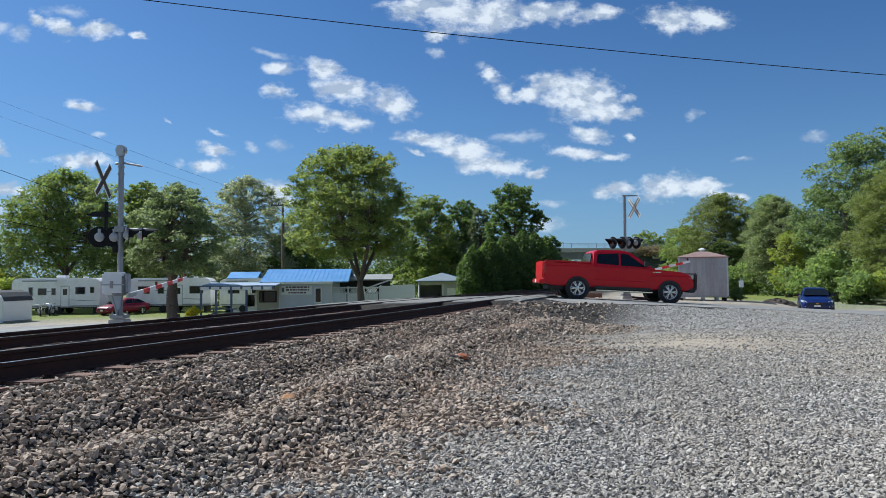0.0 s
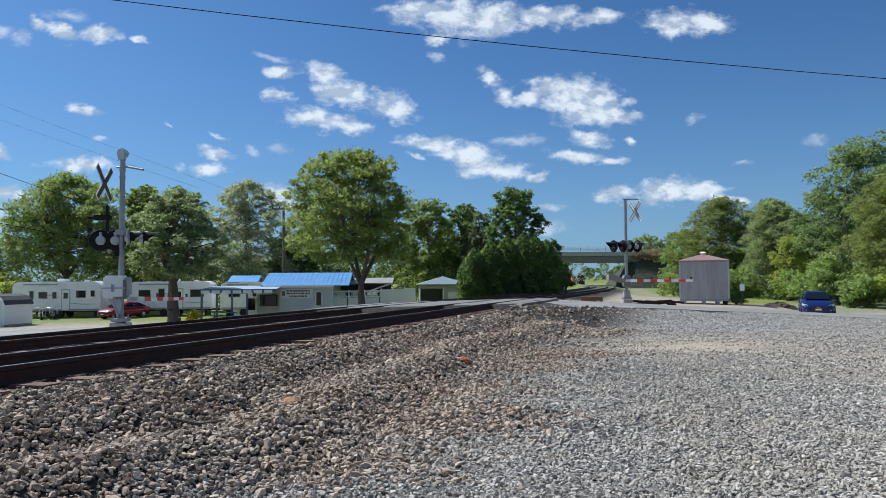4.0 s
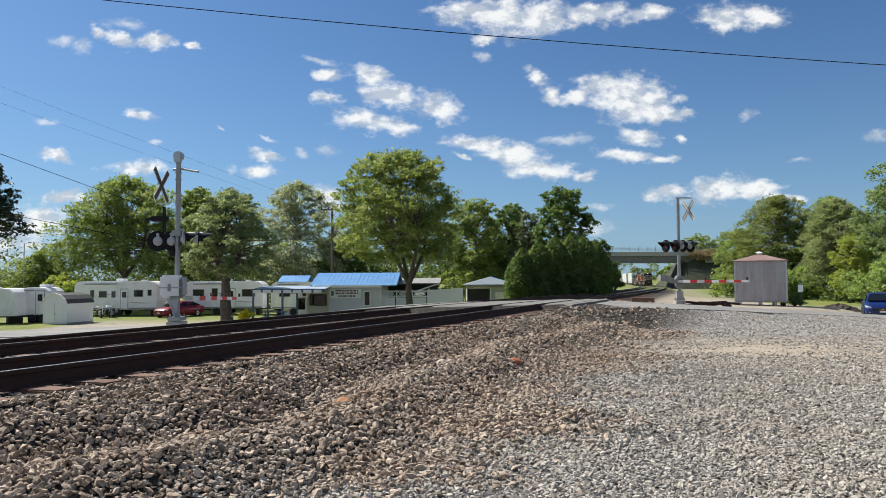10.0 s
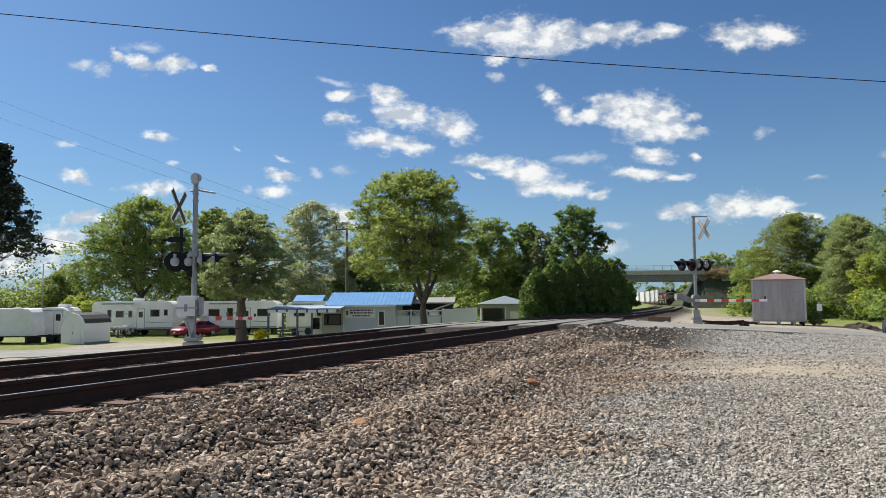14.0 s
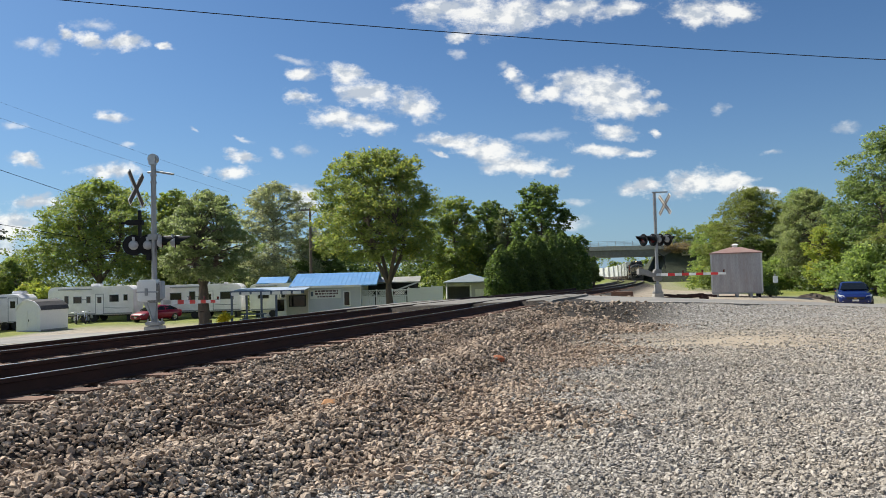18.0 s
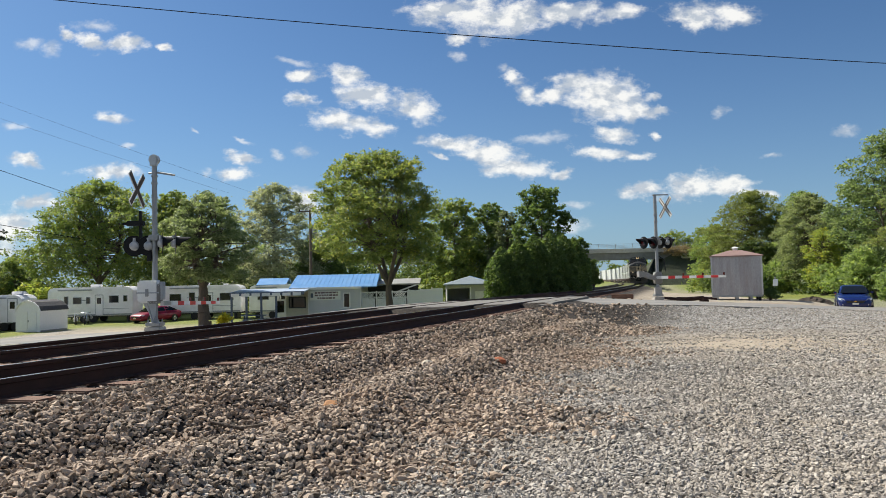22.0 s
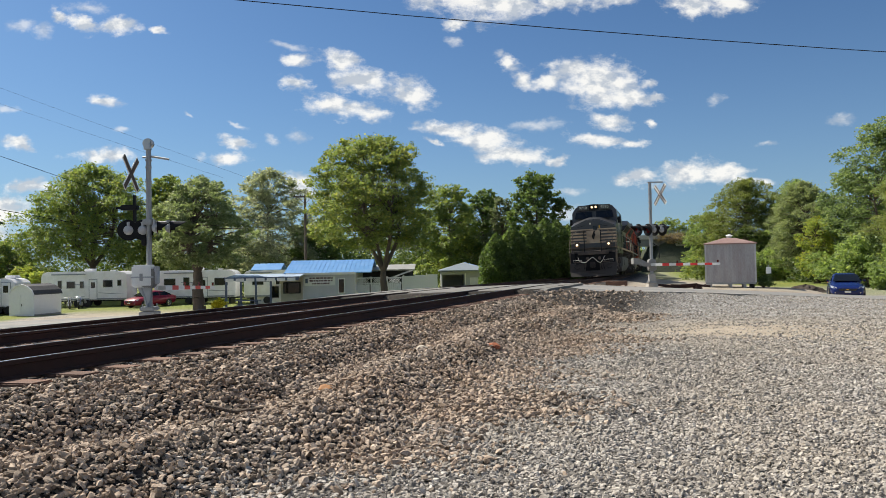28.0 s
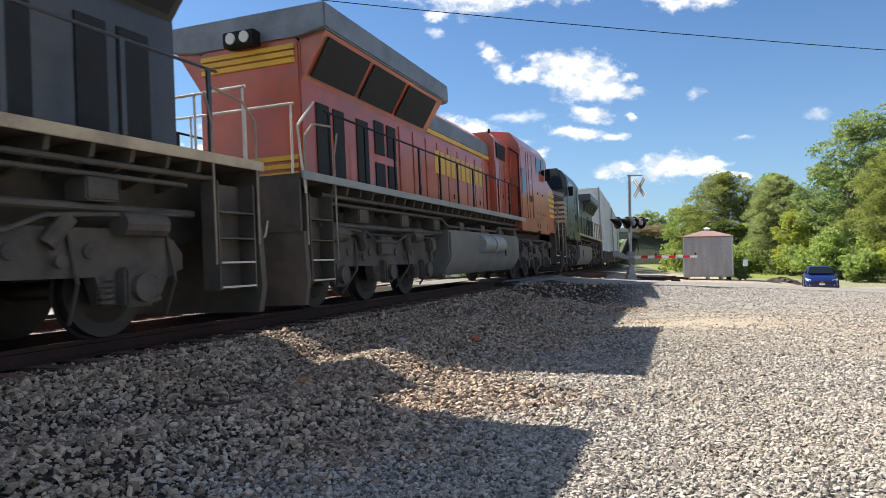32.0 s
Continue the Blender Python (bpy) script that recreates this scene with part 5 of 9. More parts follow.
LOCOS = [locomotive("loco_black", "loco_tan", "loco_tan", "black road locomotive with pale nose bands, headlights lit", lettered=True),
         locomotive("loco_orange", "loco_yellow", "loco_gray", "orange locomotive with yellow bands running long end first"),
         locomotive("loco_black", "loco_tan", "loco_tan", "dark third locomotive with a grimy hood, unlit", roof="loco_black")]
FIRST_CAR = well_car(0)
CARS = [FIRST_CAR] + [copy_thing(FIRST_CAR, Matrix()) for _ in range(13)]


def front_s(t):
    """How far along the line the leading end stands."""
    return float(np.interp(t, [0, 9, 11, 13, 18, 21, 23, 25, 28, 29.5, 30, 30.5, 31, 31.5, 32], [428, 302, 274, 249, 185, 145, 115.5, 84.8, 42.3, 21.4, 14.3, 7.1, -1.2, -9.3, -17.6]))


def rail_pose(s_a, s_b, reverse=False):
    """The pose of a car whose leading end is at s_a and trailing end at s_b (s_b > s_a)."""
    k = s_b - s_a
    p, q = on_line(s_a + 0.2 * k), on_line(s_a + 0.8 * k)
    ahead = (p - q).normalized()
    mid = (p + q) / 2
    if reverse:
        ahead = -ahead
    right = ahead.cross(Vector((0, 0, 1))).normalized()
    up = right.cross(ahead)
    lean = CANT if not reverse else -CANT
    right2 = (right * math.cos(math.atan(CANT)) + up * (-CANT if not reverse else CANT)).normalized()
    # the line's right side is on the left of a train coming this way
    up2 = right2.cross(ahead).normalized()
    m = Matrix((ahead, -right2, up2)).transposed().to_4x4()
    front = mid + ahead * (k / 2)
    return Matrix.Translation(front) @ m


def key_train():
    times = [0, 3, 6, 9, 11, 13, 15.5, 18, 19.5, 21, 23, 24, 25, 26, 27, 28, 28.5, 29, 29.5, 30, 30.5, 31, 31.5, 32]
    units = []
    s = 0.0
    for k, ob in enumerate(LOCOS):
        units.append((ob, s, s + 21.2, k == 1))
        s += 22.1
    for ob in CARS:
        units.append((ob, s, s + 21.0, False))
        s += 21.6
    for ob, a, b, rev in units:
        walk(ob, [(t, rail_pose(front_s(t) + a, front_s(t) + b, rev)) for t in times])


# ---- crossing signals, relay shed, crossing surface ----
def crossbuck_blade(parent, c, ang, yaw, lined, w=1.22, h=0.2):
    m = Matrix.Translation(c) @ pose(0, 0, 0, 0, 0, yaw) @ pose(0, 0, 0, 0, ang, 0)
    bm = B()
    box_bm(bm, -w / 2, w / 2, -0.006, 0.006, -h / 2, h / 2, 0.003)
    bl = part("crossbuck_blade", bm, M["white_paint"], parent, "white blade with dark bars")
    bl.matrix_local = m
    for f0, f1 in ((0.007, 0.016), (-0.016, -0.007)):
        for z0, z1 in ((0.03, 0.085), (-0.085, -0.03)) if lined else ((-0.066, 0.066),):
            box_part("blade_bar", (-w / 2 + 0.03, w / 2 - 0.03, f0, f1, z0, z1), M["running_gear"], bl, 0, "dark lettering bar")


def lamp_unit(parent, c, yaw, lit=False):
    """A flashing-light head: round black backboard, hood, red lens."""
    m = Matrix.Translation(c) @ pose(0, 0, 0, 0, 0, yaw)
    bm = B()
    cyl_bm(bm, (0, 0.0, 0), (0, 0.012, 0), 0.285, seg=28)
    bk = part("backboard", bm, M["black_paint"], parent)
    bk.matrix_local = m
    bm = B()
    cyl_bm(bm, (0, 0.01, 0), (0, 0.06, 0), 0.13, 0.125, seg=20)
    cyl_bm(bm, (0, 0.06, 0), (0, 0.11, 0), 0.125, 0.095, seg=20)
    cyl_bm(bm, (0, 0.11, 0), (0, 0.14, 0), 0.095, 0.04, seg=20)
    cyl_bm(bm, (0, 0.06, 0.09), (0, 0.06, 0.22), 0.04, seg=10)
    part("lamp_housing", bm, M["lamp_silver"], bk, "silver bowl-shaped lamp housing", 50)
    bm = B()
    cyl_bm(bm, (0, -0.02, 0), (0, 0, 0), 0.15, seg=20)
    part("lens", bm, M["red_lens"], bk, "dark red glass lens")
    bm = B()
    n = 12
    ring = []
    for k in range(n + 1):
        a = math.pi * (-0.1 + 1.2 * k / n)
        ring.append(((0.18 * math.cos(a), 0.18 * math.sin(a))))
    for (a0, b0), (a1, b1) in zip(ring, ring[1:]):
        for sc in (1.0, 0.96):
            vs = [bm.verts.new(v) for v in ((a0 * sc, 0, b0 * sc), (a1 * sc, 0, b1 * sc), (a1 * sc, -0.12 - 0.3 * max(0, b1 / 0.18), b1 * sc), (a0 * sc, -0.12 - 0.3 * max(0, b0 / 0.18), b0 * sc))]
            bm.faces.new(vs)
    part("visor", bm, M["black_paint"], bk)
    return bk


def crossing_signal(x, y, z, yaw, height, gate_len, gate_z, label, lamps, gate_yaw, cross_yaw, cross_z):
    sig = thing("crossing_signal", pose(x, y, z, 0, 0, yaw), label, "crossing signal", "level crossing signals")
    bm = B()
    box_bm(bm, -0.22, 0.22, -0.22, 0.22, -0.35, 0.04, 0.02)
    part("footing", bm, M["concrete"], sig)
    bm = B()
    box_bm(bm, -0.2, 0.2, -0.2, 0.2, 0.06, 0.16, 0.02)
    for k in range(4):
        cyl_bm(bm, (0.14 * (1 if k % 2 else -1), 0.14 * (1 if k > 1 else -1), 0.14), (0.14 * (1 if k % 2 else -1), 0.14 * (1 if k > 1 else -1), 0.24), 0.02, seg=6)
    part("junction_base", bm, M["steel_paint"], sig)
    bm = B()
    cyl_bm(bm, (0, 0, 0.16), (0, 0, height), 0.075, 0.07, seg=18)
    part("mast", bm, M["steel_paint"], sig, "gray steel mast", 40)
    for zz in (height - 0.35, height - 0.55, height - 0.95, height - 1.25, 2.5):
        bm = B()
        cyl_bm(bm, (0, 0, zz), (0, 0, zz + 0.04), 0.09, seg=16)
        part("clamp", bm, M["steel_paint"], sig)
    c = Vector((0.0, -0.14, cross_z))
    for k, ang in enumerate((46, -46)):
        crossbuck_blade(sig, c + Vector((0, -0.02 * k, 0)) + Vector(CROSS_OFF[label]), ang, cross_yaw, cross_yaw > 0)
    return sig


CROSS_OFF = {"gray mast signal with crossbuck, bell and striped lowered gate": (-0.42, 0.0, 0.0),
             "weathered mast signal with crossbuck, lamps and lowered gate": (0.42, 0.0, 0.0)}


M["weathered_iron"] = mat("weathered_iron", (0.26, 0.26, 0.255), 0.7, 0.2, var=0.25, scale=4, dirt=(0.16, 0.13, 0.1), dirt_amt=0.5)


GATE_ARMS = []


def gate(sig, length, z, yaw, arm_from, n, arm_yaw, arm_z, counter=True):
    g = part("gate_mechanism", gate_box(), M["weathered_iron"], sig, "pale cast gate mechanism housing", 35)
    g.matrix_local = pose(0, 0, z, 0, 0, yaw)
    bm = B()
    box_bm(bm, 0.0, arm_from + length, -0.27, -0.245, -0.03, 0.03, 0.004)
    box_bm(bm, -0.1, arm_from, -0.275, -0.2, -0.06, 0.06, 0.01)
    arm = part("gate_arm", bm, M["aluminium"], sig, "lowered gate arm with red and white panels")
    arm.matrix_local = pose(0, 0, arm_z, 0, 0, arm_yaw)
    GATE_ARMS.append((arm, arm_z, arm_yaw))
    step = length / n
    for k in range(n):
        bm = B()
        x0 = arm_from + k * step
        h0 = 0.066 - 0.02 * k / n
        box_bm(bm, x0, x0 + step, -0.285, -0.235, -h0, h0, 0.004)
        part("gate_arm_panel", bm, M["red_reflective"] if k % 2 else M["white_paint"], arm, "red reflective panel" if k % 2 else "white panel")
    for f in (0.35, 0.65, 0.97):
        bm = B()
        x0 = arm_from + length * f
        cyl_bm(bm, (x0, -0.26, 0.06), (x0, -0.26, 0.17), 0.04, seg=10)
        part("gate_lamp", bm, M["red_lens"], arm, "small red gate lamp")
    if counter:
        for yy in (-0.24, 0.24):
            bm = B()
            prism_bm(bm, [(0.1, -0.06), (-0.25, -0.1), (-0.5, -0.02), (-0.7, 0.14), (-0.7, 0.26), (-0.5, 0.24), (-0.25, 0.1), (0.1, 0.06)], yy - 0.02, yy + 0.02, "y")
            part("counterweight_arm", bm, M["weathered_iron"], g)
        box_part("counterweight", (-0.88, -0.62, -0.28, 0.28, 0.02, 0.3), M["weathered_iron"], g, 0.02)
    return g


def gate_box():
    bm = B()
    prof = [(-0.14, -0.3), (0.14, -0.3), (0.18, -0.2), (0.18, 0.16), (0.12, 0.26), (-0.12, 0.26), (-0.18, 0.16), (-0.18, -0.2)]
    prism_bm(bm, prof, -0.2, 0.2, "y")
    bmesh.ops.bevel(bm, geom=list(bm.edges), offset=0.03, segments=2, affect="EDGES")
    return bm


def left_signal():
    label = "gray mast signal with crossbuck, bell and striped lowered gate"
    s = crossing_signal(-7.8, 19.4, 0.3, 0, 4.55, 0, 0, label, [], 0, -92, 3.84)
    bm = B()
    cyl_bm(bm, (0, -0.06, 4.68), (0, 0.06, 4.68), 0.14, seg=26)
    cyl_bm(bm, (0, -0.1, 4.68), (0, -0.06, 4.68), 0.1, seg=20)
    box_bm(bm, -0.09, 0.09, -0.12, 0.02, 4.5, 4.72, 0.01)
    part("bell", bm, M["aluminium"], s, "round silver crossing bell", 40)
    bm = B()
    tube_bm(bm, [(-0.16, 0, 4.3), (0.1, 0, 4.32), (0.6, -0.1, 4.22)], 0.03)
    part("pipe_arm", bm, M["steel_paint"], s)
    bm = B()
    tube_bm(bm, [(-0.75, -0.02, 2.48), (0.7, 0.02, 2.5)], 0.03)
    box_bm(bm, -0.14, 0.14, -0.12, 0.12, 2.42, 2.58, 0.02)
    part("light_bracket", bm, M["steel_paint"], s)
    lamp_unit(s, (-0.53, -0.08, 2.28), 200)
    lamp_unit(s, (-0.17, 0.0, 2.28), 200)
    lamp_unit(s, (0.26, -0.1, 2.33), 112)
    lamp_unit(s, (0.6, -0.05, 2.33), 112)
    bm = B()
    box_bm(bm, -0.75, -0.3, -0.1, 0.1, 2.84, 2.98, 0.02)
    box_bm(bm, -0.9, -0.72, -0.04, 0.04, 2.87, 2.93, 0.01)
    box_bm(bm, -0.42, -0.36, -0.05, 0.05, 2.5, 3.25)
    part("upper_lamp", bm, M["black_paint"], s, "black side-facing lamp with visor")
    box_part("relay_box", (-0.18, -0.06, -0.1, 0.1, 1.85, 2.05), M["black_paint"], s, 0.01)
    g = gate(s, 4.6, 0.98, 8, 0.45, 9, 90.6, 0.68, counter=False)
    bm = B()
    box_bm(bm, -0.42, 0.14, -0.22, 0.22, -0.28, 0.34, 0.05)
    cover = part("mechanism_cover", bm, M["white_paint"], g, "off-white mechanism cover")
    box_part("cover_band", (-0.43, 0.15, -0.23, 0.23, -0.02, 0.02), M["lamp_silver"], cover, 0.004)
    box_part("cover_latch", (-0.2, -0.12, -0.245, -0.22, -0.1, 0.1), M["steel_paint"], cover, 0.005)
    box_part("side_box", (0.15, 0.24, -0.16, 0.16, -0.2, 0.3), M["lamp_silver"], g, 0.02)
    bm = B()
    prism_bm(bm, [(-0.3, -0.28), (0.06, -0.28), (0.03, -0.62), (-0.06, -0.8), (-0.1, -0.62)], -0.1, 0.1, "y")
    part("support_bracket", bm, M["lamp_silver"], g)
    bm = B()
    tube_bm(bm, [(-0.18, -0.1, 0.72), (-0.02, -0.12, 0.16)], 0.03)
    part("conduit", bm, M["steel_paint"], s)


def right_signal():
    label = "weathered mast signal with crossbuck, lamps and lowered gate"
    s = crossing_signal(10.2, 32.0, 0.38, 0, 4.75, 0, 0, label, [], 0, 107, 4.15)
    bm = B()
    box_bm(bm, -0.14, 0.14, -0.14, 0.14, 0.1, 0.5, 0.03)
    part("concrete_collar", bm, M["concrete"], s)
    bm = B()
    box_bm(bm, -0.1, 0.62, -0.05, 0.05, 4.72, 4.77, 0.01)
    part("top_arm", bm, M["steel_paint"], s)
    bm = B()
    tube_bm(bm, [(-0.75, 0, 2.72), (0.75, 0, 2.72)], 0.03)
    box_bm(bm, -0.12, 0.12, -0.1, 0.1, 2.64, 2.8, 0.02)
    part("light_bracket", bm, M["steel_paint"], s)
    for x, yaw in ((-0.6, -66), (-0.16, -66), (0.2, 118), (0.56, 118)):
        lamp_unit(s, (x, -0.06 if yaw < 90 else 0.06, 2.54), yaw)
    g = gate(s, 2.85, 0.93, -4, 0.3, 9, -40, 0.93, counter=True)
    bm = B()
    tube_bm(bm, [(0.05, -0.1, 1.9), (0.3, -0.1, 1.75), (0.36, -0.1, 1.2)], 0.02)
    part("cable", bm, M["black_paint"], s)


left_signal()
right_signal()


M["bungalow"] = mat("bungalow", (0.4, 0.39, 0.4), 0.5, 0.4, var=0.34, scale=1.2, fine=20, stretch=(3, 3, 0.35), bump=0.12, dirt=(0.27, 0.2, 0.18), dirt_amt=0.4, dirt_scale=1.5)
M["bungalow_roof"] = mat("bungalow_roof", (0.3, 0.19, 0.165), 0.6, 0.3, var=0.25, scale=2, dirt=(0.35, 0.3, 0.26), dirt_amt=0.4)


def relay_shed():
    t = thing("relay_shed", pose(16.55, 38.25, 0.05, 0, 0, -22), "weathered galvanised relay shed with a low rusty hipped roof", "shed")
    w, dpt = 1.26, 1.2
    box_part("wall_panel", (-w, w, -dpt, -dpt + 0.04, 0.2, 2.25), M["bungalow"], t, 0.004)
    box_part("wall_panel", (-w, w, dpt - 0.04, dpt, 0.2, 2.25), M["bungalow"], t, 0.004)
    for sd in (-1, 1):
        box_part("wall_panel", (min(sd * w, sd * (w - 0.04)), max(sd * w, sd * (w - 0.04)), -dpt + 0.04, dpt - 0.04, 0.2, 2.25), M["bungalow"], t, 0.004)
    for x in (-1.17, -0.86, -0.42, 0.05, 0.46, 0.86, 1.17):
        box_part("wall_seam", (x - 0.025, x + 0.025, -dpt - 0.022, -dpt, 0.22, 2.22), M["bungalow"], t, 0.004)
    box_part("corner_trim", (-w - 0.02, -w + 0.06, -dpt - 0.026, -dpt + 0.06, 0.2, 2.26), M["aluminium"], t, 0.004)
    box_part("corner_trim", (w - 0.06, w + 0.02, -dpt - 0.026, -dpt + 0.06, 0.2, 2.26), M["aluminium"], t, 0.004)
    box_part("floor_frame", (-w, w, -dpt, dpt, 0.1, 0.2), M["steel_paint"], t, 0.01)
    bm = B()
    e = 0.07
    a = [bm.verts.new(v) for v in ((-w - e, -dpt - e, 2.25), (w + e, -dpt - e, 2.25), (w + e, dpt + e, 2.25), (-w - e, dpt + e, 2.25))]
    b = [bm.verts.new(v.co + Vector((0, 0, 0.06))) for v in a]
    c = [bm.verts.new(v) for v in ((-0.3, -0.2, 2.62), (0.3, -0.2, 2.62), (0.3, 0.2, 2.62), (-0.3, 0.2, 2.62))]
    for lo, hi in ((a, b), (b, c)):
        for k in range(4):
            bm.faces.new((lo[k], lo[(k + 1) % 4], hi[(k + 1) % 4], hi[k]))
    bm.faces.new(c)
    bm.faces.new(a[::-1])
    roof = part("roof", bm, M["bungalow_roof"], t, "rust-tinted shallow hipped roof")
    bm = B()
    cyl_bm(bm, (0, 0, 2.6), (0, 0, 2.74), 0.13, seg=16)
    cyl_bm(bm, (0, 0, 2.74), (0, 0, 2.82), 0.22, 0.05, seg=16)
    part("roof_vent", bm, M["white_paint"], roof, "pale mushroom roof vent")
    for x in (-1.15, -1.0, 0.0, 0.7, 1.1):
        for y in (-1.1, 1.1):
            box_part("pier", (x - 0.07, x + 0.07, y - 0.1, y + 0.1, -0.2, 0.1), M["concrete"] if x != 1.1 else M["black_paint"], t, 0.01)


relay_shed()


def crossing_surface():
    """Rubber and asphalt panels between and outside the rails."""
    t = thing("crossing_surface", Matrix(), "gray asphalt crossing surface flush between the rails", "crossing surface", kind="structure")
    for o0, o1 in ((-6.2, -5.1), (-4.9, -3.6), (-3.4, -0.85), (-0.65, 0.65), (0.86, 1.75)):
        bm = B()
        prev = None
        s = 17.6
        rnd = random.Random(int(o0 * 10) + 90)
        while s <= 25.2:
            ring = []
            fall = -0.05 if s < 17.7 else 0.0
            for o, up in ((o0, -0.014), (o1, -0.014 if o1 < 1.5 else -0.06), (o1, -0.3), (o0, -0.3)):
                sk = s - 0.12 * o + rnd.uniform(-0.06, 0.06)
                ring.append(bm.verts.new(on_line(sk, o, up + (fall + rnd.uniform(-0.008, 0.004) if up > -0.2 else 0))))
            if prev:
                for k in range(4):
                    bm.faces.new((prev[k], prev[(k + 1) % 4], ring[(k + 1) % 4], ring[k]))
            else:
                bm.faces.new(ring)
            prev = ring
            s += 0.5
        bm.faces.new(prev[::-1])
        part("crossing_panel", bm, M["crossing_dark"], t)


crossing_surface()


# ---- road vehicles ----
M["rim"] = mat("rim", (0.6, 0.6, 0.61), 0.25, 0.9, var=0.08, bump=0)
M["tail_red"] = mat("tail_red", (0.45, 0.01, 0.012), 0.2, var=0.05, bump=0, coat=0.6)
M["headlamp_glass"] = mat("headlamp_glass", (0.4, 0.42, 0.44), 0.08, var=0.05, bump=0, spec=0.9)
M["trim_black"] = mat("trim_black", (0.02, 0.02, 0.021), 0.55, var=0.15)


def wheel_parts(parent, x, y, r, w, spokes=6):
    """A road wheel: tyre with rim and spokes."""
    sd = 1 if y > 0 else -1
    bm = B()
    n = 28
    prof = [(-w / 2, r * 0.68), (-w / 2, r * 0.94), (-w / 2 + 0.03, r), (w / 2 - 0.03, r), (w / 2, r * 0.94), (w / 2, r * 0.68)]
    rings = []
    for k in range(n):
        a = 2 * math.pi * k / n
        rings.append([bm.verts.new((p * math.cos(a), q, p * math.sin(a))) for q, p in prof])
    for k in range(n):
        a, b = rings[k], rings[(k + 1) % n]
        for i in range(len(prof)):
            bm.faces.new((a[i], a[(i + 1) % len(prof)], b[(i + 1) % len(prof)], b[i]))
    ty = part("wheel", bm, M["tyre"], parent, smooth_angle=40)
    ty.matrix_local = pose(x, y, r)
    bm = B()
    cyl_bm(bm, (0, sd * (w / 2 - 0.06), 0), (0, sd * (w / 2 - 0.05), 0), r * 0.69, seg=24)
    part("wheel_well_disc", bm, M["trim_black"], ty)
    bm = B()
    for k in range(spokes):
        a = 2 * math.pi * k / spokes
        p0 = Vector((math.cos(a) * r * 0.12, sd * (w / 2 - 0.01), math.sin(a) * r * 0.12))
        for da in (-0.16, 0.16):
            p1 = Vector((math.cos(a + da) * r * 0.66, sd * (w / 2 - 0.02), math.sin(a + da) * r * 0.66))
            cyl_bm(bm, p0, p1, 0.035, 0.03, 6)
    cyl_bm(bm, (0, sd * (w / 2 - 0.05), 0), (0, sd * (w / 2 + 0.005), 0), r * 0.17, seg=14)
    for k in range(n):
        a0, a1 = 2 * math.pi * k / n, 2 * math.pi * (k + 1) / n
        vs = [bm.verts.new((q * math.cos(a), sd * yy, q * math.sin(a))) for a, q, yy in ((a0, r * 0.7, w / 2 + 0.004), (a1, r * 0.7, w / 2 + 0.004), (a1, r * 0.62, w / 2 - 0.02), (a0, r * 0.62, w / 2 - 0.02))]
        bm.faces.new(vs)
    part("rim", bm, M["rim"], ty, "bright alloy rim")
    return ty


def body_shell(parent, prof, half, material, name="body", tuck=0.0, bevel=0.05, top_in=0.0):
    """A side outline (x, z) drawn across the width, sides leaning in towards the top."""
    bm = B()
    zs = [z for _, z in prof]
    lo, hi = min(zs), max(zs)
    rows = []
    for sd in (-1, 1):
        rows.append([bm.verts.new((x, sd * (half - top_in * max(0, (z - lo) / (hi - lo)) - tuck * max(0.0, 1 - (z - lo) / 0.25)), z)) for x, z in prof])
    n = len(prof)
    for i in range(n):
        bm.faces.new((rows[0][i], rows[0][(i + 1) % n], rows[1][(i + 1) % n], rows[1][i]))
    bm.faces.new(rows[0][::-1])
    bm.faces.new(rows[1])
    bmesh.ops.recalc_face_normals(bm, faces=bm.faces)
    bmesh.ops.bevel(bm, geom=list(bm.edges), offset=bevel, segments=3, affect="EDGES", clamp_overlap=True)
    return part(name, bm, material, parent, smooth_angle=30)


def arch(parent, x, half, r):
    for sd in (-1, 1):
        bm = B()
        n = 24
        outer = [bm.verts.new((x + r * 1.15 * math.cos(a), sd * (half + 0.006), r * 0.98 + r * 1.15 * math.sin(a))) for a in [2 * math.pi * k / n for k in range(n)]]
        inner = [bm.verts.new((x + r * 1.12 * math.cos(a), sd * (half - 0.02), r * 0.98 + r * 1.12 * math.sin(a))) for a in [2 * math.pi * k / n for k in range(n)]]
        for k in range(n):
            bm.faces.new((outer[k], outer[(k + 1) % n], inner[(k + 1) % n], inner[k]))
        bm.faces.new([bm.verts.new((v.co.x, sd * (half + 0.003), v.co.z)) for v in inner])
        part("wheel_arch", bm, M["trim_black"], parent)


def side_panel(parent, name, pts, half_at, material, proud=0.006):
    """A pane or panel on both flanks from a side outline."""
    for sd in (-1, 1):
        bm = B()
        a = [bm.verts.new((x, sd * (half_at(z) + proud), z)) for x, z in pts]
        b = [bm.verts.new((x, sd * (half_at(z) - 0.02), z)) for x, z in pts]
        n = len(pts)
        bm.faces.new(a)
        for i in range(n):
            bm.faces.new((a[i], a[(i + 1) % n], b[(i + 1) % n], b[i]))
        part(name, bm, material, parent)


def pane(parent, name, quad, material, thick=0.015):
    bm = B()
    vs = [bm.verts.new(q) for q in quad]
    f = bm.faces.new(vs)
    f.normal_update()
    r = bmesh.ops.extrude_face_region(bm, geom=[f])
    bmesh.ops.translate(bm, vec=f.normal * thick, verts=[e for e in r["geom"] if isinstance(e, bmesh.types.BMVert)])
    return part(name, bm, material, parent)


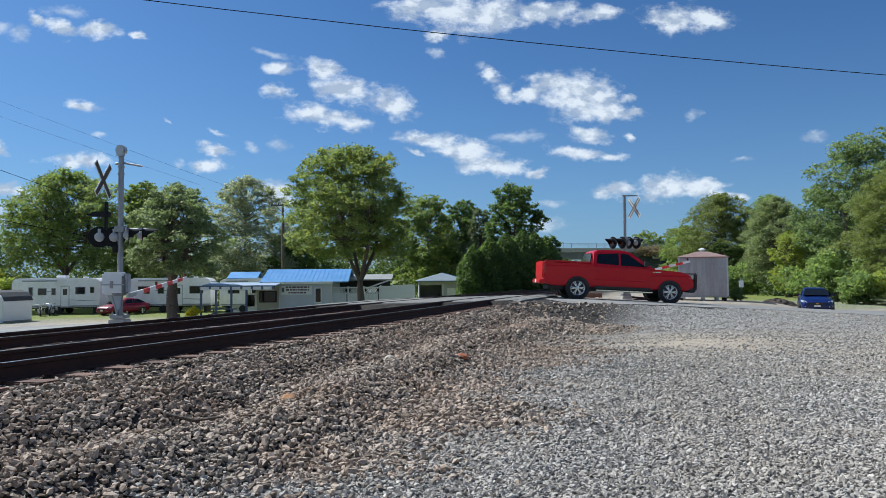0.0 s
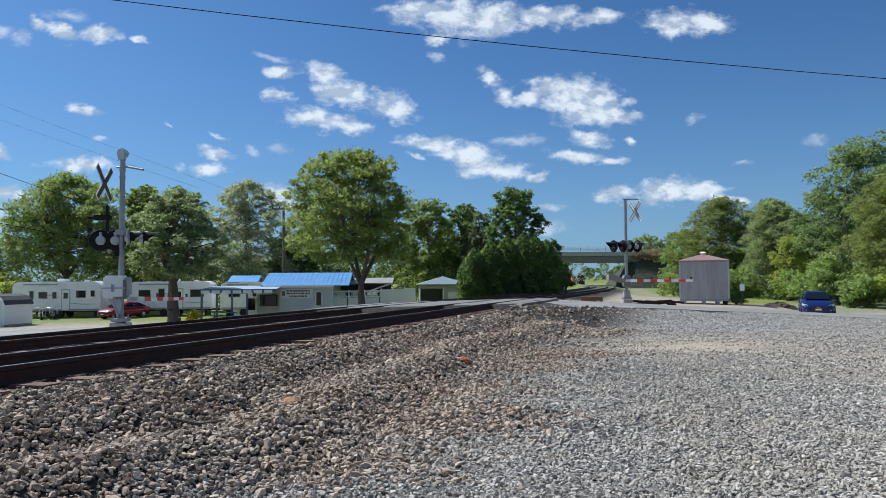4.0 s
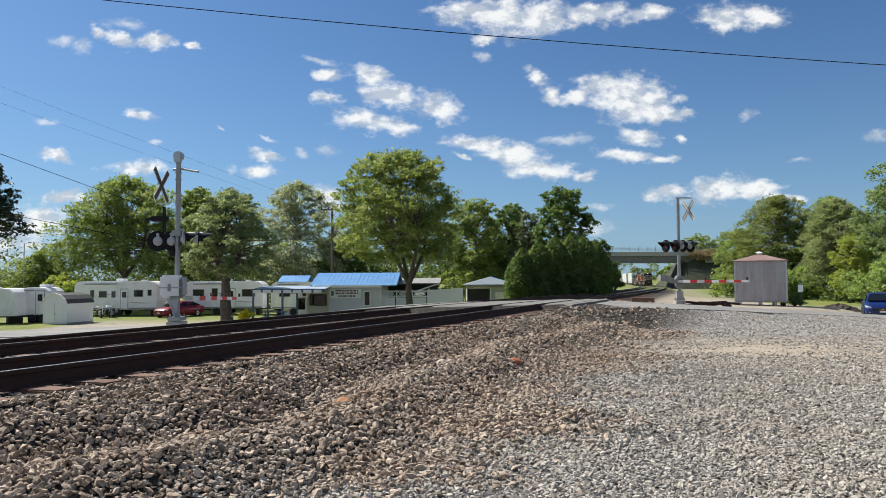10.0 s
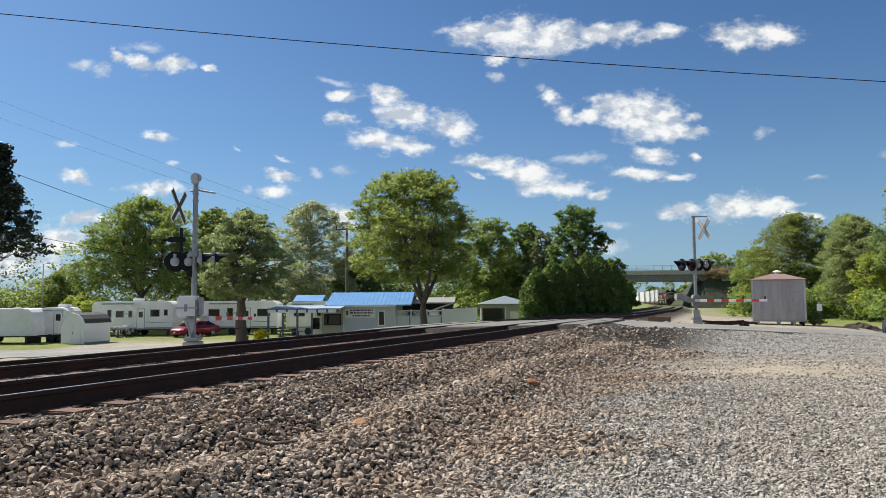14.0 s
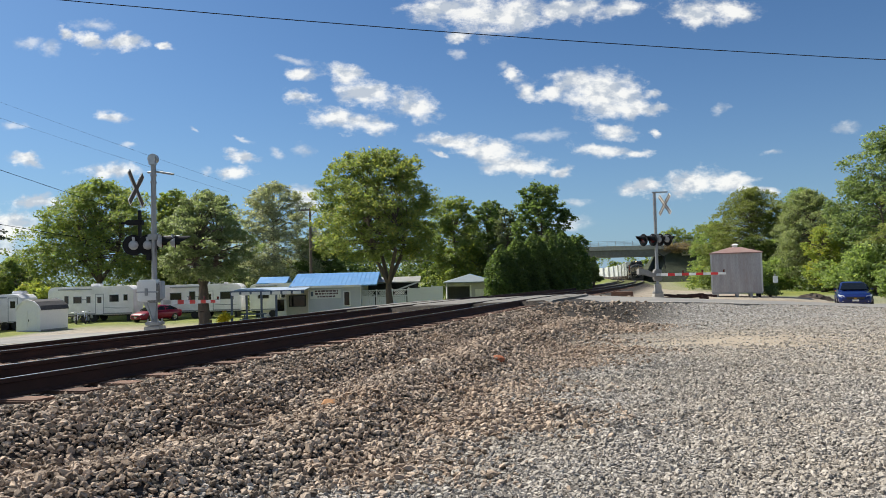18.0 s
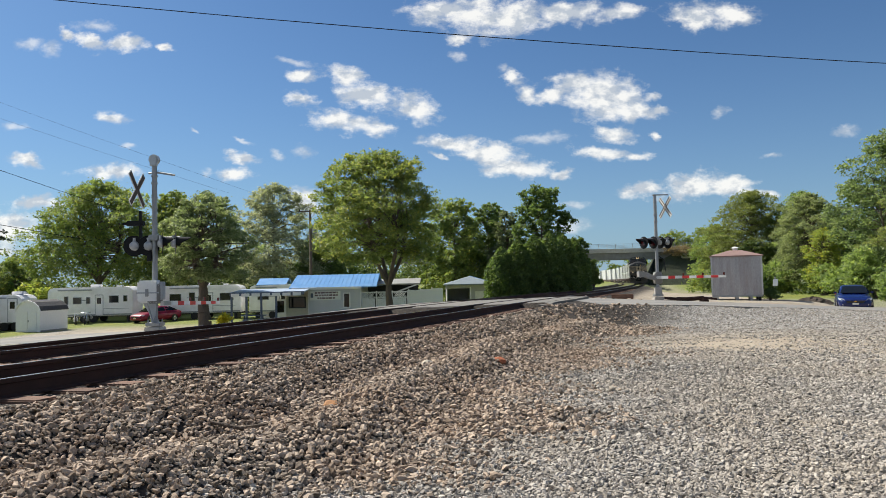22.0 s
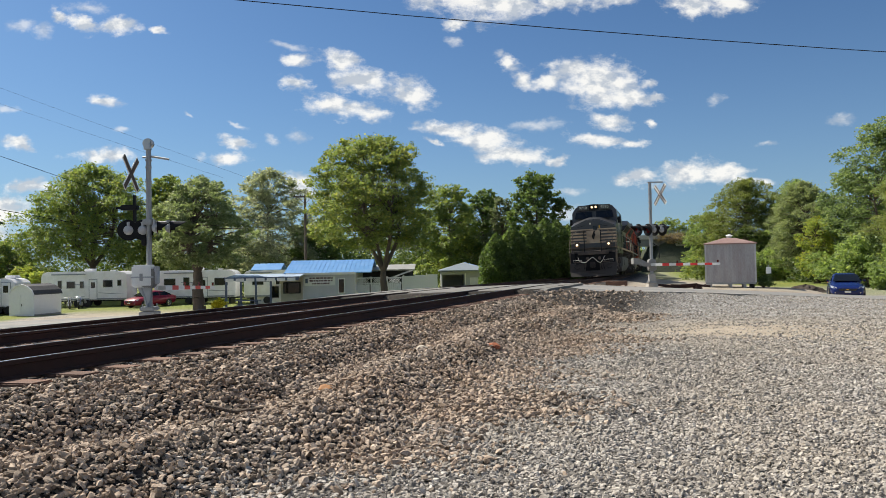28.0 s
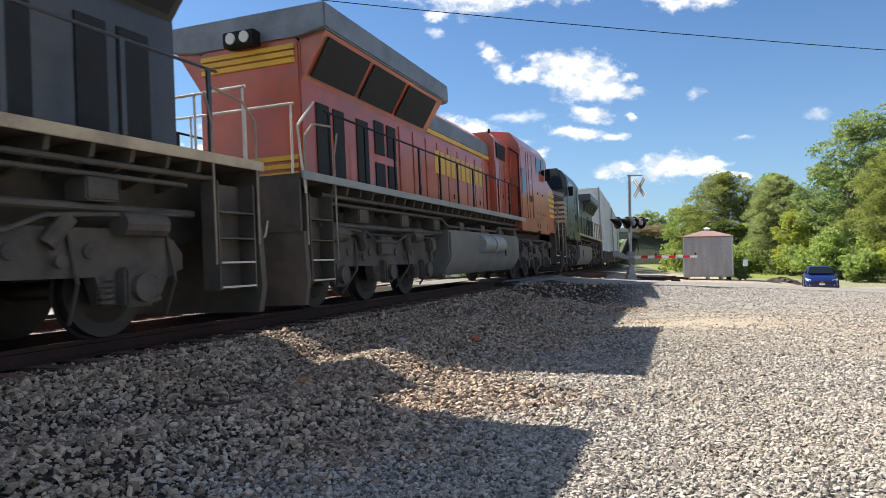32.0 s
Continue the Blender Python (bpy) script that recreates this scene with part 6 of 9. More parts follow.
def pickup():
    """A red four-door pickup; the front faces +x, the origin is under its middle."""
    t = thing("pickup_truck", Matrix(), "bright red four-door pickup truck with chrome wheels", "pickup truck")
    red = M["car_red"]
    half = 0.99
    low = [(-2.95, 0.62), (-2.95, 1.4), (-1.08, 1.42), (-1.0, 1.3), (1.15, 1.28), (1.25, 1.27), (2.45, 1.2), (2.82, 1.1), (2.94, 0.8), (2.9, 0.5), (2.4, 0.45), (-2.6, 0.48)]
    body_shell(t, low, half, red, "body", tuck=0.05)
    cab_half = lambda z: 0.96 - 0.2 * max(0.0, z - 1.24) / 0.72
    cabp = [(-1.1, 1.24), (-1.02, 1.8), (-0.88, 1.93), (0.15, 1.96), (0.46, 1.88), (1.42, 1.24)]
    body_shell(t, cabp, 0.96, red, "cab", bevel=0.05, top_in=0.2)
    side_panel(t, "side_window", [(-0.9, 1.4), (-0.84, 1.77), (-0.02, 1.83), (-0.02, 1.36)], cab_half, M["glass_dark"])
    side_panel(t, "side_window", [(0.06, 1.35), (0.06, 1.83), (0.34, 1.81), (1.05, 1.33)], cab_half, M["glass_dark"])
    pane(t, "windshield", [(1.36, -0.82, 1.32), (1.36, 0.82, 1.32), (0.55, 0.7, 1.85), (0.55, -0.7, 1.85)], M["glass_dark"])
    pane(t, "rear_window", [(-1.115, -0.75, 1.45), (-1.06, -0.68, 1.8), (-1.06, 0.68, 1.8), (-1.115, 0.75, 1.45)], M["glass_dark"])
    box_part("bed_floor", (-2.85, -1.08, -0.85, 0.85, 1.36, 1.426), M["trim_black"], t, 0.01)
    box_part("tailgate", (-2.99, -2.93, -0.86, 0.86, 0.78, 1.4), red, t, 0.02)
    for sd in (-1, 1):
        box_part("bed_rail", (-2.9, -1.05, min(sd * 0.9, sd * 0.985), max(sd * 0.9, sd * 0.985), 1.39, 1.45), red, t, 0.015)
        box_part("tail_light", (-2.975, -2.88, min(sd * 0.86, sd * 1.0), max(sd * 0.86, sd * 1.0), 0.95, 1.36), M["tail_red"], t, 0.015)
        box_part("headlight", (2.72, 2.9, min(sd * 0.66, sd * 0.985), max(sd * 0.66, sd * 0.985), 0.94, 1.1), M["headlamp_glass"], t, 0.02)
        box_part("mirror", (0.92, 1.06, min(sd * 1.0, sd * 1.24), max(sd * 1.0, sd * 1.24), 1.34, 1.56), M["trim_black"], t, 0.03)
        box_part("rocker", (-0.95, 1.25, min(sd * 0.96, sd * 1.0), max(sd * 0.96, sd * 1.0), 0.42, 0.52), M["trim_black"], t, 0.01)
        for x0, x1 in ((-0.95, 0.0), (0.06, 1.1)):
            box_part("door_panel", (x0, x1, min(sd * 0.985, sd * 0.998), max(sd * 0.985, sd * 0.998), 0.56, 1.25), red, t, 0.006)
            box_part("door_handle", (x0 + 0.05, x0 + 0.25, min(sd * 0.995, sd * 1.03), max(sd * 0.995, sd * 1.03), 1.14, 1.18), red, t, 0.01)
        prof = [(0.985, 0.74), (1.012, 0.775), (1.004, 0.81), (0.985, 0.83)]
        for x0, x1 in ((-0.94, -0.01), (0.07, 1.09)):
            bm = B()
            prism_bm(bm, [(sd * y, z) for y, z in prof], x0, x1, "x")
            bmesh.ops.recalc_face_normals(bm, faces=bm.faces)
            part("door_crease", bm, red, t)
        for x0, x1, z in ((-2.86, -1.06, 1.25), (1.2, 2.6, 1.02)):
            bm = B()
            prism_bm(bm, [(sd * y, z + dz) for y, dz in ((0.95, -0.05), (1.003, 0.0), (0.98, 0.05), (0.95, 0.06))], x0, x1, "x")
            bmesh.ops.recalc_face_normals(bm, faces=bm.faces)
            part("fender_crease", bm, red, t)
        box_part("name_badge", (1.3, 1.62, min(sd * 0.985, sd * 1.0), max(sd * 0.985, sd * 1.0), 1.14, 1.17), M["chrome"], t, 0.003)
    box_part("grille", (2.86, 2.97, -0.66, 0.66, 0.7, 1.12), M["trim_black"], t, 0.03)
    box_part("brush_guard", (2.96, 3.1, -0.86, 0.86, 0.48, 1.2), M["trim_black"], t, 0.05)
    box_part("front_bumper", (2.72, 3.0, -0.97, 0.97, 0.42, 0.62), M["trim_black"], t, 0.04)
    box_part("rear_bumper", (-3.1, -2.88, -0.97, 0.97, 0.52, 0.7), red, t, 0.04)
    box_part("licence_plate", (-3.115, -3.1, -0.16, 0.16, 0.55, 0.68), M["white_paint"], t, 0.004)
    bm = B()
    tube_bm(bm, [(-0.9, -0.98, 0.36), (1.3, -0.98, 0.36)], 0.04)
    part("side_step", bm, M["chrome"], t, "bright side step bar")
    bm = B()
    tube_bm(bm, [(-0.9, 0.98, 0.36), (1.3, 0.98, 0.36)], 0.04)
    part("side_step", bm, M["chrome"], t, "bright side step bar")
    box_part("chassis", (-2.7, 2.6, -0.7, 0.7, 0.32, 0.5), M["trim_black"], t, 0.02)
    wheels = []
    for x in (1.98, -1.62):
        arch(t, x, half, 0.41)
        for y in (-0.885, 0.885):
            wheels.append(wheel_parts(t, x, y, 0.41, 0.27))
    return t, wheels


def loft_bm(bm, rings):
    """Closed skin over rings of equal length, ends capped."""
    rows = [[bm.verts.new(p) for p in r] for r in rings]
    n = len(rows[0])
    for a, b in zip(rows, rows[1:]):
        for k in range(n):
            bm.faces.new((a[k], a[(k + 1) % n], b[(k + 1) % n], b[k]))
    bm.faces.new(rows[0][::-1])
    bm.faces.new(rows[-1])
    bmesh.ops.recalc_face_normals(bm, faces=bm.faces)


def slab(parent, name, quad, way, material, label=""):
    """A four-cornered piece drawn out along a direction."""
    bm = B()
    f = bm.faces.new([bm.verts.new(q) for q in quad])
    r = bmesh.ops.extrude_face_region(bm, geom=[f])
    bmesh.ops.translate(bm, vec=Vector(way), verts=[e for e in r["geom"] if isinstance(e, bmesh.types.BMVert)])
    bmesh.ops.recalc_face_normals(bm, faces=bm.faces)
    return part(name, bm, material, parent, label)


def sedan(m, material, label, length=4.6, group=""):
    """A four-door saloon facing +x."""
    t = thing("sedan", m, label, "car", group)
    k = length / 4.6
    half = 0.9
    turn = [2 * math.pi * (i + 0.5) / 24 for i in range(24)]

    def power(v, e):
        return math.copysign(abs(v) ** e, v)
    rings = []
    for x, w, lo, hi in ((-2.31, 0.62, 0.46, 0.9), (-2.27, 0.76, 0.34, 0.98), (-2.1, 0.84, 0.25, 1.03), (-1.7, 0.89, 0.2, 1.04), (-0.9, 0.905, 0.19, 1.01), (0.4, 0.905, 0.19, 0.99),
                         (1.0, 0.9, 0.19, 0.985), (1.5, 0.89, 0.19, 0.93), (1.9, 0.86, 0.2, 0.84), (2.15, 0.8, 0.22, 0.74), (2.26, 0.7, 0.25, 0.67), (2.31, 0.56, 0.32, 0.6)):
        rings.append([(x * k, w * power(math.cos(a), 0.42) * (1 - 0.05 * max(0, math.sin(a))), (lo + hi) / 2 + (hi - lo) / 2 * power(math.sin(a), 0.5)) for a in turn])
    bm = B()
    loft_bm(bm, rings)
    part("body", bm, material, t, smooth_angle=60)
    # greenhouse: rings from the waistline up to the roof
    rings = []
    for z, back, front, w in ((0.93, -1.95, 1.32, 0.84), (1.06, -1.66, 1.06, 0.8), (1.2, -1.36, 0.8, 0.74), (1.34, -1.04, 0.52, 0.67), (1.42, -0.8, 0.28, 0.6), (1.465, -0.5, 0.05, 0.48), (1.475, -0.35, -0.1, 0.3)):
        rings.append([(((back + front) / 2 + (front - back) / 2 * power(math.cos(a), 0.5)) * k, w * power(math.sin(a), 0.5), z) for a in turn])
    bm = B()
    loft_bm(bm, rings)
    part("cabin", bm, material, t, smooth_angle=60)
    ch = lambda z: float(np.interp(z, [0.93, 1.06, 1.2, 1.34, 1.42], [0.84, 0.8, 0.74, 0.67, 0.6]))
    side_panel(t, "side_window", [(-1.36 * k, 1.03), (-1.0 * k, 1.3), (-0.4 * k, 1.36), (-0.4 * k, 1.02)], ch, M["glass_dark"], 0.008)
    side_panel(t, "side_window", [(-0.32 * k, 1.02), (-0.32 * k, 1.36), (0.22 * k, 1.33), (0.78 * k, 1.03)], ch, M["glass_dark"], 0.008)
    for nm, quad, way in (("windshield", [(1.2, 0.7, 1.0), (1.2, -0.7, 1.0), (0.5, -0.54, 1.37), (0.5, 0.54, 1.37)], (0.05, 0, 0.04)),
                          ("rear_window", [(-1.8, -0.66, 1.02), (-1.8, 0.66, 1.02), (-1.08, 0.52, 1.35), (-1.08, -0.52, 1.35)], (-0.04, 0, 0.04))):
        slab(t, nm, [(x * k, y, z) for x, y, z in quad], way, M["glass_dark"])
    for sd in (-1, 1):
        slab(t, "headlight", [(x * k, sd * y, z) for x, y, z in ((2.235, 0.5, 0.6), (2.05, 0.79, 0.64), (1.9, 0.82, 0.77), (2.17, 0.54, 0.69))], (0.05, sd * 0.035, 0.02), M["headlamp_glass"], "swept-back clear headlight")
        slab(t, "tail_light", [(x * k, sd * y, z) for x, y, z in ((-2.22, 0.5, 0.76), (-2.1, 0.82, 0.76), (-2.08, 0.82, 0.93), (-2.22, 0.5, 0.93))], (-0.07, sd * 0.03, 0.0), M["tail_red"], "red tail light")
        box_part("mirror", (0.72 * k, 0.88 * k, min(sd * 0.84, sd * 1.03), max(sd * 0.84, sd * 1.03), 0.99, 1.11), material, t, 0.04)
        box_part("fog_lamp", (2.2 * k, 2.29 * k, min(sd * 0.52, sd * 0.66), max(sd * 0.52, sd * 0.66), 0.35, 0.42), M["headlamp_glass"], t, 0.01)
        for x in (-0.7, 0.35):
            box_part("door_handle", (x * k, (x + 0.2) * k, min(sd * 0.89, sd * 0.925), max(sd * 0.89, sd * 0.925), 0.83, 0.87), material, t, 0.008)
    slab(t, "grille", [(2.2 * k, -0.5, 0.62), (2.2 * k, 0.5, 0.62), (2.2 * k, 0.4, 0.5), (2.2 * k, -0.4, 0.5)], (0.14 * k, 0, 0), M["trim_black"])
    box_part("badge", (2.33 * k, 2.36 * k, -0.07, 0.07, 0.54, 0.59), M["loco_yellow"], t, 0.005, "small gold emblem shape")
    slab(t, "lower_intake", [(2.2 * k, -0.42, 0.4), (2.2 * k, 0.42, 0.4), (2.2 * k, 0.5, 0.29), (2.2 * k, -0.5, 0.29)], (0.1 * k, 0, 0), M["trim_black"])
    box_part("licence_plate", (2.29 * k, 2.335 * k, -0.16, 0.16, 0.39, 0.49), M["white_paint"], t, 0.003)
    for x in (1.38 * k, -1.32 * k):
        arch(t, x, half, 0.32)
        for y in (-0.82, 0.82):
            wheel_parts(t, x, y, 0.32, 0.21, 5)
    return t


TRUCK, TRUCK_WHEELS = pickup()
sedan(pose(25.0, 41.6, gz(25.0, 41.6) + 0.0, 0, 0, -118), M["car_blue"], "dark blue sedan waiting on the gravel, nose towards the crossing")
sedan(pose(-25.6, 64.0, gz(-25.6, 64.0), 0, 0, 243), M["car_maroon"], "red sedan parked on grass beside the campers")


def key_truck():
    # (time, x, y, heading)
    way = [(0.0, 8.25, 27.6, -2), (0.5, 11.05, 27.7, 1), (1.0, 14.0, 28.1, 9), (1.5, 17.0, 29.1, 13), (2.0, 20.45, 30.4, 16), (2.5, 24.8, 31.8, 17), (3.0, 28.9, 33.0, 15),
           (3.5, 33.0, 34.0, 12), (5.0, 46.0, 36.0, 6), (8.0, 66.0, 38.0, 4), (12.0, 92.0, 40.0, 4), (32.0, 110.0, 41.0, 4)]
    tt, wx, wy, wh = ([w[k] for w in way] for k in range(4))
    r = 0.41
    rows, run, last, dist = [], [], None, 0.0
    for t in [0, 0.25, 0.5, 0.75, 1, 1.25, 1.5, 1.75, 2, 2.25, 2.5, 3, 3.5, 5, 8, 12, 32]:
        x, y, yaw = (float(np.interp(t, tt, v)) for v in (wx, wy, wh))
        c, sn = math.cos(radians(yaw)), math.sin(radians(yaw))
        z0, z1 = gz(x - 1.9 * c, y - 1.9 * sn), gz(x + 1.9 * c, y + 1.9 * sn)
        rows.append((t, pose(x, y, (z0 + z1) / 2 + 0.03, 0, -math.degrees(math.atan2(z1 - z0, 3.8)), yaw)))
        dist += 0 if last is None else math.hypot(x - last[0], y - last[1])
        last = (x, y)
        run.append(dist)
    times = [row[0] for row in rows]
    walk(TRUCK, rows)
    for w in TRUCK_WHEELS:
        at = w.location.copy()
        rolls, a = [], 0.0
        t = 0.0
        while t < 3.6:
            a = float(np.interp(t, times, run)) / r
            rolls.append((t, Matrix.Translation(at) @ Matrix.Rotation(a, 4, "Y")))
            t += 0.1
        rolls.append((32.0, Matrix.Translation(at) @ Matrix.Rotation(a + 1.0, 4, "Y")))
        walk(w, rolls)


# ---- the camp beyond the tracks: trailers, office, sheds, fence ----
M["siding"] = mat("siding", (0.82, 0.8, 0.8), 0.6, var=0.08, scale=1.5, bump=0.05, dirt=(0.4, 0.37, 0.3), dirt_amt=0.25)
M["siding_blue"] = mat("siding_blue", (0.6, 0.6, 0.63), 0.6, var=0.08, scale=1.5, bump=0.05)
M["roof_blue"] = mat("roof_blue", (0.13, 0.32, 0.62), 0.4, 0.2, var=0.12, scale=1.2, bump=0.03, dirt=(0.3, 0.42, 0.6), dirt_amt=0.35)
M["rv_gray"] = mat("rv_gray", (0.3, 0.32, 0.34), 0.5, var=0.1)
M["shingle_dark"] = mat("shingle_dark", (0.07, 0.07, 0.075), 0.9, var=0.3, scale=8, bump=0.4)
M["vinyl"] = mat("vinyl", (0.85, 0.84, 0.85), 0.45, var=0.05, bump=0.02)
M["post_blue"] = mat("post_blue", (0.1, 0.13, 0.19), 0.6, var=0.1)
M["sign_white"] = mat("sign_white", (0.8, 0.8, 0.78), 0.5, var=0.04, bump=0)
M["sign_bar"] = mat("sign_bar", (0.12, 0.06, 0.08), 0.6, var=0.05, bump=0)
M["porch_roof"] = mat("porch_roof", (0.34, 0.42, 0.54), 0.5, 0.1, var=0.12, scale=1.2, bump=0.03)
M["garage_roof"] = mat("garage_roof", (0.2, 0.24, 0.27), 0.6, 0.1, var=0.15, scale=1.2, bump=0.03)
M["garage_gray"] = mat("garage_gray", (0.43, 0.425, 0.47), 0.7, var=0.12, scale=1.5)
M["wood_pole"] = mat("wood_pole", (0.12, 0.09, 0.07), 0.9, var=0.3, scale=3, stretch=(6, 6, 0.5), bump=0.3)
M["blue_plastic"] = mat("blue_plastic", (0.02, 0.05, 0.2), 0.5, var=0.1)
M["tan_wall"] = mat("tan_wall", (0.55, 0.5, 0.41), 0.7, var=0.1)


def camper(m, length, height, label, material="rv_white", windows=(), stripe=True, front_cap=False):
    t = thing("camper_trailer", m, label, "camper trailer", "parked campers")
    w = 1.22
    prof = [(0.0, 0.62), (length, 0.62), (length, height - 0.35), (length - 0.35, height - 0.05), (length - 0.8, height), (0.5, height), (0.12, height - 0.15), (0, height - 0.45)]
    bm = B()
    prism_bm(bm, prof, -w, w, "y")
    bmesh.ops.bevel(bm, geom=list(bm.edges), offset=0.05, segments=2, affect="EDGES")
    part("shell", bm, M[material], t, smooth_angle=30)
    box_part("roof_unit", (length * 0.45, length * 0.45 + 0.9, -0.35, 0.35, height, height + 0.26), M["rv_white"], t, 0.06)
    box_part("roof_vent", (length * 0.75, length * 0.75 + 0.4, -0.2, 0.2, height, height + 0.12), M["rv_white"], t, 0.03)
    for x0, x1, z0, z1 in windows:
        fr = box_part("window", (x0, x1, -w - 0.03, -w + 0.01, z0, z1), M["rv_gray"], t, 0.01)
        box_part("pane", (x0 + 0.05, x1 - 0.05, -w - 0.036, -w - 0.028, z0 + 0.05, z1 - 0.05), M["glass_dark"], fr, 0)
    d = length * 0.56
    box_part("door_frame", (d - 0.05, d + 0.73, -w - 0.014, -w + 0.005, 0.66, 2.6), M["rv_gray"], t, 0.01)
    box_part("awning_roll", (length * 0.12, length * 0.52, -w - 0.1, -w + 0.0, height - 0.3, height - 0.2), M["rv_gray"], t, 0.03)
    dr = box_part("door", (d, d + 0.68, -w - 0.025, -w + 0.01, 0.7, 2.55), M[material], t, 0.015)
    box_part("door_pane", (d + 0.15, d + 0.53, -w - 0.034, -w - 0.022, 1.75, 2.3), M["glass_dark"], dr, 0)
    if stripe:
        bm = B()
        prism_bm(bm, [(length * 0.58, 1.35), (length * 0.8, 1.2), (length * 0.98, 1.22), (length * 0.8, 1.28)], -w - 0.012, -w + 0.0, "y")
        part("stripe", bm, M["rv_gray"], t, "gray swoosh stripe")
        box_part("lettering_bar", (length * 0.33, length * 0.47, -w - 0.012, -w, 2.05, 2.13), M["rv_gray"], t, 0)
        box_part("lower_band", (0.1, length - 0.1, -w - 0.012, -w, 0.66, 0.8), M["rv_gray"], t, 0)
    for x in (length * 0.42, length * 0.42 + 0.85):
        for y in (-1.1, 1.1):
            bm = B()
            cyl_bm(bm, (x, y - 0.1, 0.34), (x, y + 0.1, 0.34), 0.34, seg=18)
            part("wheel", bm, M["tyre"], t, smooth_angle=40)
    bm = B()
    box_bm(bm, 0.1, length + 0.9, -0.7, -0.6, 0.5, 0.62)
    box_bm(bm, 0.1, length + 0.9, 0.6, 0.7, 0.5, 0.62)
    part("chassis", bm, M["trim_black"], t)
    for x in (0.6, length - 0.6):
        box_part("jack_stand", (x - 0.12, x + 0.12, -0.9, 0.9, 0.0, 0.55), M["trim_black"], t, 0.01)
    return t


def at_ground(x, y, yaw):
    return pose(x, y, gz(x, y), 0, 0, yaw)


camper(at_ground(-36.2, 66.5, 2), 7.8, 3.3, "long white travel trailer with gray swoosh on the grass", windows=((1.5, 1.9, 1.7, 2.5), (2.3, 3.1, 1.75, 2.4), (3.5, 3.9, 1.75, 2.4), (5.6, 6.5, 1.8, 2.5), (6.9, 7.3, 1.9, 2.5)))
camper(at_ground(-26.4, 68, 3), 7.6, 3.25, "white camper with dark windows behind the red car", windows=((0.9, 2.0, 1.75, 2.5), (2.7, 3.3, 1.75, 2.6), (5.6, 6.9, 1.75, 2.5)))
camper(at_ground(-17.5, 67, -4), 5.2, 3.15, "shorter white camper partly behind the tree", windows=((0.8, 1.9, 1.75, 2.5), (3.9, 4.7, 1.75, 2.5)))
camper(at_ground(-43.3, 55, 1), 8.6, 2.8, "pale boxy trailer with a dark framed window", windows=((1.6, 2.6, 1.3, 2.6),), stripe=False)
camper(at_ground(-35.3, 56.9, 2), 2.3, 2.85, "rounded white cap of a trailer beside the garden shed", stripe=False)


def garden_shed():
    """Gambrel shed, its double-door gable end towards the drive."""
    t = thing("garden_shed", at_ground(-30.2, 53.5, 75.5), "small white gambrel garden shed with a dark roof", "shed")
    w, deep, h = 2.25, 2.75, 1.6
    gable = [(0, 0), (w, 0), (w, h), (w * 0.93, h + 0.32), (w * 0.76, h + 0.62), (w * 0.5, h + 0.78), (w * 0.24, h + 0.62), (w * 0.07, h + 0.32), (0, h)]
    bm = B()
    prism_bm(bm, gable, 0, deep, "x")
    part("wall", bm, M["vinyl"], t)
    arc = gable[2:]
    mid = Vector((w / 2, h - 0.2))
    outer = [tuple(mid + (Vector(p) - mid) * 1.055) for p in arc]
    bm = B()
    prism_bm(bm, [tuple(mid + (Vector(p) - mid) * 1.004) for p in arc][::-1] + outer, 0.0, deep + 0.08, "x")
    part("roof", bm, M["shingle_dark"], t, "dark shingled roof")
    bm = B()
    prism_bm(bm, [tuple(mid + (Vector(p) - mid) * 0.97) for p in arc][::-1] + [tuple(mid + (Vector(p) - mid) * 1.07) for p in arc], -0.1, -0.004, "x")
    part("roof_edge", bm, M["vinyl"], t, "white barge boards")
    for y0, y1 in ((0.3, 1.11), (1.14, 1.95)):
        d = box_part("door", (-0.035, -0.003, y0, y1, 0.08, 1.62), M["vinyl"], t, 0.008)
        for za in (0.12, 0.82, 1.52):
            box_part("door_rail", (-0.05, -0.036, y0 + 0.02, y1 - 0.02, za, za + 0.07), M["vinyl"], d, 0.003)
    box_part("door_handle", (-0.075, -0.036, 1.02, 1.06, 0.75, 0.92), M["trim_black"], t, 0.004)
    box_part("sill_beam", (0.05, deep - 0.05, -0.012, -0.003, 0.0, 0.12), M["steel_paint"], t, 0.002)


garden_shed()


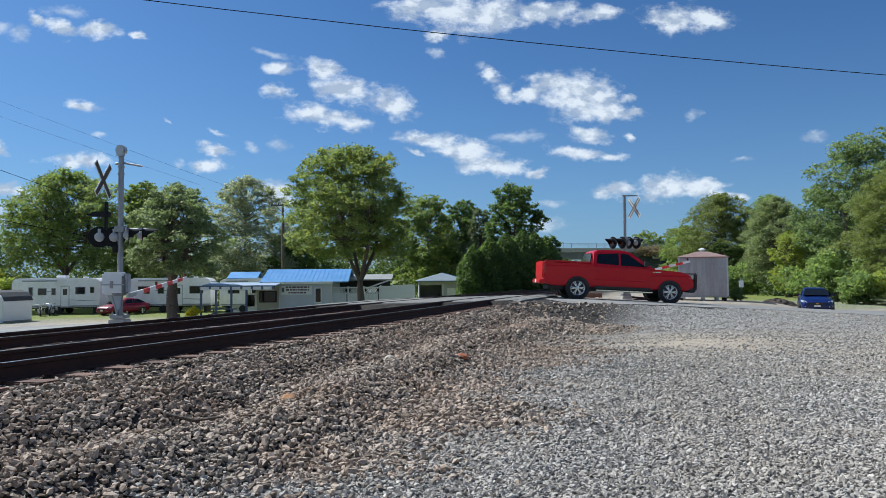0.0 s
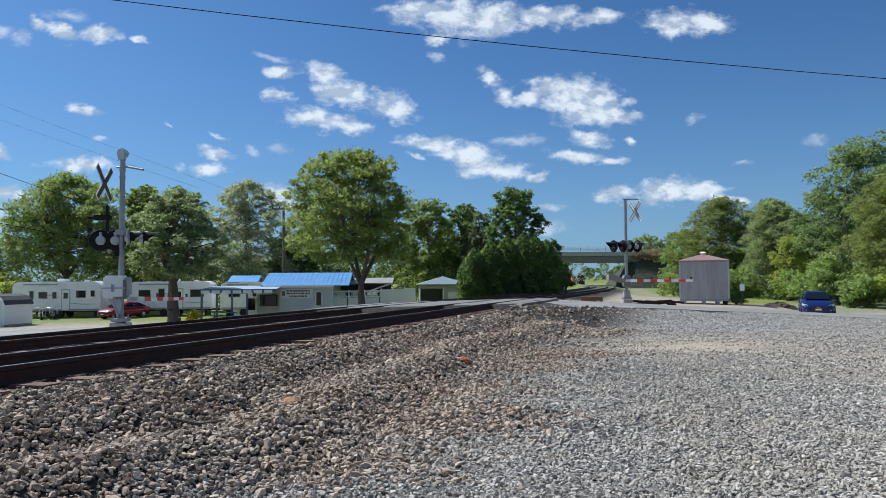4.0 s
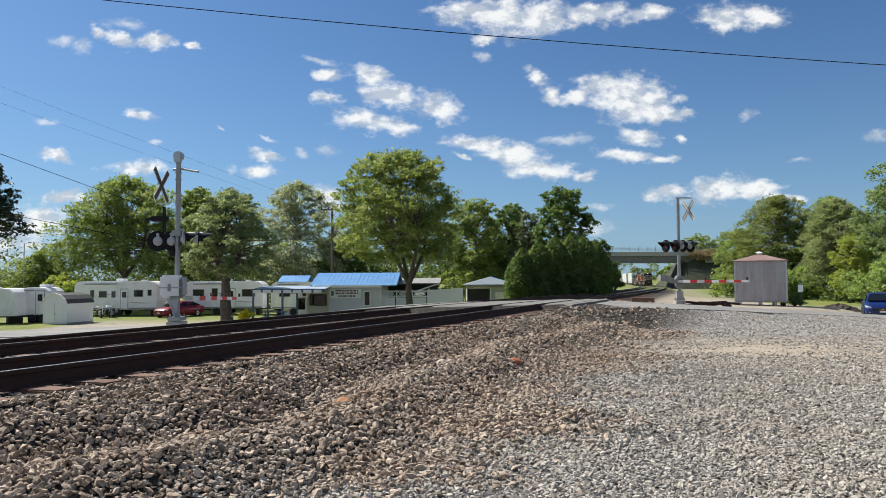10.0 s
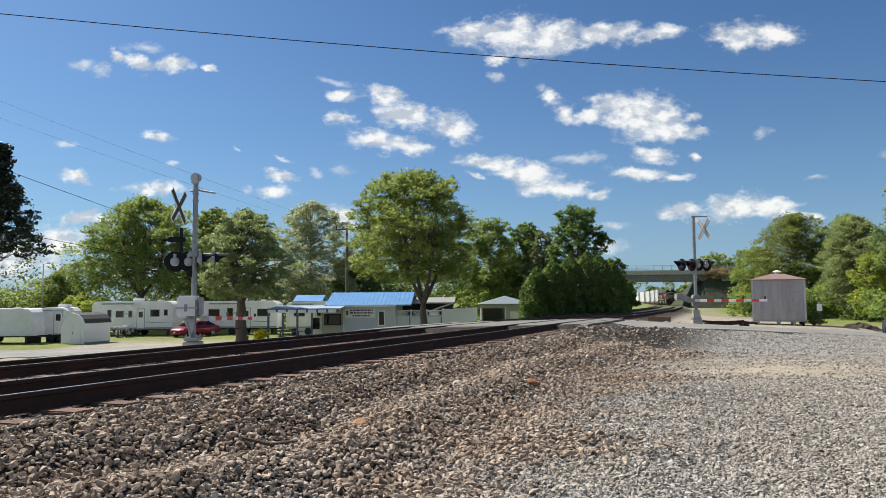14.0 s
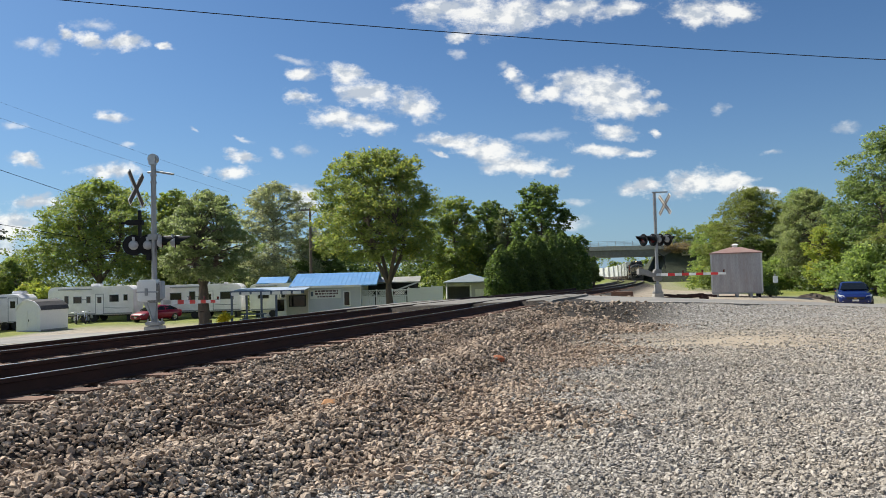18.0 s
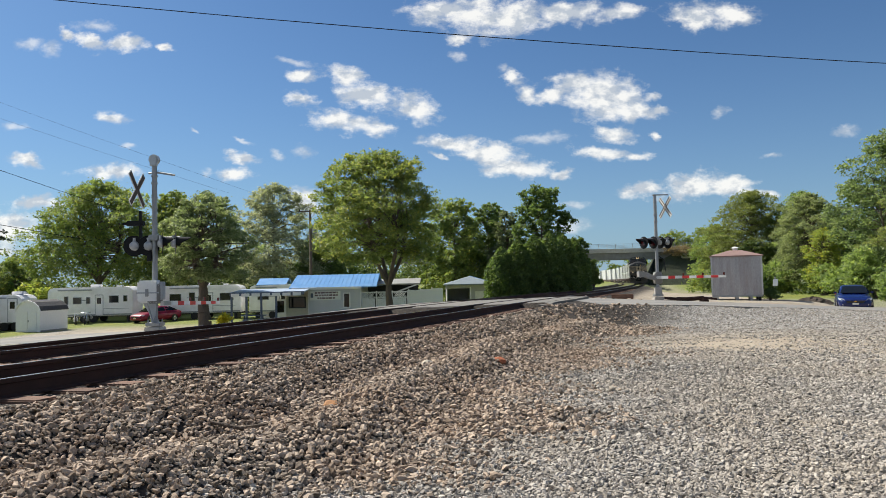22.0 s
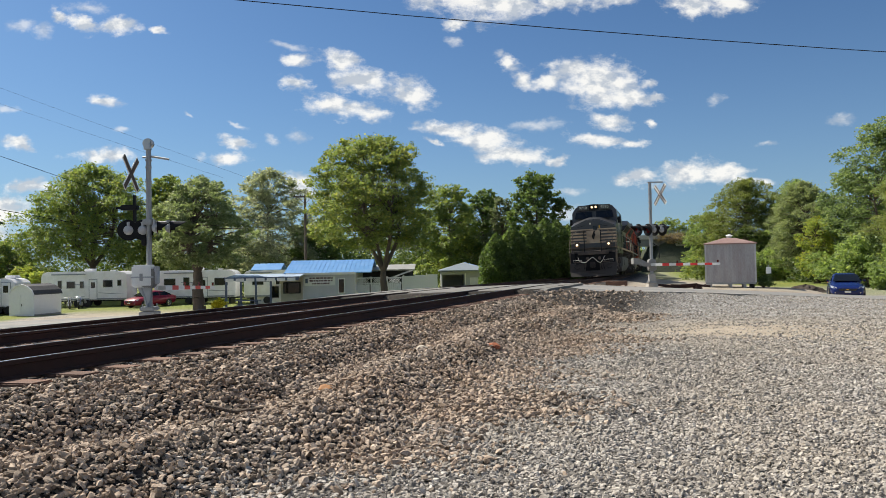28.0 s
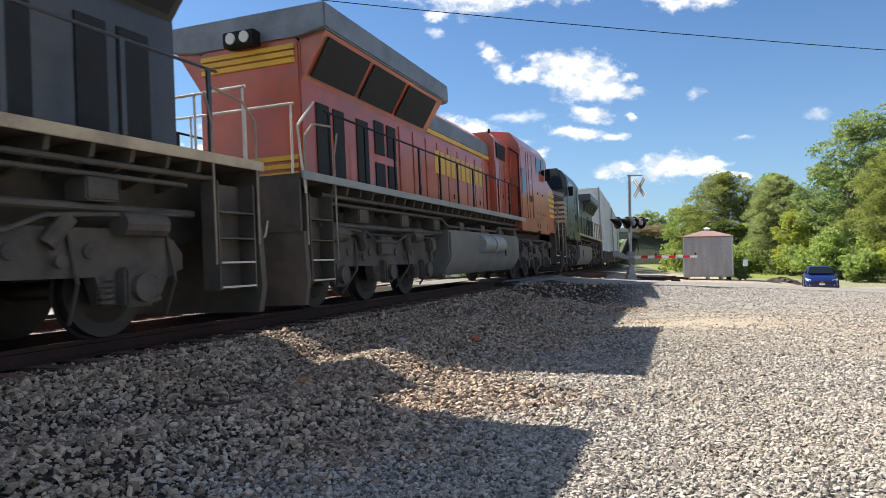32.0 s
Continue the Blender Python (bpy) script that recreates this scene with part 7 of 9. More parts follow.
def camp_office():
    gx, gy = -10.0, 54.5
    t = thing("camp_office", at_ground(gx, gy, 0), "cream sided single-storey office with a blue ribbed metal roof", "house")
    base = 0.0
    w = 5.6
    x0, x1 = 0.0, 4.1
    ez = 2.85
    # walls as lapped boards on a plain core
    box_part("wall", (x0, 4.1, 0, 6.0, -0.1, ez), M["siding"], t, 0.01)
    box_part("porch_wall", (-1.9, x0, 0.5, 6.0, -0.1, ez - 0.1), M["tan_wall"], t, 0.01)
    bm = B()
    prism_bm(bm, [(0, 0), (-0.03, 0), (-0.008, 0.15), (0, 0.15)], 0, 4.0, "x")
    me = finish(bm, "siding_board", M["siding_blue"])
    for k in range(18):
        shared("siding_board", me, t, pose(0.05, -0.004, 0.05 + k * 0.152))
    wn = box_part("window", (2.75, 3.3, -0.06, 0.02, 1.25, 2.45), M["vinyl"], t, 0.01)
    box_part("pane", (2.83, 3.22, -0.07, -0.055, 1.33, 2.37), M["glass_dark"], wn, 0)
    sg = box_part("sign", (0.15, 2.55, -0.09, -0.035, 1.9, 2.6), M["sign_white"], t, 0.008, "white board with dark lettering bars")
    for z, a, b in ((2.42, 0.55, 2.45), (2.22, 0.55, 2.45), (2.0, 0.75, 2.2)):
        xx = a
        rnd = random.Random(int(z * 100))
        while xx < b - 0.1:
            wd = rnd.uniform(0.1, 0.3)
            box_part("lettering_bar", (xx, min(b, xx + wd), -0.096, -0.091, z, z + 0.12), M["sign_bar"], sg, 0)
            xx += wd + 0.06
    box_part("sign_emblem", (0.22, 0.42, -0.096, -0.091, 2.1, 2.45), M["post_blue"], sg, 0.0)
    # main roof
    bm = B()
    prism_bm(bm, [(-0.35, ez - 0.02), (3.0, ez + 0.95), (6.35, ez - 0.02), (6.35, ez + 0.06), (3.0, ez + 1.05), (-0.35, ez + 0.06)], -1.4, 5.4, "x")
    rf = part("roof", bm, M["roof_blue"], t, "blue ribbed metal roof")
    bm = B()
    a, b = Vector((0, -0.36, ez + 0.05)), Vector((0, 3.0, ez + 1.045))
    v = [bm.verts.new(p) for p in (a + Vector((-0.03, 0, 0)), a + Vector((0.03, 0, 0)), b + Vector((0.03, 0, 0)), b + Vector((-0.03, 0, 0)))]
    u = [bm.verts.new(p.co + Vector((0, -0.01, 0.025))) for p in v]
    bm.faces.new(u)
    for i in range(4):
        bm.faces.new((v[i], v[(i + 1) % 4], u[(i + 1) % 4], u[i]))
    me = finish(bm, "roof_rib", M["roof_blue"])
    for k in range(20):
        shared("roof_rib", me, rf, pose(-1.3 + k * 0.35, 0, 0))
    box_part("eave_trim", (-1.2, 4.2, -0.4, -0.34, ez - 0.12, ez + 0.06), M["vinyl"], t, 0.006)
    # porch roof with hanging name boards
    bm = B()
    prism_bm(bm, [(-2.6, 2.58), (0.4, 2.8), (0.4, 2.88), (-2.6, 2.66)], -5.3, 0.2, "x")
    part("porch_roof", bm, M["porch_roof"], t, "low pale blue porch roof")
    box_part("porch_fascia", (-5.3, 0.2, -2.66, -2.6, 2.42, 2.68), M["post_blue"], t, 0.01)
    for k in range(7):
        box_part("name_board", (-5.2 + k * 0.76, -4.6 + k * 0.76, -2.7, -2.665, 2.36, 2.6), M["sign_white"], t, 0.005)
    for x in (-5.2, -4.1, -3.0, -1.9):
        box_part("porch_post", (x - 0.07, x + 0.07, -2.6, -2.46, -0.1, 2.5), M["post_blue"], t, 0.01)
    w2 = box_part("window", (-1.6, 0.0 - 0.25, 0.42, 0.5, 1.3, 2.2), M["trim_black"], t, 0.01)
    box_part("pane", (-1.5, -0.35, 0.41, 0.425, 1.38, 2.12), M["glass_dark"], w2, 0)
    dr = box_part("door", (-0.05 - 2.6, -1.8, 0.42, 0.5, 0, 2.05), M["siding"], t, 0.01)
    box_part("door_pane", (-2.5, -1.95, 0.405, 0.425, 1.0, 1.9), M["glass_dark"], dr, 0)
    return t


camp_office()


def carport():
    t = thing("carport", at_ground(-5.0, 58.5, 0), "dark open carport with a flat gray metal roof", "carport")
    bm = B()
    prism_bm(bm, [(-2.4, 2.95), (2.4, 3.35), (2.4, 3.45), (-2.4, 3.05)], -1.2, 3.7, "x")
    part("roof", bm, M["loco_gray"], t, "low-pitched gray metal roof")
    for x in (-1.0, 1.2, 3.4):
        for y in (-2.2, 2.2):
            box_part("post", (x - 0.06, x + 0.06, y - 0.06, y + 0.06, -0.1, 3.0), M["trim_black"], t, 0.01)
    box_part("back_wall", (-1.0, 3.4, 2.25, 2.3, 0, 3.2), M["trim_black"], t, 0)
    bm = B()
    tube_bm(bm, [(1.6, -2.3, 2.3), (3.6, -2.35, 3.0)], 0.06)
    part("brace", bm, M["siding_blue"], t)


carport()


def vinyl_fence():
    t = thing("vinyl_fence", at_ground(-6.0, 55.6, 0), "white vinyl privacy fence with lattice top panels", "fence", kind="")
    z0 = 0.45
    n = 4
    xs = [0, 1.25, 2.5, 3.75]
    for k, x in enumerate(xs):
        box_part("post", (x - 0.06, x + 0.06, -0.06, 0.06, -0.1, 2.05 + z0), M["vinyl"], t, 0.01)
    bm = B()
    box_bm(bm, -0.072, 0.072, -0.012, 0.012, 0, 1.42, 0.004)
    me = finish(bm, "picket", M["vinyl"])
    for a, b in zip(xs, xs[1:]):
        box_part("rail", (a + 0.06, b - 0.06, -0.03, 0.03, 1.46 + z0, 1.54 + z0), M["vinyl"], t, 0.006)
        box_part("rail", (a + 0.06, b - 0.06, -0.03, 0.03, 1.92 + z0, 2.0 + z0), M["vinyl"], t, 0.006)
        x = a + 0.14
        while x < b - 0.08:
            shared("picket", me, t, pose(x, 0, 0.02 + z0))
            x += 0.15
        bm = B()
        k = a + 0.1
        while k < b - 0.42:
            for q in (0, 1):
                p0 = Vector((k + (0.36 if q else 0), 0, 1.54 + z0))
                p1 = Vector((k + (0 if q else 0.36), 0, 1.92 + z0))
                cyl_bm(bm, p0, p1, 0.02, seg=4)
            k += 0.13
        part("lattice", bm, M["vinyl"], t)


vinyl_fence()


def tall_fence():
    t = thing("panel_fence", at_ground(-2.18, 55.6, 0), "white stepped panel fence with tall posts", "fence")
    bm = B()
    box_bm(bm, -0.055, 0.055, -0.034, -0.022, 0.0, 2.3, 0.004)
    me = finish(bm, "picket", M["vinyl"])
    for k in range(3):
        x = k * 0.92
        box_part("panel", (x + 0.05, x + 0.87, -0.02, 0.02, 0.1, 2.45 + 0.05 * k), M["vinyl"], t, 0.006)
        box_part("post", (x - 0.05, x + 0.05, -0.05, 0.05, -0.1, 2.6 + 0.05 * k), M["vinyl"], t, 0.008)
        box_part("panel_cap", (x + 0.05, x + 0.87, -0.035, 0.035, 2.45 + 0.05 * k, 2.51 + 0.05 * k), M["vinyl"], t, 0.006)
        for q in range(5):
            shared("picket", me, t, pose(x + 0.145 + q * 0.158, 0, 0.12 + 0.05 * k))


tall_fence()


def small_garage():
    """Hip-roofed garage, one bay open to the front."""
    t = thing("small_garage", at_ground(1.0, 66.0, 0), "small gray garage with a metal roof and one open bay", "garage")
    for x0, x1, y0, y1 in ((0, 0.12, 0, 5), (2.2, 2.34, 0, 4.88), (4.38, 4.5, 0, 5), (0.12, 4.38, 4.88, 5), (2.34, 4.38, 0, 0.12)):
        box_part("wall", (x0, x1, y0, y1, -0.1, 2.7), M["garage_gray"], t, 0.01)
    box_part("header", (0.12, 2.2, 0, 0.12, 2.4, 2.7), M["garage_gray"], t, 0.01)
    dr = box_part("door", (2.7, 3.6, -0.04, -0.003, 0, 2.1), M["siding"], t, 0.01)
    box_part("door_handle", (3.48, 3.54, -0.08, -0.04, 0.95, 1.05), M["trim_black"], dr, 0.004)
    for x in (2.28, 4.1):
        box_part("corner_post", (x - 0.05, x + 0.05, -0.05, -0.003, 0, 2.5), M["vinyl"], t, 0.005)
    bm = B()
    lo = [bm.verts.new(p) for p in ((-0.25, -0.45, 2.72), (4.75, -0.45, 2.72), (4.75, 5.2, 2.72), (-0.25, 5.2, 2.72))]
    up = [bm.verts.new(v.co + Vector((0, 0, 0.1))) for v in lo]
    p, q = bm.verts.new((2.3, 2.0, 3.55)), bm.verts.new((2.3, 3.6, 3.55))
    for f in ((up[0], up[1], p), (up[1], up[2], q, p), (up[2], up[3], q), (up[3], up[0], p, q), lo[::-1], *[(lo[k], lo[(k + 1) % 4], up[(k + 1) % 4], up[k]) for k in range(4)]):
        bm.faces.new(f)
    bmesh.ops.recalc_face_normals(bm, faces=bm.faces)
    rf = part("roof", bm, M["garage_roof"], t, "gray metal hip roof")
    slab(rf, "roof_sheet", [(4.75, -0.42, 2.825), (4.75, 5.17, 2.825), (2.33, 3.6, 3.545), (2.33, 2.0, 3.545)], (0.012, 0, 0.03), M["roof_blue"], "bright blue roof sheet")


small_garage()


def back_cabin():
    """Low cabin behind the office, its blue roof above the porch."""
    t = thing("back_cabin", at_ground(-16.8, 66.0, 0), "small white cabin with a blue metal roof behind the office", "cabin")
    box_part("wall", (0.15, 2.5, 0, 2.6, -0.1, 3.12), M["siding"], t, 0.01)
    bm = B()
    prism_bm(bm, [(-0.3, 3.1), (1.3, 3.68), (2.9, 3.1), (2.9, 3.18), (1.3, 3.77), (-0.3, 3.18)], -0.1, 2.7, "x")
    part("roof", bm, M["roof_blue"], t, "blue metal roof")
    wn = box_part("window", (0.8, 1.7, -0.05, -0.003, 1.3, 2.3), M["vinyl"], t, 0.01)
    box_part("pane", (0.88, 1.62, -0.062, -0.051, 1.38, 2.22), M["glass_dark"], wn, 0)


back_cabin()


def picnic_table():
    t = thing("picnic_table", at_ground(-13.2, 50.5, 8), "dark picnic table with bench seats beside the porch", "picnic table")
    box_part("tabletop", (-0.9, 0.9, -0.37, 0.37, 1.0, 1.05), M["post_blue"], t, 0.01)
    for y in (-0.75, 0.75):
        box_part("bench", (-0.9, 0.9, y - 0.13, y + 0.13, 0.68, 0.72), M["post_blue"], t, 0.01)
    for x in (-0.65, 0.65):
        for sd in (-1, 1):
            bm = B()
            tube_bm(bm, [(x, sd * 0.75, 0.0), (x, -sd * 0.1, 1.0)], 0.05, 5)
            part("leg", bm, M["post_blue"], t)
        box_part("cross_beam", (x - 0.04, x + 0.04, -0.85, 0.85, 0.6, 0.68), M["post_blue"], t, 0.005)


picnic_table()


def utility_pole(x, y, h, label, double=True):
    t = thing("utility_pole", at_ground(x, y, 8), label, "utility pole", "utility poles")
    bm = B()
    cyl_bm(bm, (0, 0, -0.5), (0, 0, h), 0.17, 0.11, seg=12)
    part("pole", bm, M["wood_pole"], t, smooth_angle=40)
    box_part("crossarm", (-1.15, 1.15, -0.16, -0.06, h - 0.25, h - 0.12), M["wood_pole"], t, 0.01)
    for k in (-1.05, -0.4, 0.4, 1.05):
        bm = B()
        cyl_bm(bm, (k, -0.11, h - 0.12), (k, -0.11, h + 0.1), 0.05, 0.03, 8)
        part("insulator", bm, M["glass_dark"], t)
    bm = B()
    tube_bm(bm, [(-0.7, -0.11, h - 0.2), (0, -0.11, h - 0.9), (0.7, -0.11, h - 0.2)], 0.02)
    part("brace", bm, M["wood_pole"], t)
    bm = B()
    cyl_bm(bm, (0.38, -0.05, h - 2.4), (0.38, -0.05, h - 1.5), 0.26, seg=14)
    part("transformer", bm, M["steel_paint"], t, "gray can transformer", 40)
    return t


utility_pole(-12.5, 70, 10.6, "dark wooden utility pole with crossarm and transformer")


def wire(pts, r, sag=0.0, label="dark overhead cable sagging across the sky", n=30):
    bm = B()
    a, b = Vector(pts[0]), Vector(pts[1])
    line = [a.lerp(b, k / n) - Vector((0, 0, sag * 4 * (k / n) * (1 - k / n))) for k in range(n + 1)]
    prev = None
    for p in line:
        ring = [bm.verts.new(p + Vector((0, r * math.cos(q * 1.2566), r * math.sin(q * 1.2566)))) for q in range(5)]
        if prev:
            for q in range(5):
                bm.faces.new((prev[q], prev[(q + 1) % 5], ring[(q + 1) % 5], ring[q]))
        prev = ring
    ob = part("overhead_wire", bm, M["black_paint"])
    return tagged(ob, label, "cable", "overhead cables")


wire([(-70, 14.3, 17.6), (60, 24.7, 7.4)], 0.013, 3.52)
utility_pole(60, 24.8, 8.6, "wooden utility pole beside the road")
utility_pole(-70, 14.4, 19.2, "tall wooden utility pole beside the line")
utility_pole(-32, 84, 10.4, "wooden utility pole rising behind the shade tree")
wire([(-45, 60, 20.6), (-15, 60, 9.0)], 0.008, 0.1, "thin dark cable high over the camp")
wire([(-45, 61, 19.0), (-18, 61, 9.4)], 0.008, 0.1, "thin dark cable high over the camp")
wire([(-45.6, 20.5, 17.3), (-32, 84, 8.35)], 0.025, 0.15, "dark service cable dropping to a pole")
wire([(-45.6, 20.5, 10.1), (-32, 84, 5.2)], 0.025, 0.15, "dark service cable dropping to a pole")


def flag_pole():
    t = thing("lamp_post", at_ground(-44.0, 70.0, 0), "thin gray lamp post among the campers", "lamp post")
    bm = B()
    cyl_bm(bm, (0, 0, -0.3), (0, 0, 7.2), 0.07, 0.045, 10)
    part("post", bm, M["steel_paint"], t, smooth_angle=40)
    bm = B()
    tube_bm(bm, [(0, 0, 7.15), (0.5, 0, 7.3)], 0.03)
    part("arm", bm, M["steel_paint"], t)
    box_part("lamp_head", (0.4, 0.75, -0.1, 0.1, 7.22, 7.34), M["steel_paint"], t, 0.03)


flag_pole()


def overpass():
    """The road bridge over the line with its railing and abutment."""
    y0, y1 = 212.0, 223.0
    t = thing("road_bridge", Matrix(), "gray concrete highway overpass with a mesh railing", "bridge", kind="structure")
    M["girder"] = mat("girder", (0.2, 0.195, 0.185), 0.8, var=0.2, scale=0.8, dirt=(0.12, 0.11, 0.1), dirt_amt=0.5)
    box_part("girder", (-30, 74, y0, y0 + 0.6, 6.0, 8.0), M["girder"], t, 0.03)
    box_part("girder", (-30, 74, y1 - 0.6, y1, 6.0, 8.0), M["concrete"], t, 0.03)
    box_part("deck", (-30, 140, y0 - 0.5, y1 + 0.5, 8.0, 8.6), M["concrete"], t, 0.03)
    box_part("parapet", (-30, 140, y0 - 0.5, y0 - 0.2, 8.6, 9.3), M["concrete"], t, 0.02)
    bm = B()
    box_bm(bm, -0.06, 0.06, y0 - 0.42, y0 - 0.3, 9.3, 10.8)
    me = finish(bm, "railing_post", M["steel_paint"])
    for k in range(42):
        shared("railing_post", me, t, pose(-28 + k * 2.6, 0, 0))
    for z in (9.6, 9.95, 10.3, 10.7):
        box_part("railing_bar", (-30, 82, y0 - 0.4, y0 - 0.34, z, z + 0.06), M["steel_paint"], t, 0)
    for x in (30, 78):
        box_part("pier", (x - 0.8, x + 0.8, y0 + 1, y1 - 1, -4, 6.0), M["concrete"], t, 0.05)
    box_part("abutment", (75, 88, y0 - 1.5, y1 + 1.5, -3, 8.0), M["concrete"], t, 0.05)
    bm = B()
    prism_bm(bm, [(64.5, -3), (70.5, 6.3), (73, 7.5), (200, 8.4), (260, -3)], y0 - 1, y1 + 1, "y")
    for v in bm.verts:
        if v.co.z < 0:
            v.co.y += -9 if v.co.y < 215 else 9
    part("embankment", bm, M["embank"], t, "overgrown dark embankment")


M["embank"] = mat("embank", (0.05, 0.06, 0.035), 0.95, var=0.5, scale=0.6, fine=6, bump=0.8, bump_dist=0.3)
overpass()


def crates():
    t = thing("scrap_pile", at_ground(12.0, 34.0, 0), "low heap of rusty track scrap beside the mast", "scrap pile")
    rnd = random.Random(8)
    for k in range(16):
        L_ = rnd.uniform(0.4, 1.6)
        bm = B()
        box_bm(bm, -L_ / 2, L_ / 2, -0.06, 0.06, -0.05, 0.05, 0.01)
        o = part("scrap_bar", bm, M["rail_rust"], t)
        o.matrix_local = pose(rnd.uniform(-0.9, 1.2), rnd.uniform(-0.4, 0.4), 0.06 + rnd.uniform(0, 0.22), rnd.uniform(-12, 12), rnd.uniform(-8, 8), rnd.uniform(-25, 30))
    p = on_line(30.0, 2.6)
    tt = thing("tie_block", pose(p.x, p.y, gz(p.x, p.y), 0, 0, -20), "dark short timber block beside the track", "timber")
    box_part("timber", (-0.5, 0.5, -0.2, 0.2, -0.02, 0.32), M["tie_wood"], tt, 0.02)
    s = thing("road_sign", at_ground(23.0, 47.0, -8), "small white sign board on a thin post", "sign")
    box_part("post", (-0.03, 0.03, -0.03, 0.03, -0.2, 1.9), M["steel_paint"], s, 0.004)
    box_part("sign_board", (-0.16, 0.16, -0.05, -0.03, 1.3, 1.75), M["sign_white"], s, 0.006)
    b = thing("waste_bin", at_ground(15.6, 74.0, 10), "blue plastic waste bin by the hedge", "bin")
    box_part("bin_body", (-0.9, 0.9, -0.5, 0.5, 0, 1.2), M["blue_plastic"], b, 0.05)
    box_part("bin_lid", (-0.95, 0.95, -0.55, 0.55, 1.2, 1.32), M["blue_plastic"], b, 0.03)


crates()


def mulch_heap():
    """A low dark heap of earth and mulch beside the lane."""
    rng = np.random.default_rng(12)
    bm = B()
    n, m = 26, 6
    rows = []
    for j in range(m + 1):
        f = j / m
        rows.append([bm.verts.new((1.7 * (1 - f) * math.cos(6.283 * k / n) * rng.uniform(0.85, 1.15), 1.2 * (1 - f) * math.sin(6.283 * k / n) * rng.uniform(0.85, 1.15),
                                   0.6 * (1 - (1 - f) ** 2) * rng.uniform(0.85, 1.1) - 0.05)) for k in range(n)])
    for a, c in zip(rows, rows[1:]):
        for k in range(n):
            bm.faces.new((a[k], a[(k + 1) % n], c[(k + 1) % n], c[k]))
    bm.faces.new(rows[-1])
    M["mulch"] = mat("mulch", (0.06, 0.045, 0.035), 0.95, var=0.5, scale=6, fine=50, bump=0.8, bump_dist=0.03)
    ob = part("mulch_heap", bm, M["mulch"])
    ob.matrix_world = pose(26.6, 49.0, gz(26.6, 49.0), 0, 0, 15)
    tagged(ob, "low dark heap of mulch beside the lane", "mulch heap")


mulch_heap()


def motorcycle(x, y, yaw, material, label):
    t = thing("motorcycle", at_ground(x, y, yaw), label, "motorcycle", "motorcycles on the grass")
    for wx in (-0.72, 0.72):
        bm = B()
        for k in range(20):
            a0, a1 = 2 * math.pi * k / 20, 2 * math.pi * (k + 1) / 20
            cyl_bm(bm, (wx + 0.27 * math.cos(a0), 0, 0.33 + 0.27 * math.sin(a0)), (wx + 0.27 * math.cos(a1), 0, 0.33 + 0.27 * math.sin(a1)), 0.065, seg=8)
        w = part("wheel", bm, M["tyre"], t, smooth_angle=50)
        bm = B()
        cyl_bm(bm, (wx, -0.03, 0.33), (wx, 0.03, 0.33), 0.2, seg=18)
        part("rim", bm, M["rim"], w)
    bm = B()
    tube_bm(bm, [(-0.72, 0, 0.33), (-0.1, 0, 0.4), (0.3, 0, 0.45), (0.45, 0, 0.85), (-0.2, 0, 0.72), (-0.72, 0, 0.33)], 0.03)
    part("frame", bm, M["trim_black"], t)
    box_part("engine", (-0.22, 0.25, -0.17, 0.17, 0.25, 0.6), M["aluminium"], t, 0.04)
    box_part("fuel_tank", (-0.05, 0.45, -0.15, 0.15, 0.68, 0.92), M[material], t, 0.07)
    box_part("seat", (-0.75, 0.0, -0.15, 0.15, 0.68, 0.8), M["trim_black"], t, 0.04)
    for sd in (-1, 1):
        bm = B()
        tube_bm(bm, [(0.72, sd * 0.09, 0.33), (0.45, sd * 0.09, 1.0)], 0.028)
        part("fork", bm, M["chrome"], t)
        box_part("pannier", (-0.85, -0.4, min(sd * 0.18, sd * 0.34), max(sd * 0.18, sd * 0.34), 0.42, 0.7), M[material], t, 0.05)
    bm = B()
    tube_bm(bm, [(0.3, -0.38, 1.05), (0.42, -0.15, 1.05), (0.42, 0.15, 1.05), (0.3, 0.38, 1.05)], 0.02)
    part("handlebar", bm, M["chrome"], t)
    bm = B()
    cyl_bm(bm, (0.5, 0, 0.9), (0.62, 0, 0.9), 0.1, 0.08, 14)
    part("headlight", bm, M["headlamp_glass"], t)


motorcycle(-32.2, 62.6, 300, "trim_black", "black motorcycle parked on the grass by the shed")
motorcycle(-31.5, 63.2, 285, "rv_gray", "gray motorcycle parked beside another on the grass")


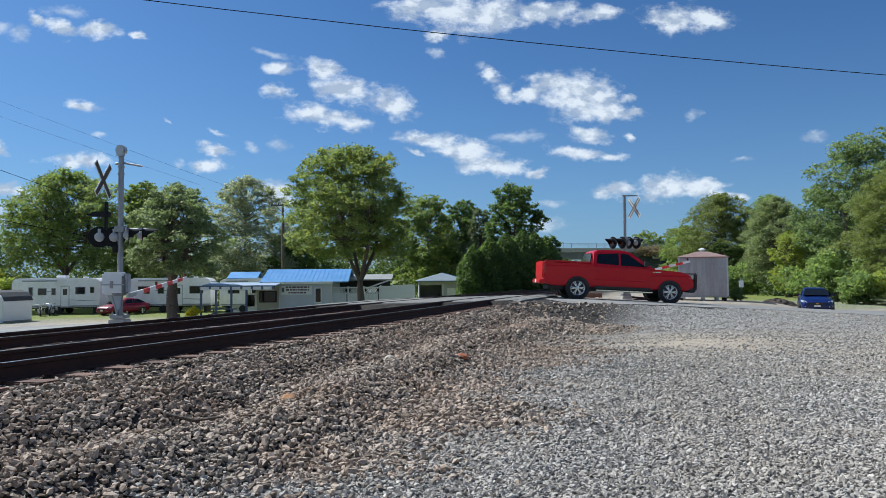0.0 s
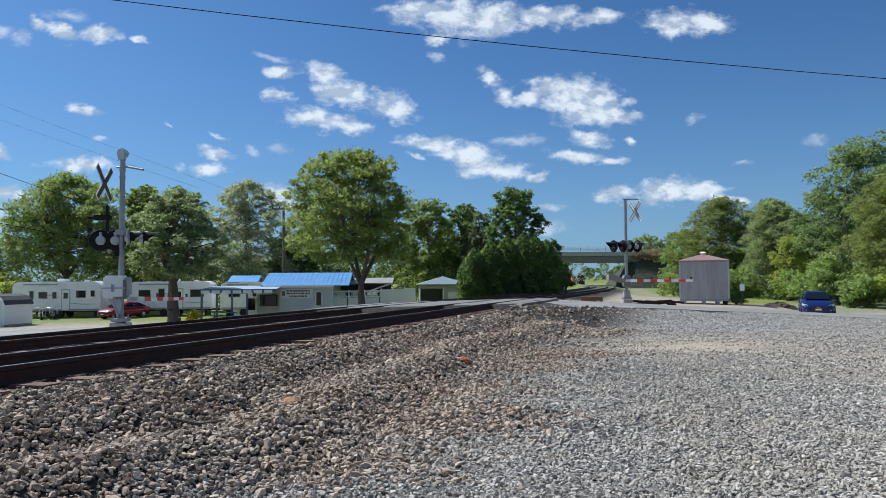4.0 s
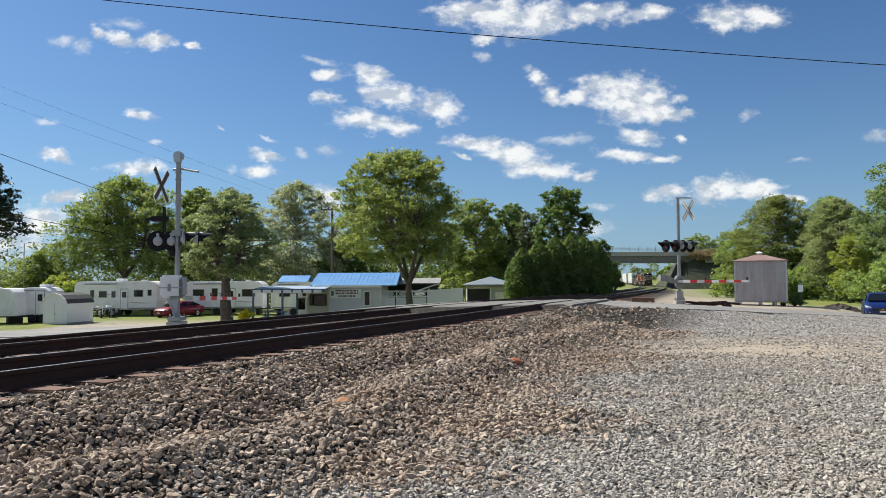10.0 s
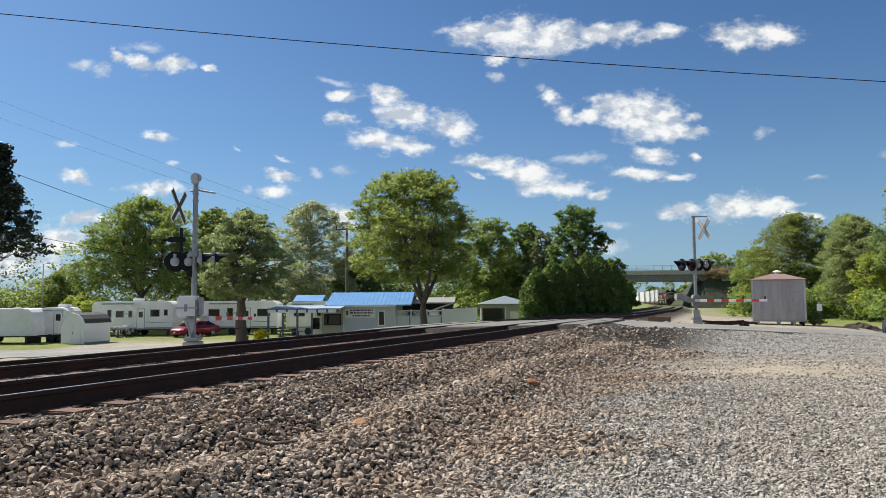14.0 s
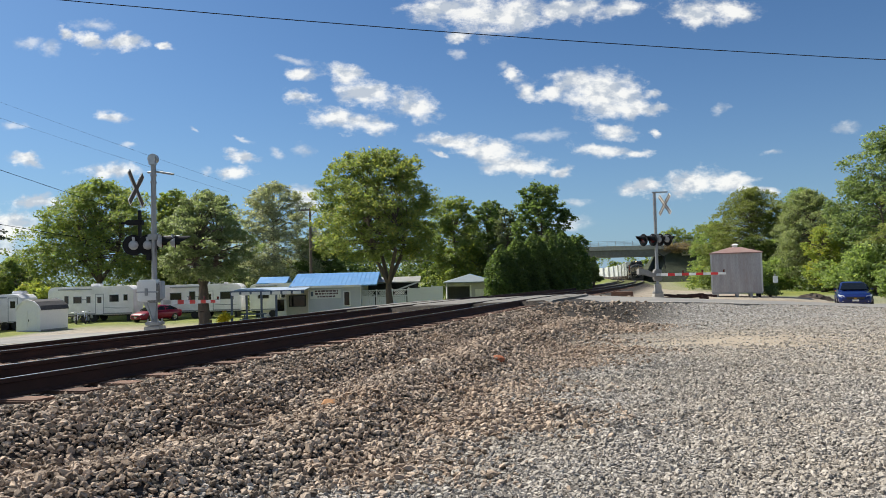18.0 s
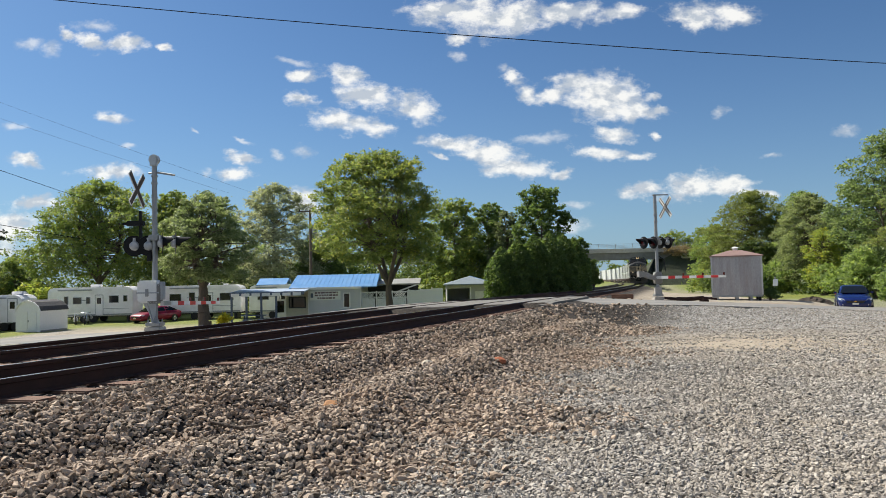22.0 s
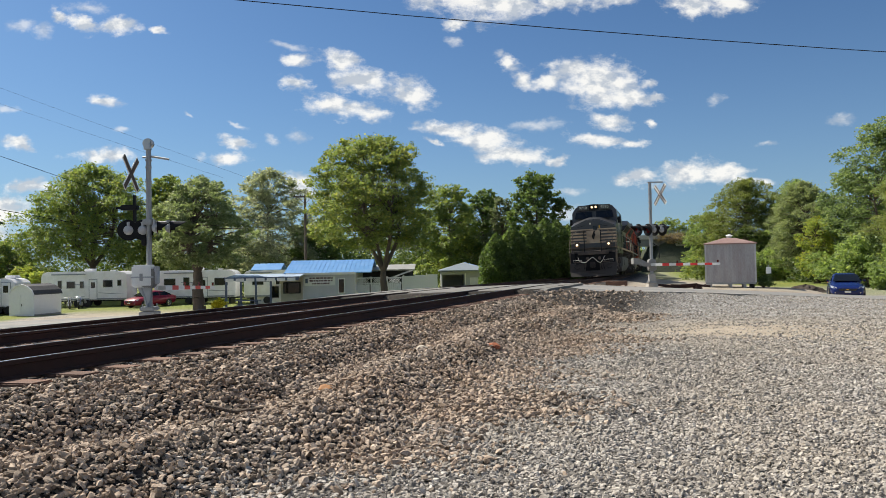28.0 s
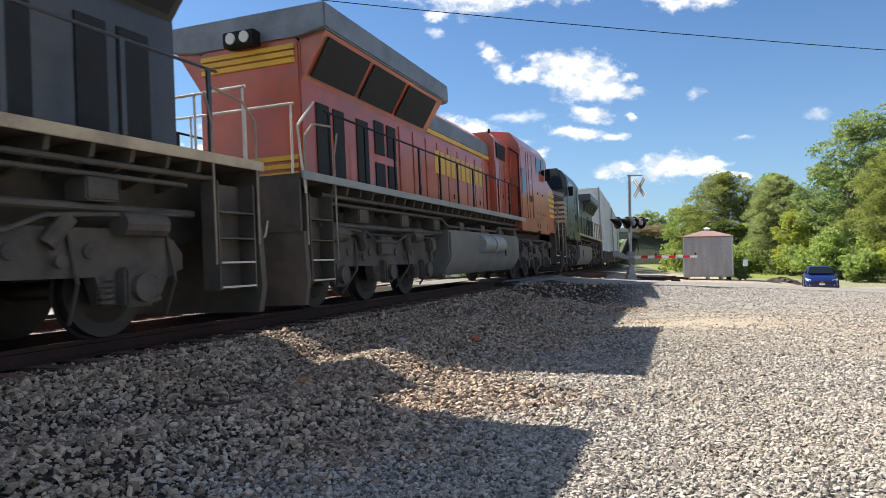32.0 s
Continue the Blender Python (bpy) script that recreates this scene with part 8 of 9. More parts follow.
# ---- trees and bushes ----
def leaf_mat(name, color, var=0.35, warm=(0.3, 0.26, 0.03), warm_amt=0.12, translucent=0.5):
    m = bpy.data.materials.new(name)
    m.use_nodes = True
    nt = m.node_tree
    b = nt.nodes["Principled BSDF"]
    L = nt.links.new
    geo = nt.nodes.new("ShaderNodeNewGeometry")
    tc = nt.nodes.new("ShaderNodeTexCoord")
    n = nt.nodes.new("ShaderNodeTexNoise")
    n.inputs["Scale"].default_value, n.inputs["Detail"].default_value = 0.5, 3
    L(tc.outputs["Object"], n.inputs["Vector"])
    add = nt.nodes.new("ShaderNodeMath")
    add.operation = "ADD"
    L(geo.outputs["Random Per Island"], add.inputs[0])
    L(n.outputs["Fac"], add.inputs[1])
    r = nt.nodes.new("ShaderNodeMapRange")
    r.inputs["From Min"].default_value, r.inputs["From Max"].default_value = 0.3, 1.7
    r.inputs["To Min"].default_value, r.inputs["To Max"].default_value = 1 - var, 1 + var
    L(add.outputs[0], r.inputs["Value"])
    mul = nt.nodes.new("ShaderNodeMix")
    mul.data_type, mul.blend_type = "RGBA", "MULTIPLY"
    mul.inputs["Factor"].default_value = 1
    mul.inputs["A"].default_value = (*color, 1)
    L(r.outputs["Result"], mul.inputs["B"])
    wr = nt.nodes.new("ShaderNodeMapRange")
    wr.inputs["From Min"].default_value, wr.inputs["From Max"].default_value = 1.15, 1.5
    wr.inputs["To Max"].default_value = warm_amt * 4
    L(add.outputs[0], wr.inputs["Value"])
    mx = nt.nodes.new("ShaderNodeMix")
    mx.data_type = "RGBA"
    L(wr.outputs["Result"], mx.inputs["Factor"])
    L(mul.outputs["Result"], mx.inputs["A"])
    mx.inputs["B"].default_value = (*warm, 1)
    L(mx.outputs["Result"], b.inputs["Base Color"])
    b.inputs["Roughness"].default_value, b.inputs["Specular IOR Level"].default_value = 0.55, 0.35
    tr = nt.nodes.new("ShaderNodeBsdfTranslucent")
    lit = nt.nodes.new("ShaderNodeMix")
    lit.data_type, lit.blend_type = "RGBA", "MULTIPLY"
    lit.inputs["Factor"].default_value = 1
    L(mx.outputs["Result"], lit.inputs["A"])
    lit.inputs["B"].default_value = (1.8, 1.8, 1.05, 1)
    L(lit.outputs["Result"], tr.inputs["Color"])
    ms = nt.nodes.new("ShaderNodeMixShader")
    ms.inputs[0].default_value = translucent
    L(b.outputs[0], ms.inputs[1])
    L(tr.outputs[0], ms.inputs[2])
    L(ms.outputs[0], nt.nodes["Material Output"].inputs["Surface"])
    return m


M["bark"] = mat("bark", (0.12, 0.095, 0.075), 0.95, var=0.35, scale=2, fine=20, stretch=(4, 4, 0.6), bump=0.7, bump_dist=0.03)
M["leaf_maple"] = leaf_mat("leaf_maple", (0.165, 0.215, 0.078), warm=(0.36, 0.3, 0.07), warm_amt=0.12)
M["leaf_green"] = leaf_mat("leaf_green", (0.16, 0.215, 0.08))
M["leaf_dark"] = leaf_mat("leaf_dark", (0.1, 0.152, 0.058), warm_amt=0.03)
M["leaf_gray"] = leaf_mat("leaf_gray", (0.175, 0.222, 0.122), warm=(0.36, 0.36, 0.29), warm_amt=0.12)
M["leaf_silver"] = leaf_mat("leaf_silver", (0.25, 0.275, 0.205), warm=(0.55, 0.55, 0.5), warm_amt=0.16)
M["leaf_bluish"] = leaf_mat("leaf_bluish", (0.12, 0.15, 0.095), warm=(0.2, 0.22, 0.15), warm_amt=0.08)
M["leaf_yellow"] = leaf_mat("leaf_yellow", (0.26, 0.32, 0.095), warm=(0.4, 0.34, 0.04), warm_amt=0.22)
M["leaf_thicket"] = leaf_mat("leaf_thicket", (0.19, 0.26, 0.1), warm=(0.32, 0.34, 0.12), warm_amt=0.12)
M["leaf_willow"] = leaf_mat("leaf_willow", (0.165, 0.195, 0.07), warm=(0.22, 0.22, 0.08), warm_amt=0.08, var=0.25)
M["leaf_sallow"] = leaf_mat("leaf_sallow", (0.21, 0.25, 0.14), warm=(0.36, 0.38, 0.24), warm_amt=0.12)
M["leaf_poplar"] = leaf_mat("leaf_poplar", (0.15, 0.205, 0.095), warm=(0.34, 0.38, 0.25), warm_amt=0.12)
M["leaf_dry"] = leaf_mat("leaf_dry", (0.17, 0.13, 0.09), warm=(0.22, 0.17, 0.1), warm_amt=0.1)
M["leaf_wood"] = leaf_mat("leaf_wood", (0.07, 0.11, 0.03), warm_amt=0.05, translucent=0.3)
M["leaf_gold"] = leaf_mat("leaf_gold", (0.4, 0.36, 0.03), warm=(0.5, 0.42, 0.05), warm_amt=0.1)
M["leaf_conifer"] = leaf_mat("leaf_conifer", (0.018, 0.034, 0.02), warm_amt=0.02, translucent=0.1)


def leaf_mesh(name, centers, size, material, rng, flat=0.5):
    """Small leaves, four corners each, round the given places."""
    n = len(centers)
    nrm = rng.normal(size=(n, 3))
    nrm[:, 2] = np.abs(nrm[:, 2]) + flat
    nrm /= np.linalg.norm(nrm, axis=1)[:, None]
    t = rng.normal(size=(n, 3))
    t -= (t * nrm).sum(1)[:, None] * nrm
    t /= np.linalg.norm(t, axis=1)[:, None]
    b = np.cross(nrm, t)
    sz = size * rng.uniform(0.6, 1.3, (n, 1))
    droop = nrm * sz * 0.18
    V = np.stack([centers + t * sz, centers + b * sz * 0.55 + droop, centers - t * sz * 0.9, centers - b * sz * 0.55 + droop], 1).reshape(-1, 3)
    F = np.arange(4 * n).reshape(-1, 4)
    return mesh_np(name, V, F, material, 4)


def crown_points(rng, blobs, n, twigs=20, flat=0.82):
    """Leaves gathered in loose sprays over the given lobes."""
    r = np.array([b[3] for b in blobs])
    c = np.array([b[:3] for b in blobs])
    d = rng.normal(size=(len(r), twigs, 3))
    d /= np.linalg.norm(d, axis=2)[:, :, None]
    d[:, :, 2] *= flat
    sprays = c[:, None] + d * (r[:, None] * rng.uniform(0.4, 1.0, (len(r), twigs)))[:, :, None]
    pick = rng.choice(len(r), n, p=r ** 2 / (r ** 2).sum())
    k = rng.integers(0, twigs, n)
    return sprays[pick, k] + rng.normal(size=(n, 3)) * (r[pick] * 0.15)[:, None] * [1.15, 1.15, 0.55]


def envelope(shape, f):
    """Share of the crown's half width at a share of its height."""
    if shape == "cone":
        return 0.12 + 0.88 * (1 - f)
    if shape == "dome":
        return (0.8 + 0.2 * min(1.0, f * 4)) * (1 - f ** 2.4) ** 0.5 + 0.06
    if shape == "heap":
        return 0.9 + 0.25 * f if f < 0.4 else 1.0 - 0.55 * (f - 0.4) if f < 0.85 else 0.75 - 3.2 * (f - 0.85)
    if shape == "spread":
        return (0.82 + 0.18 * math.sin(min(1.0, f * 3) * math.pi / 2)) * (1 - f ** 2.1) ** 0.55 * (1 - 0.3 * f)
    if shape == "tall":
        return 0.55 + 0.45 * math.sin(math.pi * min(1.0, 0.25 + 0.75 * f)) if f < 0.8 else 0.62 * (1 - (f - 0.8) * 2.6)
    return math.sin(math.pi * min(0.97, 0.24 + 0.7 * f)) ** 0.5


def tree(x, y, height, width, leaf, label, seed, trunk_h=0.28, trunk_r=0.28, n_leaves=15000, leaf_size=0.16, shape="round", sub=9, stems=1, lift=0.0, shift=0.0):
    rng = np.random.default_rng(seed)
    rnd = random.Random(seed)
    z0 = gz(x, y)
    t = thing("tree", pose(x, y, z0), label, "tree", "trees round the crossing")
    blobs = []
    bm = B()
    th = height * trunk_h
    lean = Vector((rnd.uniform(-0.03, 0.03) * height, rnd.uniform(-0.03, 0.03) * height, 0))
    prev, steps_ = Vector((0, 0, -0.3)), 5
    for k in range(1, steps_ + 1):
        f = k / steps_
        p = Vector((lean.x * f, lean.y * f, th * f)) + Vector((rnd.uniform(-0.06, 0.06), rnd.uniform(-0.06, 0.06), 0))
        cyl_bm(bm, prev, p, trunk_r * (1.25 - 0.45 * (k - 1) / steps_), trunk_r * (1.25 - 0.45 * k / steps_), 10)
        prev = p
    ch = height - th
    # main stems rise from the fork
    heads = []
    for k in range(max(stems, 1)):
        a = 2 * math.pi * k / max(stems, 1) + 0.5
        spread = 0.0 if stems < 2 else width * 0.13
        q = Vector((lean.x + spread * math.cos(a), lean.y + spread * math.sin(a), th + ch * (0.62 if stems < 2 else 0.45)))
        mid = prev.lerp(q, 0.5) + Vector((spread * 0.3 * math.cos(a), spread * 0.3 * math.sin(a), 0))
        cyl_bm(bm, prev, mid, trunk_r * (0.8 if stems < 2 else 0.6), trunk_r * 0.5, 8)
        cyl_bm(bm, mid, q, trunk_r * 0.5, trunk_r * 0.22, 8)
        heads.append((mid, q))
    n_l = int(sub * 5.6)
    p1, p2 = rnd.uniform(0, 6.28), rnd.uniform(0, 6.28)
    for k in range(n_l):
        f = (k + rnd.random()) / n_l
        a = k * 2.399 + rnd.uniform(-0.5, 0.5)
        br = width * (rnd.uniform(0.068, 0.115) if shape in ("dome", "heap") else rnd.uniform(0.09, 0.14)) * (0.7 + 0.3 * envelope(shape, f))
        wide = 1 + 0.13 * math.sin(2 * a + p1 + 3 * f) + 0.1 * math.sin(3 * a + p2 - 5 * f)
        rr = max(0.0, width / 2 * envelope(shape, f) * wide - br * 0.8) * math.sqrt(rnd.uniform(0.1, 1.0))
        c = Vector((lean.x + shift + rr * math.cos(a), lean.y + rr * math.sin(a), th + lift * height + 0.6 * br + (ch - lift * height - 1.4 * br) * f))
        mid, q = heads[k % len(heads)]
        root = mid.lerp(q, min(1.0, max(0.0, f * 1.3)))
        knee = root.lerp(c, 0.55) + Vector((0, 0, 0.04 * ch))
        cyl_bm(bm, root, knee, trunk_r * 0.16, trunk_r * 0.09, 5)
        cyl_bm(bm, knee, c, trunk_r * 0.09, trunk_r * 0.03, 4)
        blobs.append((*c, br))
    part("trunk", bm, M["bark"], t, smooth_angle=50)
    pts = crown_points(rng, blobs, n_leaves, *((13, 0.58) if shape in ("dome", "heap") else (16, 0.75)))
    # stray twigs break the outline
    k = n_leaves // 16
    pts[:k] += rng.normal(size=(k, 3)) * width * 0.014
    pts = pts[pts[:, 2] > 0.15]
    crown = new("crown", leaf_mesh("crown", pts, leaf_size, M[leaf], rng))
    crown.parent = t
    return t


def bush(x, y, h, w, leaf, label, seed, n=3500, size=0.12, column=False, z_base=None, cat="bush"):
    rng = np.random.default_rng(seed)
    z0 = gz(x, y) if z_base is None else z_base
    t = thing("bush" if not column else "hedge_tree", pose(x, y, z0), label, cat, "bushes and hedges")
    if column:
        f = rng.random(n) ** 1.25
        a = rng.random(n) * 6.283
        r = w / 2 * 1.12 * (1 - f ** 3.6) * (0.7 + 0.32 * rng.random(n)) * (1 + 0.12 * np.sin(a * 5 + f * 9))
        pts = np.stack([r * np.cos(a), r * np.sin(a), f * h], 1)
    else:
        blobs = [(rng.normal() * w * 0.22, rng.normal() * w * 0.22, h * rng.uniform(0.25, 0.7), w * rng.uniform(0.16, 0.28)) for _ in range(12)]
        pts = crown_points(rng, blobs, n)
        pts[:, 2] = np.abs(pts[:, 2])
    bm = B()
    cyl_bm(bm, (0, 0, -0.2), (0, 0, h * 0.6), 0.06, 0.03, 7)
    for k in range(5):
        a = k * 1.26
        cyl_bm(bm, (0, 0, 0.0), (w * 0.25 * math.cos(a), w * 0.25 * math.sin(a), h * 0.5), 0.035, 0.012, 5)
    part("stem", bm, M["bark"], t)
    c = new("foliage", leaf_mesh("foliage", pts, size, M[leaf], rng, 0.2))
    c.parent = t
    return t


tree(-36.9, 77, 15.6, 16.4, "leaf_green", "broad green shade tree behind the campers", 11, trunk_h=0.24, trunk_r=0.35, n_leaves=42000, sub=30, leaf_size=0.15, shape="dome", stems=4)
tree(-30.0, 80, 14.6, 8.0, "leaf_green", "green shade tree behind the signal mast", 12, n_leaves=17000, leaf_size=0.18, trunk_h=0.15, sub=12)
tree(-17.2, 52, 10.5, 8.8, "leaf_gray", "gray-green tree with a stout trunk on the grass", 13, trunk_h=0.3, trunk_r=0.4, n_leaves=38000, leaf_size=0.1, sub=20, stems=3, shape="dome", shift=0.3)
tree(-18.2, 80, 15.2, 12.6, "leaf_silver", "tall silvery leaved tree behind the campers", 14, n_leaves=44000, leaf_size=0.125, trunk_h=0.12, sub=22, shape="dome")
tree(-13.2, 84, 9.4, 9.0, "leaf_dark", "green tree beyond the utility pole", 15, n_leaves=16000, leaf_size=0.17, trunk_h=0.12, sub=12)
tree(-3.3, 50.5, 13.1, 11.4, "leaf_maple", "spreading yellow-green maple before the office", 16, trunk_h=0.22, lift=0.1, shift=-0.7, trunk_r=0.26, n_leaves=48000, leaf_size=0.11, sub=26, shape="heap", stems=4)
tree(2.2, 78, 12.6, 9.6, "leaf_green", "green tree beyond the garage", 17, n_leaves=20000, leaf_size=0.16, sub=13, trunk_h=0.15)
tree(6.2, 82, 12.5, 7.6, "leaf_dark", "dark green tree in the row behind the garage", 27, n_leaves=17000, leaf_size=0.17, sub=12, trunk_h=0.12)
tree(8.3, 77, 10.4, 5.0, "leaf_bluish", "narrow dark tree between two fuller crowns", 32, n_leaves=9000, leaf_size=0.15, sub=9, trunk_h=0.1)
tree(11.5, 73, 11.7, 7.6, "leaf_dark", "dark full-crowned tree above the hedge", 18, sub=14, n_leaves=21000, leaf_size=0.15, trunk_h=0.1)
tree(15.8, 76, 6.1, 3.9, "leaf_dark", "small green tree at the end of the hedge", 28, n_leaves=7000, leaf_size=0.13, trunk_h=0.12)
tree(-51.1, 85, 7.5, 8.0, "leaf_green", "low green tree at the edge of the camp", 19, n_leaves=9000, leaf_size=0.18, trunk_h=0.1)
tree(-33.8, 47.5, 15.0, 8.0, "leaf_conifer", "dark drooping conifer at the roadside", 20, trunk_h=0.12, trunk_r=0.28, lift=0.3, n_leaves=14000, leaf_size=0.14, shape="cone", sub=14)
tree(86.0, 246, 19.0, 19.0, "leaf_green", "rounded green tree beyond the bridge embankment", 21, n_leaves=6000, leaf_size=0.45, trunk_h=0.15)
tree(98.0, 250, 20.5, 19.0, "leaf_green", "tall green tree beyond the bridge embankment", 31, n_leaves=6000, leaf_size=0.45, trunk_h=0.15)
tree(46.2, 114, 11.2, 9.6, "leaf_thicket", "rounded green tree beside the bridge embankment", 34, n_leaves=26000, leaf_size=0.14, trunk_h=0.02, sub=24, shape="dome")
tree(43.0, 94, 14.2, 13.4, "leaf_willow", "dull olive willow behind the relay shed", 23, n_leaves=62000, leaf_size=0.12, trunk_h=0.02, sub=36, shape="dome")
tree(39.4, 86, 6.6, 6.4, "leaf_wood", "dark green tree in the thicket behind the shed", 33, n_leaves=17000, leaf_size=0.13, trunk_h=0.02, sub=12, shape="dome")
tree(48.0, 90, 13.4, 11.6, "leaf_thicket", "pale willow-like tree in the thicket", 24, n_leaves=42000, leaf_size=0.12, trunk_h=0.03, sub=28, shape="dome")
tree(43.2, 79.5, 11.8, 10.4, "leaf_sallow", "pale gray-green tree rounded to the ground", 35, n_leaves=62000, leaf_size=0.095, trunk_h=0.02, sub=34, shape="dome")
tree(42.4, 62, 15.6, 12.0, "leaf_poplar", "tall green poplar towering over the thicket", 25, n_leaves=34000, leaf_size=0.14, trunk_h=0.1, trunk_r=0.24, sub=18, stems=3)
tree(39.2, 53, 11.2, 10.4, "leaf_willow", "olive willow with hanging leaves beside the lane", 36, n_leaves=60000, leaf_size=0.085, trunk_h=0.03, sub=34, shape="dome")
tree(37.0, 66, 6.6, 4.6, "leaf_yellow", "slender yellow-green sapling at the thicket's edge", 26, n_leaves=13000, leaf_size=0.09, trunk_h=0.06, sub=12)
tree(48.5, 76, 12.5, 11.0, "leaf_dark", "dark tree at the back of the thicket", 30, n_leaves=16000, leaf_size=0.16, trunk_h=0.1, sub=14)
bush(-39.6, 70, 5.6, 3.6, "leaf_yellow", "tall leafy sapling clump behind the trailer", 83, n=4500, size=0.12)
for k, (x, y, h, w) in enumerate([(5.6, 59, 4.5, 2.6), (7.0, 59.4, 4.9, 2.8), (8.5, 60, 5.2, 2.9), (10.0, 60.6, 5.4, 3.0), (11.3, 61.6, 5.3, 3.0), (12.6, 63.0, 4.9, 2.6)]):
    bush(x, y, h, w, "leaf_dark", "dense dark arborvitae column in a hedge row", 40 + k, n=6500, size=0.13, column=True, cat="hedge")
bush(15.9, 70, 3.4, 1.5, "leaf_green", "bright green bush at the track side", 50, n=4500, size=0.15)
for k, (x, y, h, w, lf) in enumerate([(38.5, 80, 4.0, 6.5, "leaf_thicket"), (36.0, 58, 3.4, 5.0, "leaf_thicket"), (34.5, 51, 2.8, 4.6, "leaf_thicket"), (37.6, 80, 3.4, 5.0, "leaf_dark"),
                                      (36.5, 47.5, 3.0, 5.0, "leaf_yellow"), (35.6, 56, 4.6, 6.0, "leaf_thicket"), (38.0, 85, 4.2, 6.0, "leaf_dark"), (40.5, 45, 3.4, 5.0, "leaf_thicket"),
                                      (40.0, 92, 4.6, 6.0, "leaf_dark"), (37.6, 62, 4.4, 5.5, "leaf_thicket")]):
    bush(x, y, h, w, lf, "tangled leafy thicket along the lane", 60 + k, n=6000, size=0.15)
bush(-14.1, 46.5, 1.7, 1.5, "leaf_gold", "small round golden shrub on the grass", 80, n=2600, size=0.05)
bush(17.9, 37.2, 0.7, 1.2, "leaf_dark", "low dark weed clump by the relay shed", 81, n=1500, size=0.05)
bush(-37.0, 74, 3.6, 3.0, "leaf_yellow", "yellow flowering shrub behind the camper", 82, n=2500, size=0.12)


def far_woods():
    """The continuous wood line that closes the view."""
    def belt(x0, y0, x1, y1, h, n, seed, leaf, sz):
        r = np.random.default_rng(seed)
        L_ = math.hypot(x1 - x0, y1 - y0)
        blobs = []
        k = int(L_ / 3.2)
        for i in range(k):
            f = (i + r.uniform(-0.4, 0.4)) / k
            x, y = x0 + (x1 - x0) * f, y0 + (y1 - y0) * f + r.normal() * 3
            hh = h * r.uniform(0.65, 1.1)
            for _ in range(5):
                blobs.append((x + r.normal() * 2, y + r.normal() * 2, hh * r.uniform(0.12, 0.85), r.uniform(1.6, 3.2)))
        p = crown_points(r, blobs, n)
        z0 = -1.8
        p[:, 2] = np.maximum(p[:, 2], 0.2) + z0
        ob = new("far_woods", leaf_mesh("far_woods", p, sz, M[leaf], r))
        tagged(ob, "continuous belt of mixed green woodland in the distance", "woodland", kind="stuff")
    belt(-130, 92, 14, 96, 9.0, 28000, 91, "leaf_wood", 0.24)
    belt(-150, 75, -50, 84, 7.5, 40000, 92, "leaf_green", 0.2)
    belt(62, 140, 150, 92, 9.5, 14000, 93, "leaf_wood", 0.33)
    belt(46, 100, 66, 92, 8.0, 16000, 97, "leaf_wood", 0.26)
    belt(38, 100, 50, 86, 4.5, 12000, 101, "leaf_green", 0.22)
    belt(38, 74, 54, 64, 7.0, 14000, 98, "leaf_wood", 0.2)
    belt(-62, 88, 12, 90, 6.8, 44000, 102, "leaf_wood", 0.2)
    belt(50, 70, 110, 40, 11.0, 14000, 94, "leaf_green", 0.28)
    belt(-60, 250, 48, 250, 9.0, 11000, 95, "leaf_green", 0.6)
    belt(84, 250, 150, 246, 9.0, 7000, 99, "leaf_green", 0.6)
    belt(50, 520, 190, 520, 17.0, 7000, 100, "leaf_green", 0.9)
    belt(-140, -60, 140, -70, 10.0, 14000, 96, "leaf_green", 0.5)


far_woods()
bush(73.5, 210.5, 3.4, 9.0, "leaf_dry", "brown dry brush on the bridge embankment", 84, n=2600, size=0.22, z_base=6.6)
bush(79.0, 209.0, 3.0, 9.0, "leaf_wood", "dark green brush on the bridge embankment", 85, n=2600, size=0.22, z_base=6.4)



